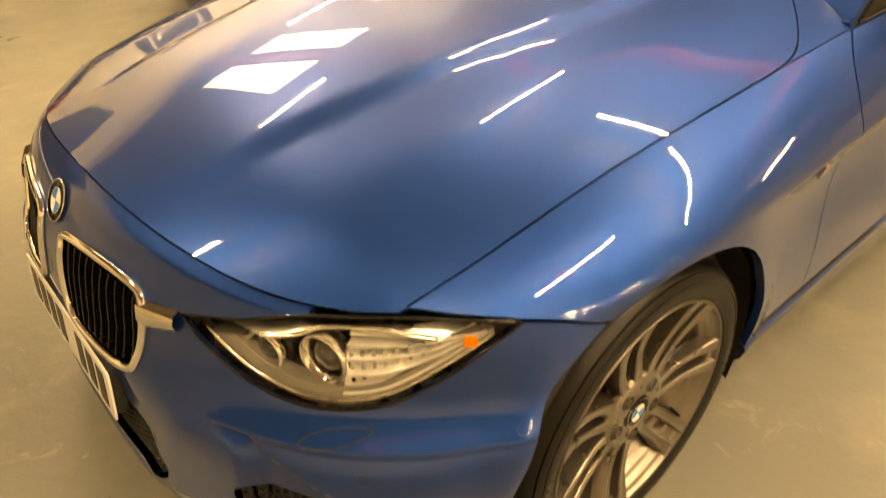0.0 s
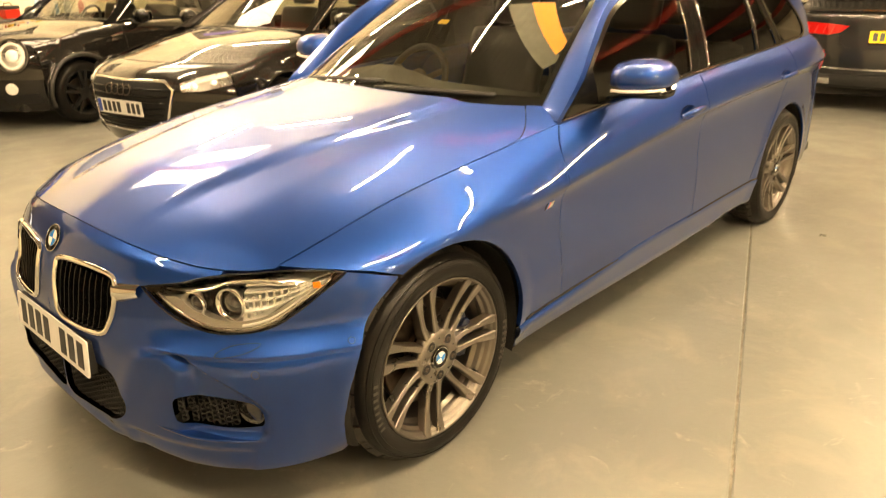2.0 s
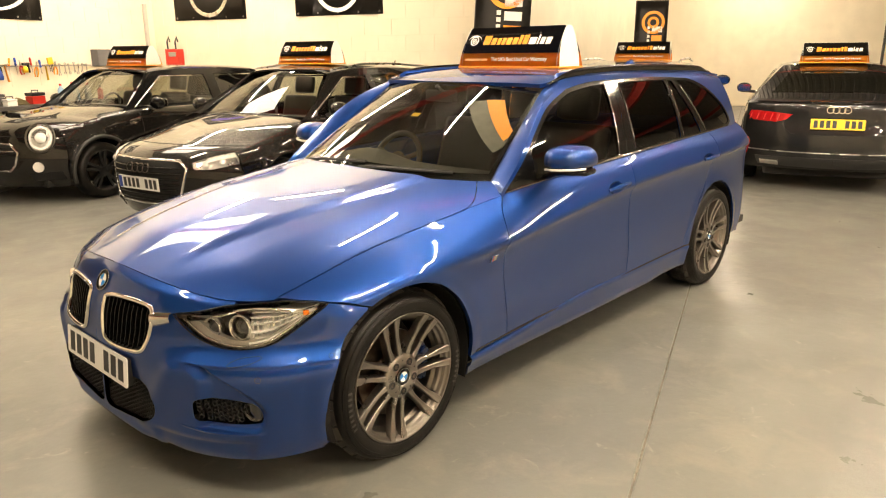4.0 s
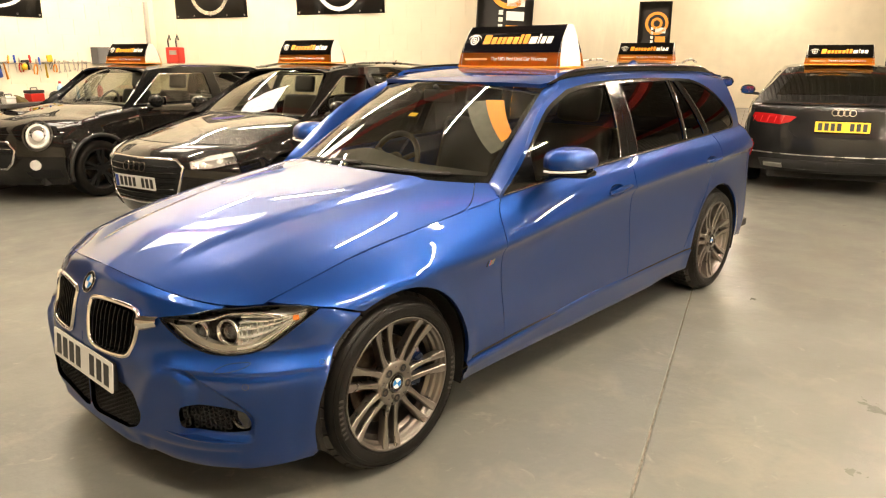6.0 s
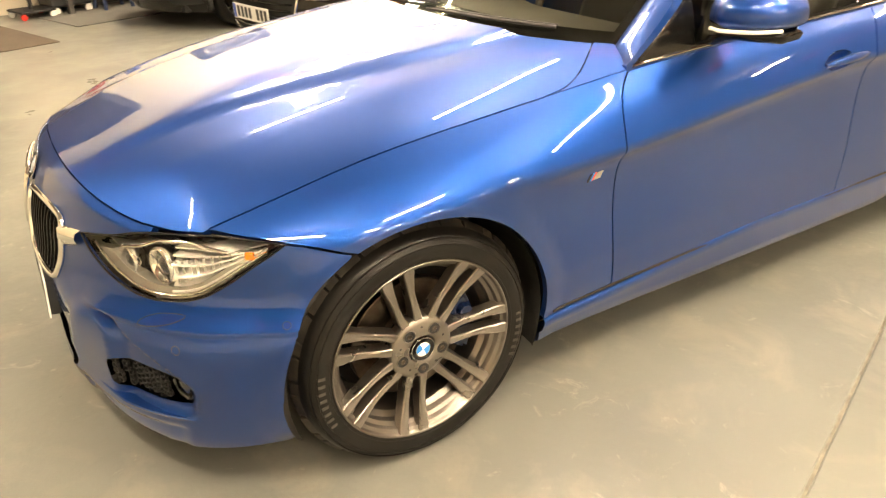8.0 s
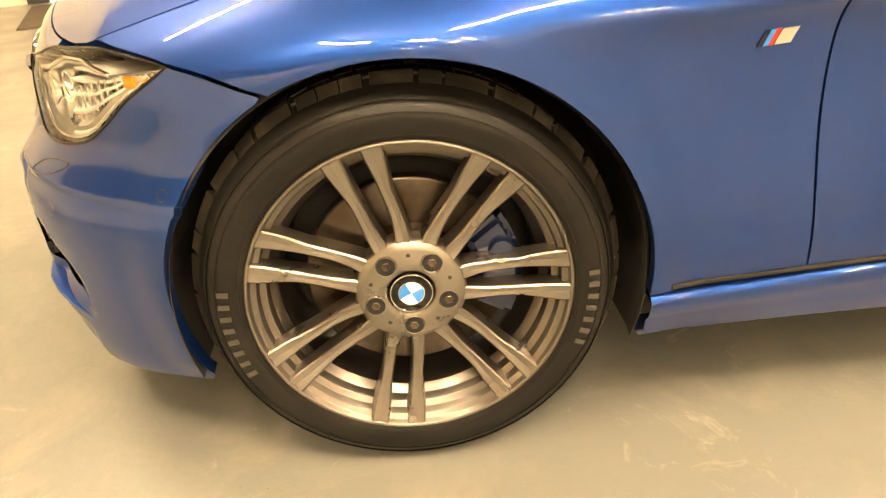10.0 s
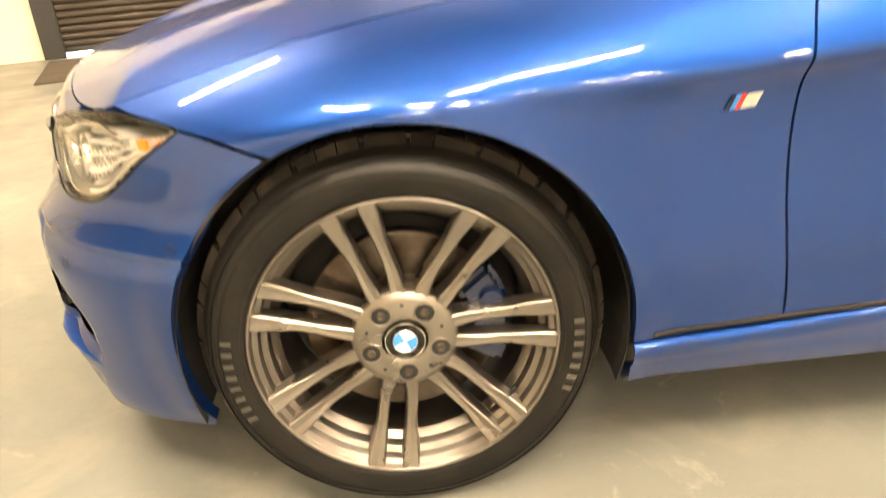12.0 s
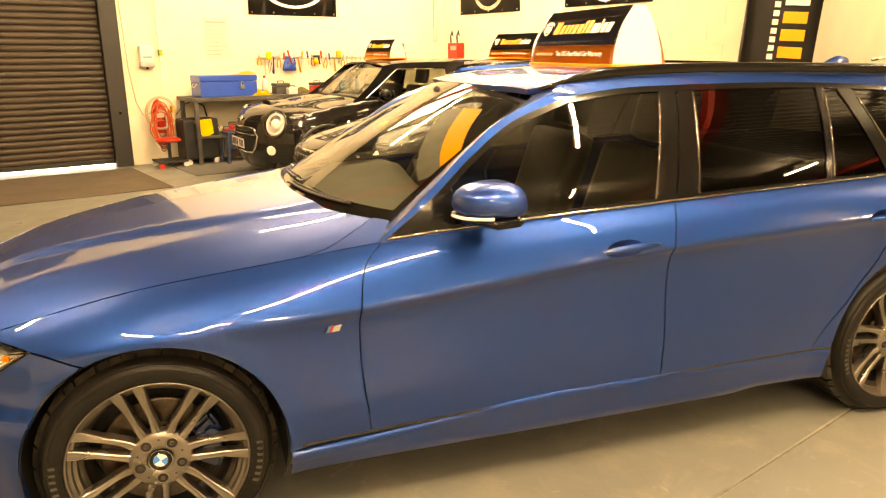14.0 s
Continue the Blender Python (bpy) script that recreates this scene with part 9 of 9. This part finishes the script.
def banner(m, w, h, label, mark):
    """A black printed banner with eyelets, hung flat; its maker's mark as plain shapes."""
    t = new("wall_banner")
    t.matrix_basis = m
    tagged(t, label, "banner", "wall banners")
    bm = bmesh.new()
    n = 16
    rows = [[bm.verts.new((-w / 2 + w * i / n, -0.012 - 0.006 * math.sin(i * 1.1 + z * 3), z)) for i in range(n + 1)] for z in (0, h * 0.33, h * 0.66, h)]
    for a, b in zip(rows, rows[1:]):
        for i in range(n):
            bm.faces.new((a[i], a[i + 1], b[i + 1], b[i]))
    bmesh.ops.solidify(bm, geom=bm.faces[:], thickness=0.002)
    part("sheet", bm, M_SIGNBLACK, t, smooth=True)
    for i in range(5):
        bm = bmesh.new()
        lathe(bm, [(0.006, 0), (0.014, 0), (0.014, 0.003), (0.006, 0.003)], 12, pose(-w / 2 + 0.05 + (w - 0.1) * i / 4, -0.020, 0.035, 90, 0, 0), close=True)
        part("eyelet", bm, M_SATIN, t)
    mm = pose(0, -0.020, h / 2, 90, 0, 0)
    if mark == "oval":
        part("mark", ring_bm(mm @ Matrix.Diagonal((1.55, 1, 1, 1)), 0.36, 0.32, 0.003, 40, 1.0), M_SIGNWHITE, t)
        for i in range(5):
            bm = bmesh.new()
            prism(bm, [(-0.36 + 0.15 * i, -0.19), (-0.27 + 0.15 * i, -0.19), (-0.27 + 0.15 * i, -0.08), (-0.36 + 0.15 * i, -0.08)], 0, 0.003, mm)
            part("mark_bar", bm, M_SIGNWHITE, t)
    else:
        part("mark", ring_bm(mm @ Matrix.Translation((0, -0.02, 0)), 0.40, 0.34, 0.003, 40), M_SATIN if mark == "ring" else M_SIGNWHITE, t)
        if mark == "ring":
            bm = bmesh.new()
            prism(bm, [(-0.48, -0.11), (0.48, -0.11), (0.48, 0.07), (-0.48, 0.07)], 0.003, 0.006, mm)
            part("mark_bar", bm, mat("violet_print", (0.10, 0.06, 0.42), 0.4), t)


banner(on_wall(-2.83, 2.02), 1.44, 0.92, "black banner with a white oval mark on the block wall", "oval")


def on_end_wall(v, z):
    return Matrix.Translation(hall(-0.005, v, z)) @ Matrix.Rotation(radians(HALL - 90), 4, "Z")


banner(on_end_wall(-1.22, 2.09), 1.44, 0.92, "black banner with a chrome ring mark on the end wall", "ring")
banner(on_end_wall(-3.62, 2.10), 1.50, 0.92, "black banner with a white ring mark on the end wall", "white")


def flag_banner(place, turn, w, h, lean, label):
    """A feather flag: a pole, a dark printed sheet, its print as plain bars and rings."""
    t = thing("flag_banner", place, label, "flag banner", "flag banners", turn)
    bm = bmesh.new()
    cyl(bm, (0, 0, 0), (0, 0, 0.06), 0.16, 0.14, 20)
    part("base", bm, M_PLASTIC, t)
    m = pose(0, 0, 0, 0, lean, 0)
    bm = bmesh.new()
    tube(bm, [m @ Vector((-w / 2, 0, z)) for z in (0.05, h * 0.5, h)], 0.014, 8)
    part("pole", bm, M_SIGNBLACK, t)
    bm = bmesh.new()
    rows = []
    for k in range(13):
        z = 0.25 + (h - 0.25) * k / 12
        rows.append([bm.verts.new(m @ Vector((-w / 2 + w * i / 6, 0.015 * math.sin(i * 1.3 + k * 0.5), z))) for i in range(7)])
    for a, b in zip(rows, rows[1:]):
        for i in range(6):
            bm.faces.new((a[i], a[i + 1], b[i + 1], b[i]))
    bmesh.ops.solidify(bm, geom=bm.faces[:], thickness=0.002)
    part("sheet", bm, M_SIGNBLACK, t, smooth=True)
    f = m @ pose(0, -0.024, 0, 90, 0, 0)
    for i in range(12):
        z = 0.75 + 0.17 * i
        if z > h - 0.45:
            break
        bm = bmesh.new()
        prism(bm, [(0.02 * w, z), (0.34 * w, z), (0.34 * w, z + 0.11), (0.02 * w, z + 0.11)], 0, 0.003, f)
        part("name_bar", bm, M_ORANGE if i < 7 else M_SIGNWHITE, t)
    for i in range(14):
        z = 0.9 + 0.085 * i
        bm = bmesh.new()
        prism(bm, [(-0.12 * w, z), (-0.04 * w, z), (-0.04 * w, z + 0.055), (-0.12 * w, z + 0.055)], 0, 0.003, f)
        part("small_bar", bm, M_SIGNWHITE, t)
    for r0, r1 in ((0.36 * w, 0.27 * w), (0.18 * w, 0.10 * w)):
        bm = bmesh.new()
        lathe(bm, [(r0, 0), (r0, 0.003), (r1, 0.003), (r1, 0)], 28, f @ Matrix.Translation((0.05 * w, h - 0.42, 0)), close=True)
        part("eye_mark", bm, M_ORANGE, t)
    return t


flag_banner((5.80, 3.28, 0), -52, 0.70, 2.75, 3, "black feather flag with orange and white print by the wall")
flag_banner((12.2, 4.3, 0), -60, 0.62, 2.55, 0, "black feather flag with an orange eye mark in the far bay")
flag_banner((11.2, -0.05, 0), 10, 0.5, 2.7, 6, "black feather flag seen on its edge in the far bay")

# pilaster where the end wall stops
bm = bmesh.new()
box(bm, (-0.12, -6.36, 0), (0.02, -5.80, 4.7), 0.01)
ob = link("wall_pilaster", bm, M_WALL)
ob.matrix_basis = Matrix.Translation(HO) @ WALL_TURN
tagged(ob, "cream painted pilaster at the end of the block wall", "pilaster", kind="structure")


def work_stool():
    t = at_hall("work_stool", -4.98, -0.42, "red padded mechanic's stool on castors", "stool")
    bm = bmesh.new()
    lathe(bm, [(0.0, 0.385), (0.14, 0.38), (0.165, 0.365), (0.165, 0.345), (0.14, 0.335), (0.0, 0.33)], 24)
    part("seat", bm, M_RED, t, smooth=True)
    bm = bmesh.new()
    cyl(bm, (0, 0, 0.09), (0, 0, 0.335), 0.022)
    part("column", bm, M_PLASTIC, t)
    bm = bmesh.new()
    box(bm, (-0.19, -0.19, 0.07), (0.19, 0.19, 0.095), 0.01)
    part("tray", bm, M_PLASTIC, t)
    for x in (-0.16, 0.16):
        for y in (-0.16, 0.16):
            bm = bmesh.new()
            cyl(bm, (x, y - 0.012, 0.034), (x, y + 0.012, 0.034), 0.034, segments=14)
            cyl(bm, (x, y, 0.03), (x, y, 0.075), 0.008, segments=6)
            part("castor", bm, M_RED if x * y > 0 else M_DISPENSER, t)


work_stool()


def waste_trolley():
    t = at_hall("parts_trolley", -4.56, -0.36, "black parts trolley with a yellow cloth over its edge", "trolley")
    bm = bmesh.new()
    box(bm, (-0.24, -0.18, 0.08), (0.24, 0.18, 0.62), 0.03)
    part("bin", bm, M_PLASTIC, t)
    bm = bmesh.new()
    tube(bm, [(-0.18, 0, 0.62), (-0.17, 0, 0.80), (-0.02, 0, 0.86), (0.12, 0, 0.78), (0.15, 0, 0.64)], 0.012, 8)
    part("push_handle", bm, M_PLASTIC, t, smooth=True)
    bm = bmesh.new()
    prism(bm, [(-0.10, 0.60), (0.14, 0.62), (0.16, 0.42), (0.02, 0.36), (-0.05, 0.47)], 0, 0.012, pose(0, -0.184, 0, 90, 0, 0))
    part("draped_cloth", bm, M_YELLOW, t)
    for x in (-0.19, 0.19):
        bm = bmesh.new()
        cyl(bm, (x, -0.16, 0.04), (x, -0.13, 0.04), 0.04, segments=14)
        cyl(bm, (x, -0.145, 0.03), (x, -0.145, 0.09), 0.008, segments=6)
        part("castor", bm, M_DISPENSER, t)


waste_trolley()


def step_stool():
    t = at_hall("step_stool", -4.12, -0.62, "navy plastic step stool standing by the bench", "step stool")
    bm = bmesh.new()
    box(bm, (-0.16, -0.12, 0.40), (0.16, 0.12, 0.44), 0.015)
    part("step", bm, M_BLUEPLASTIC, t)
    for x in (-1, 1):
        for y in (-1, 1):
            bm = bmesh.new()
            tube(bm, [(x * 0.13, y * 0.09, 0.40), (x * 0.17, y * 0.13, 0.0)], 0.022, 8)
            part("leg", bm, M_BLUEPLASTIC, t)
    bm = bmesh.new()
    box(bm, (-0.15, -0.10, 0.20), (0.15, -0.085, 0.40), 0.005)
    part("apron", bm, M_BLUEPLASTIC, t)


step_stool()


def charger(v, z):
    t = new("jump_starter")
    t.matrix_basis = on_end_wall(v, z)
    tagged(t, "red battery charger with black leads on the wall", "battery charger")
    bm = bmesh.new()
    box(bm, (-0.13, -0.16, 0), (0.13, -0.002, 0.25), 0.015)
    part("case_body", bm, M_RED, t)
    for x in (-0.11, 0.06):
        bm = bmesh.new()
        tube(bm, [(x, -0.1, 0.22), (x + 0.01, -0.12, 0.36), (x + 0.04, -0.11, 0.45), (x + 0.05, -0.10, 0.36)], 0.014, 8)
        part("clamp_lead", bm, M_PLASTIC, t, smooth=True)
    bm = bmesh.new()
    box(bm, (-0.05, -0.166, 0.13), (0.10, -0.158, 0.20), 0.003)
    part("label_plate", bm, M_INKGREY, t)


charger(-0.47, 1.39)


def wall_cabinet():
    t = new("wall_cabinet")
    t.matrix_basis = on_wall(-1.14, 1.38)
    tagged(t, "small grey steel cabinet fixed to the wall", "cabinet")
    bm = bmesh.new()
    box(bm, (-0.22, -0.14, 0), (0.22, -0.001, 0.25), 0.005)
    part("cabinet_body", bm, mat("grey_steel_cabinet", (0.10, 0.10, 0.10), 0.4, vary=0.1), t)
    bm = bmesh.new()
    box(bm, (-0.21, -0.148, 0.01), (0.21, -0.141, 0.24), 0.003)
    part("cabinet_door", bm, mat("grey_steel_door", (0.13, 0.13, 0.128), 0.4, vary=0.1), t)


wall_cabinet()
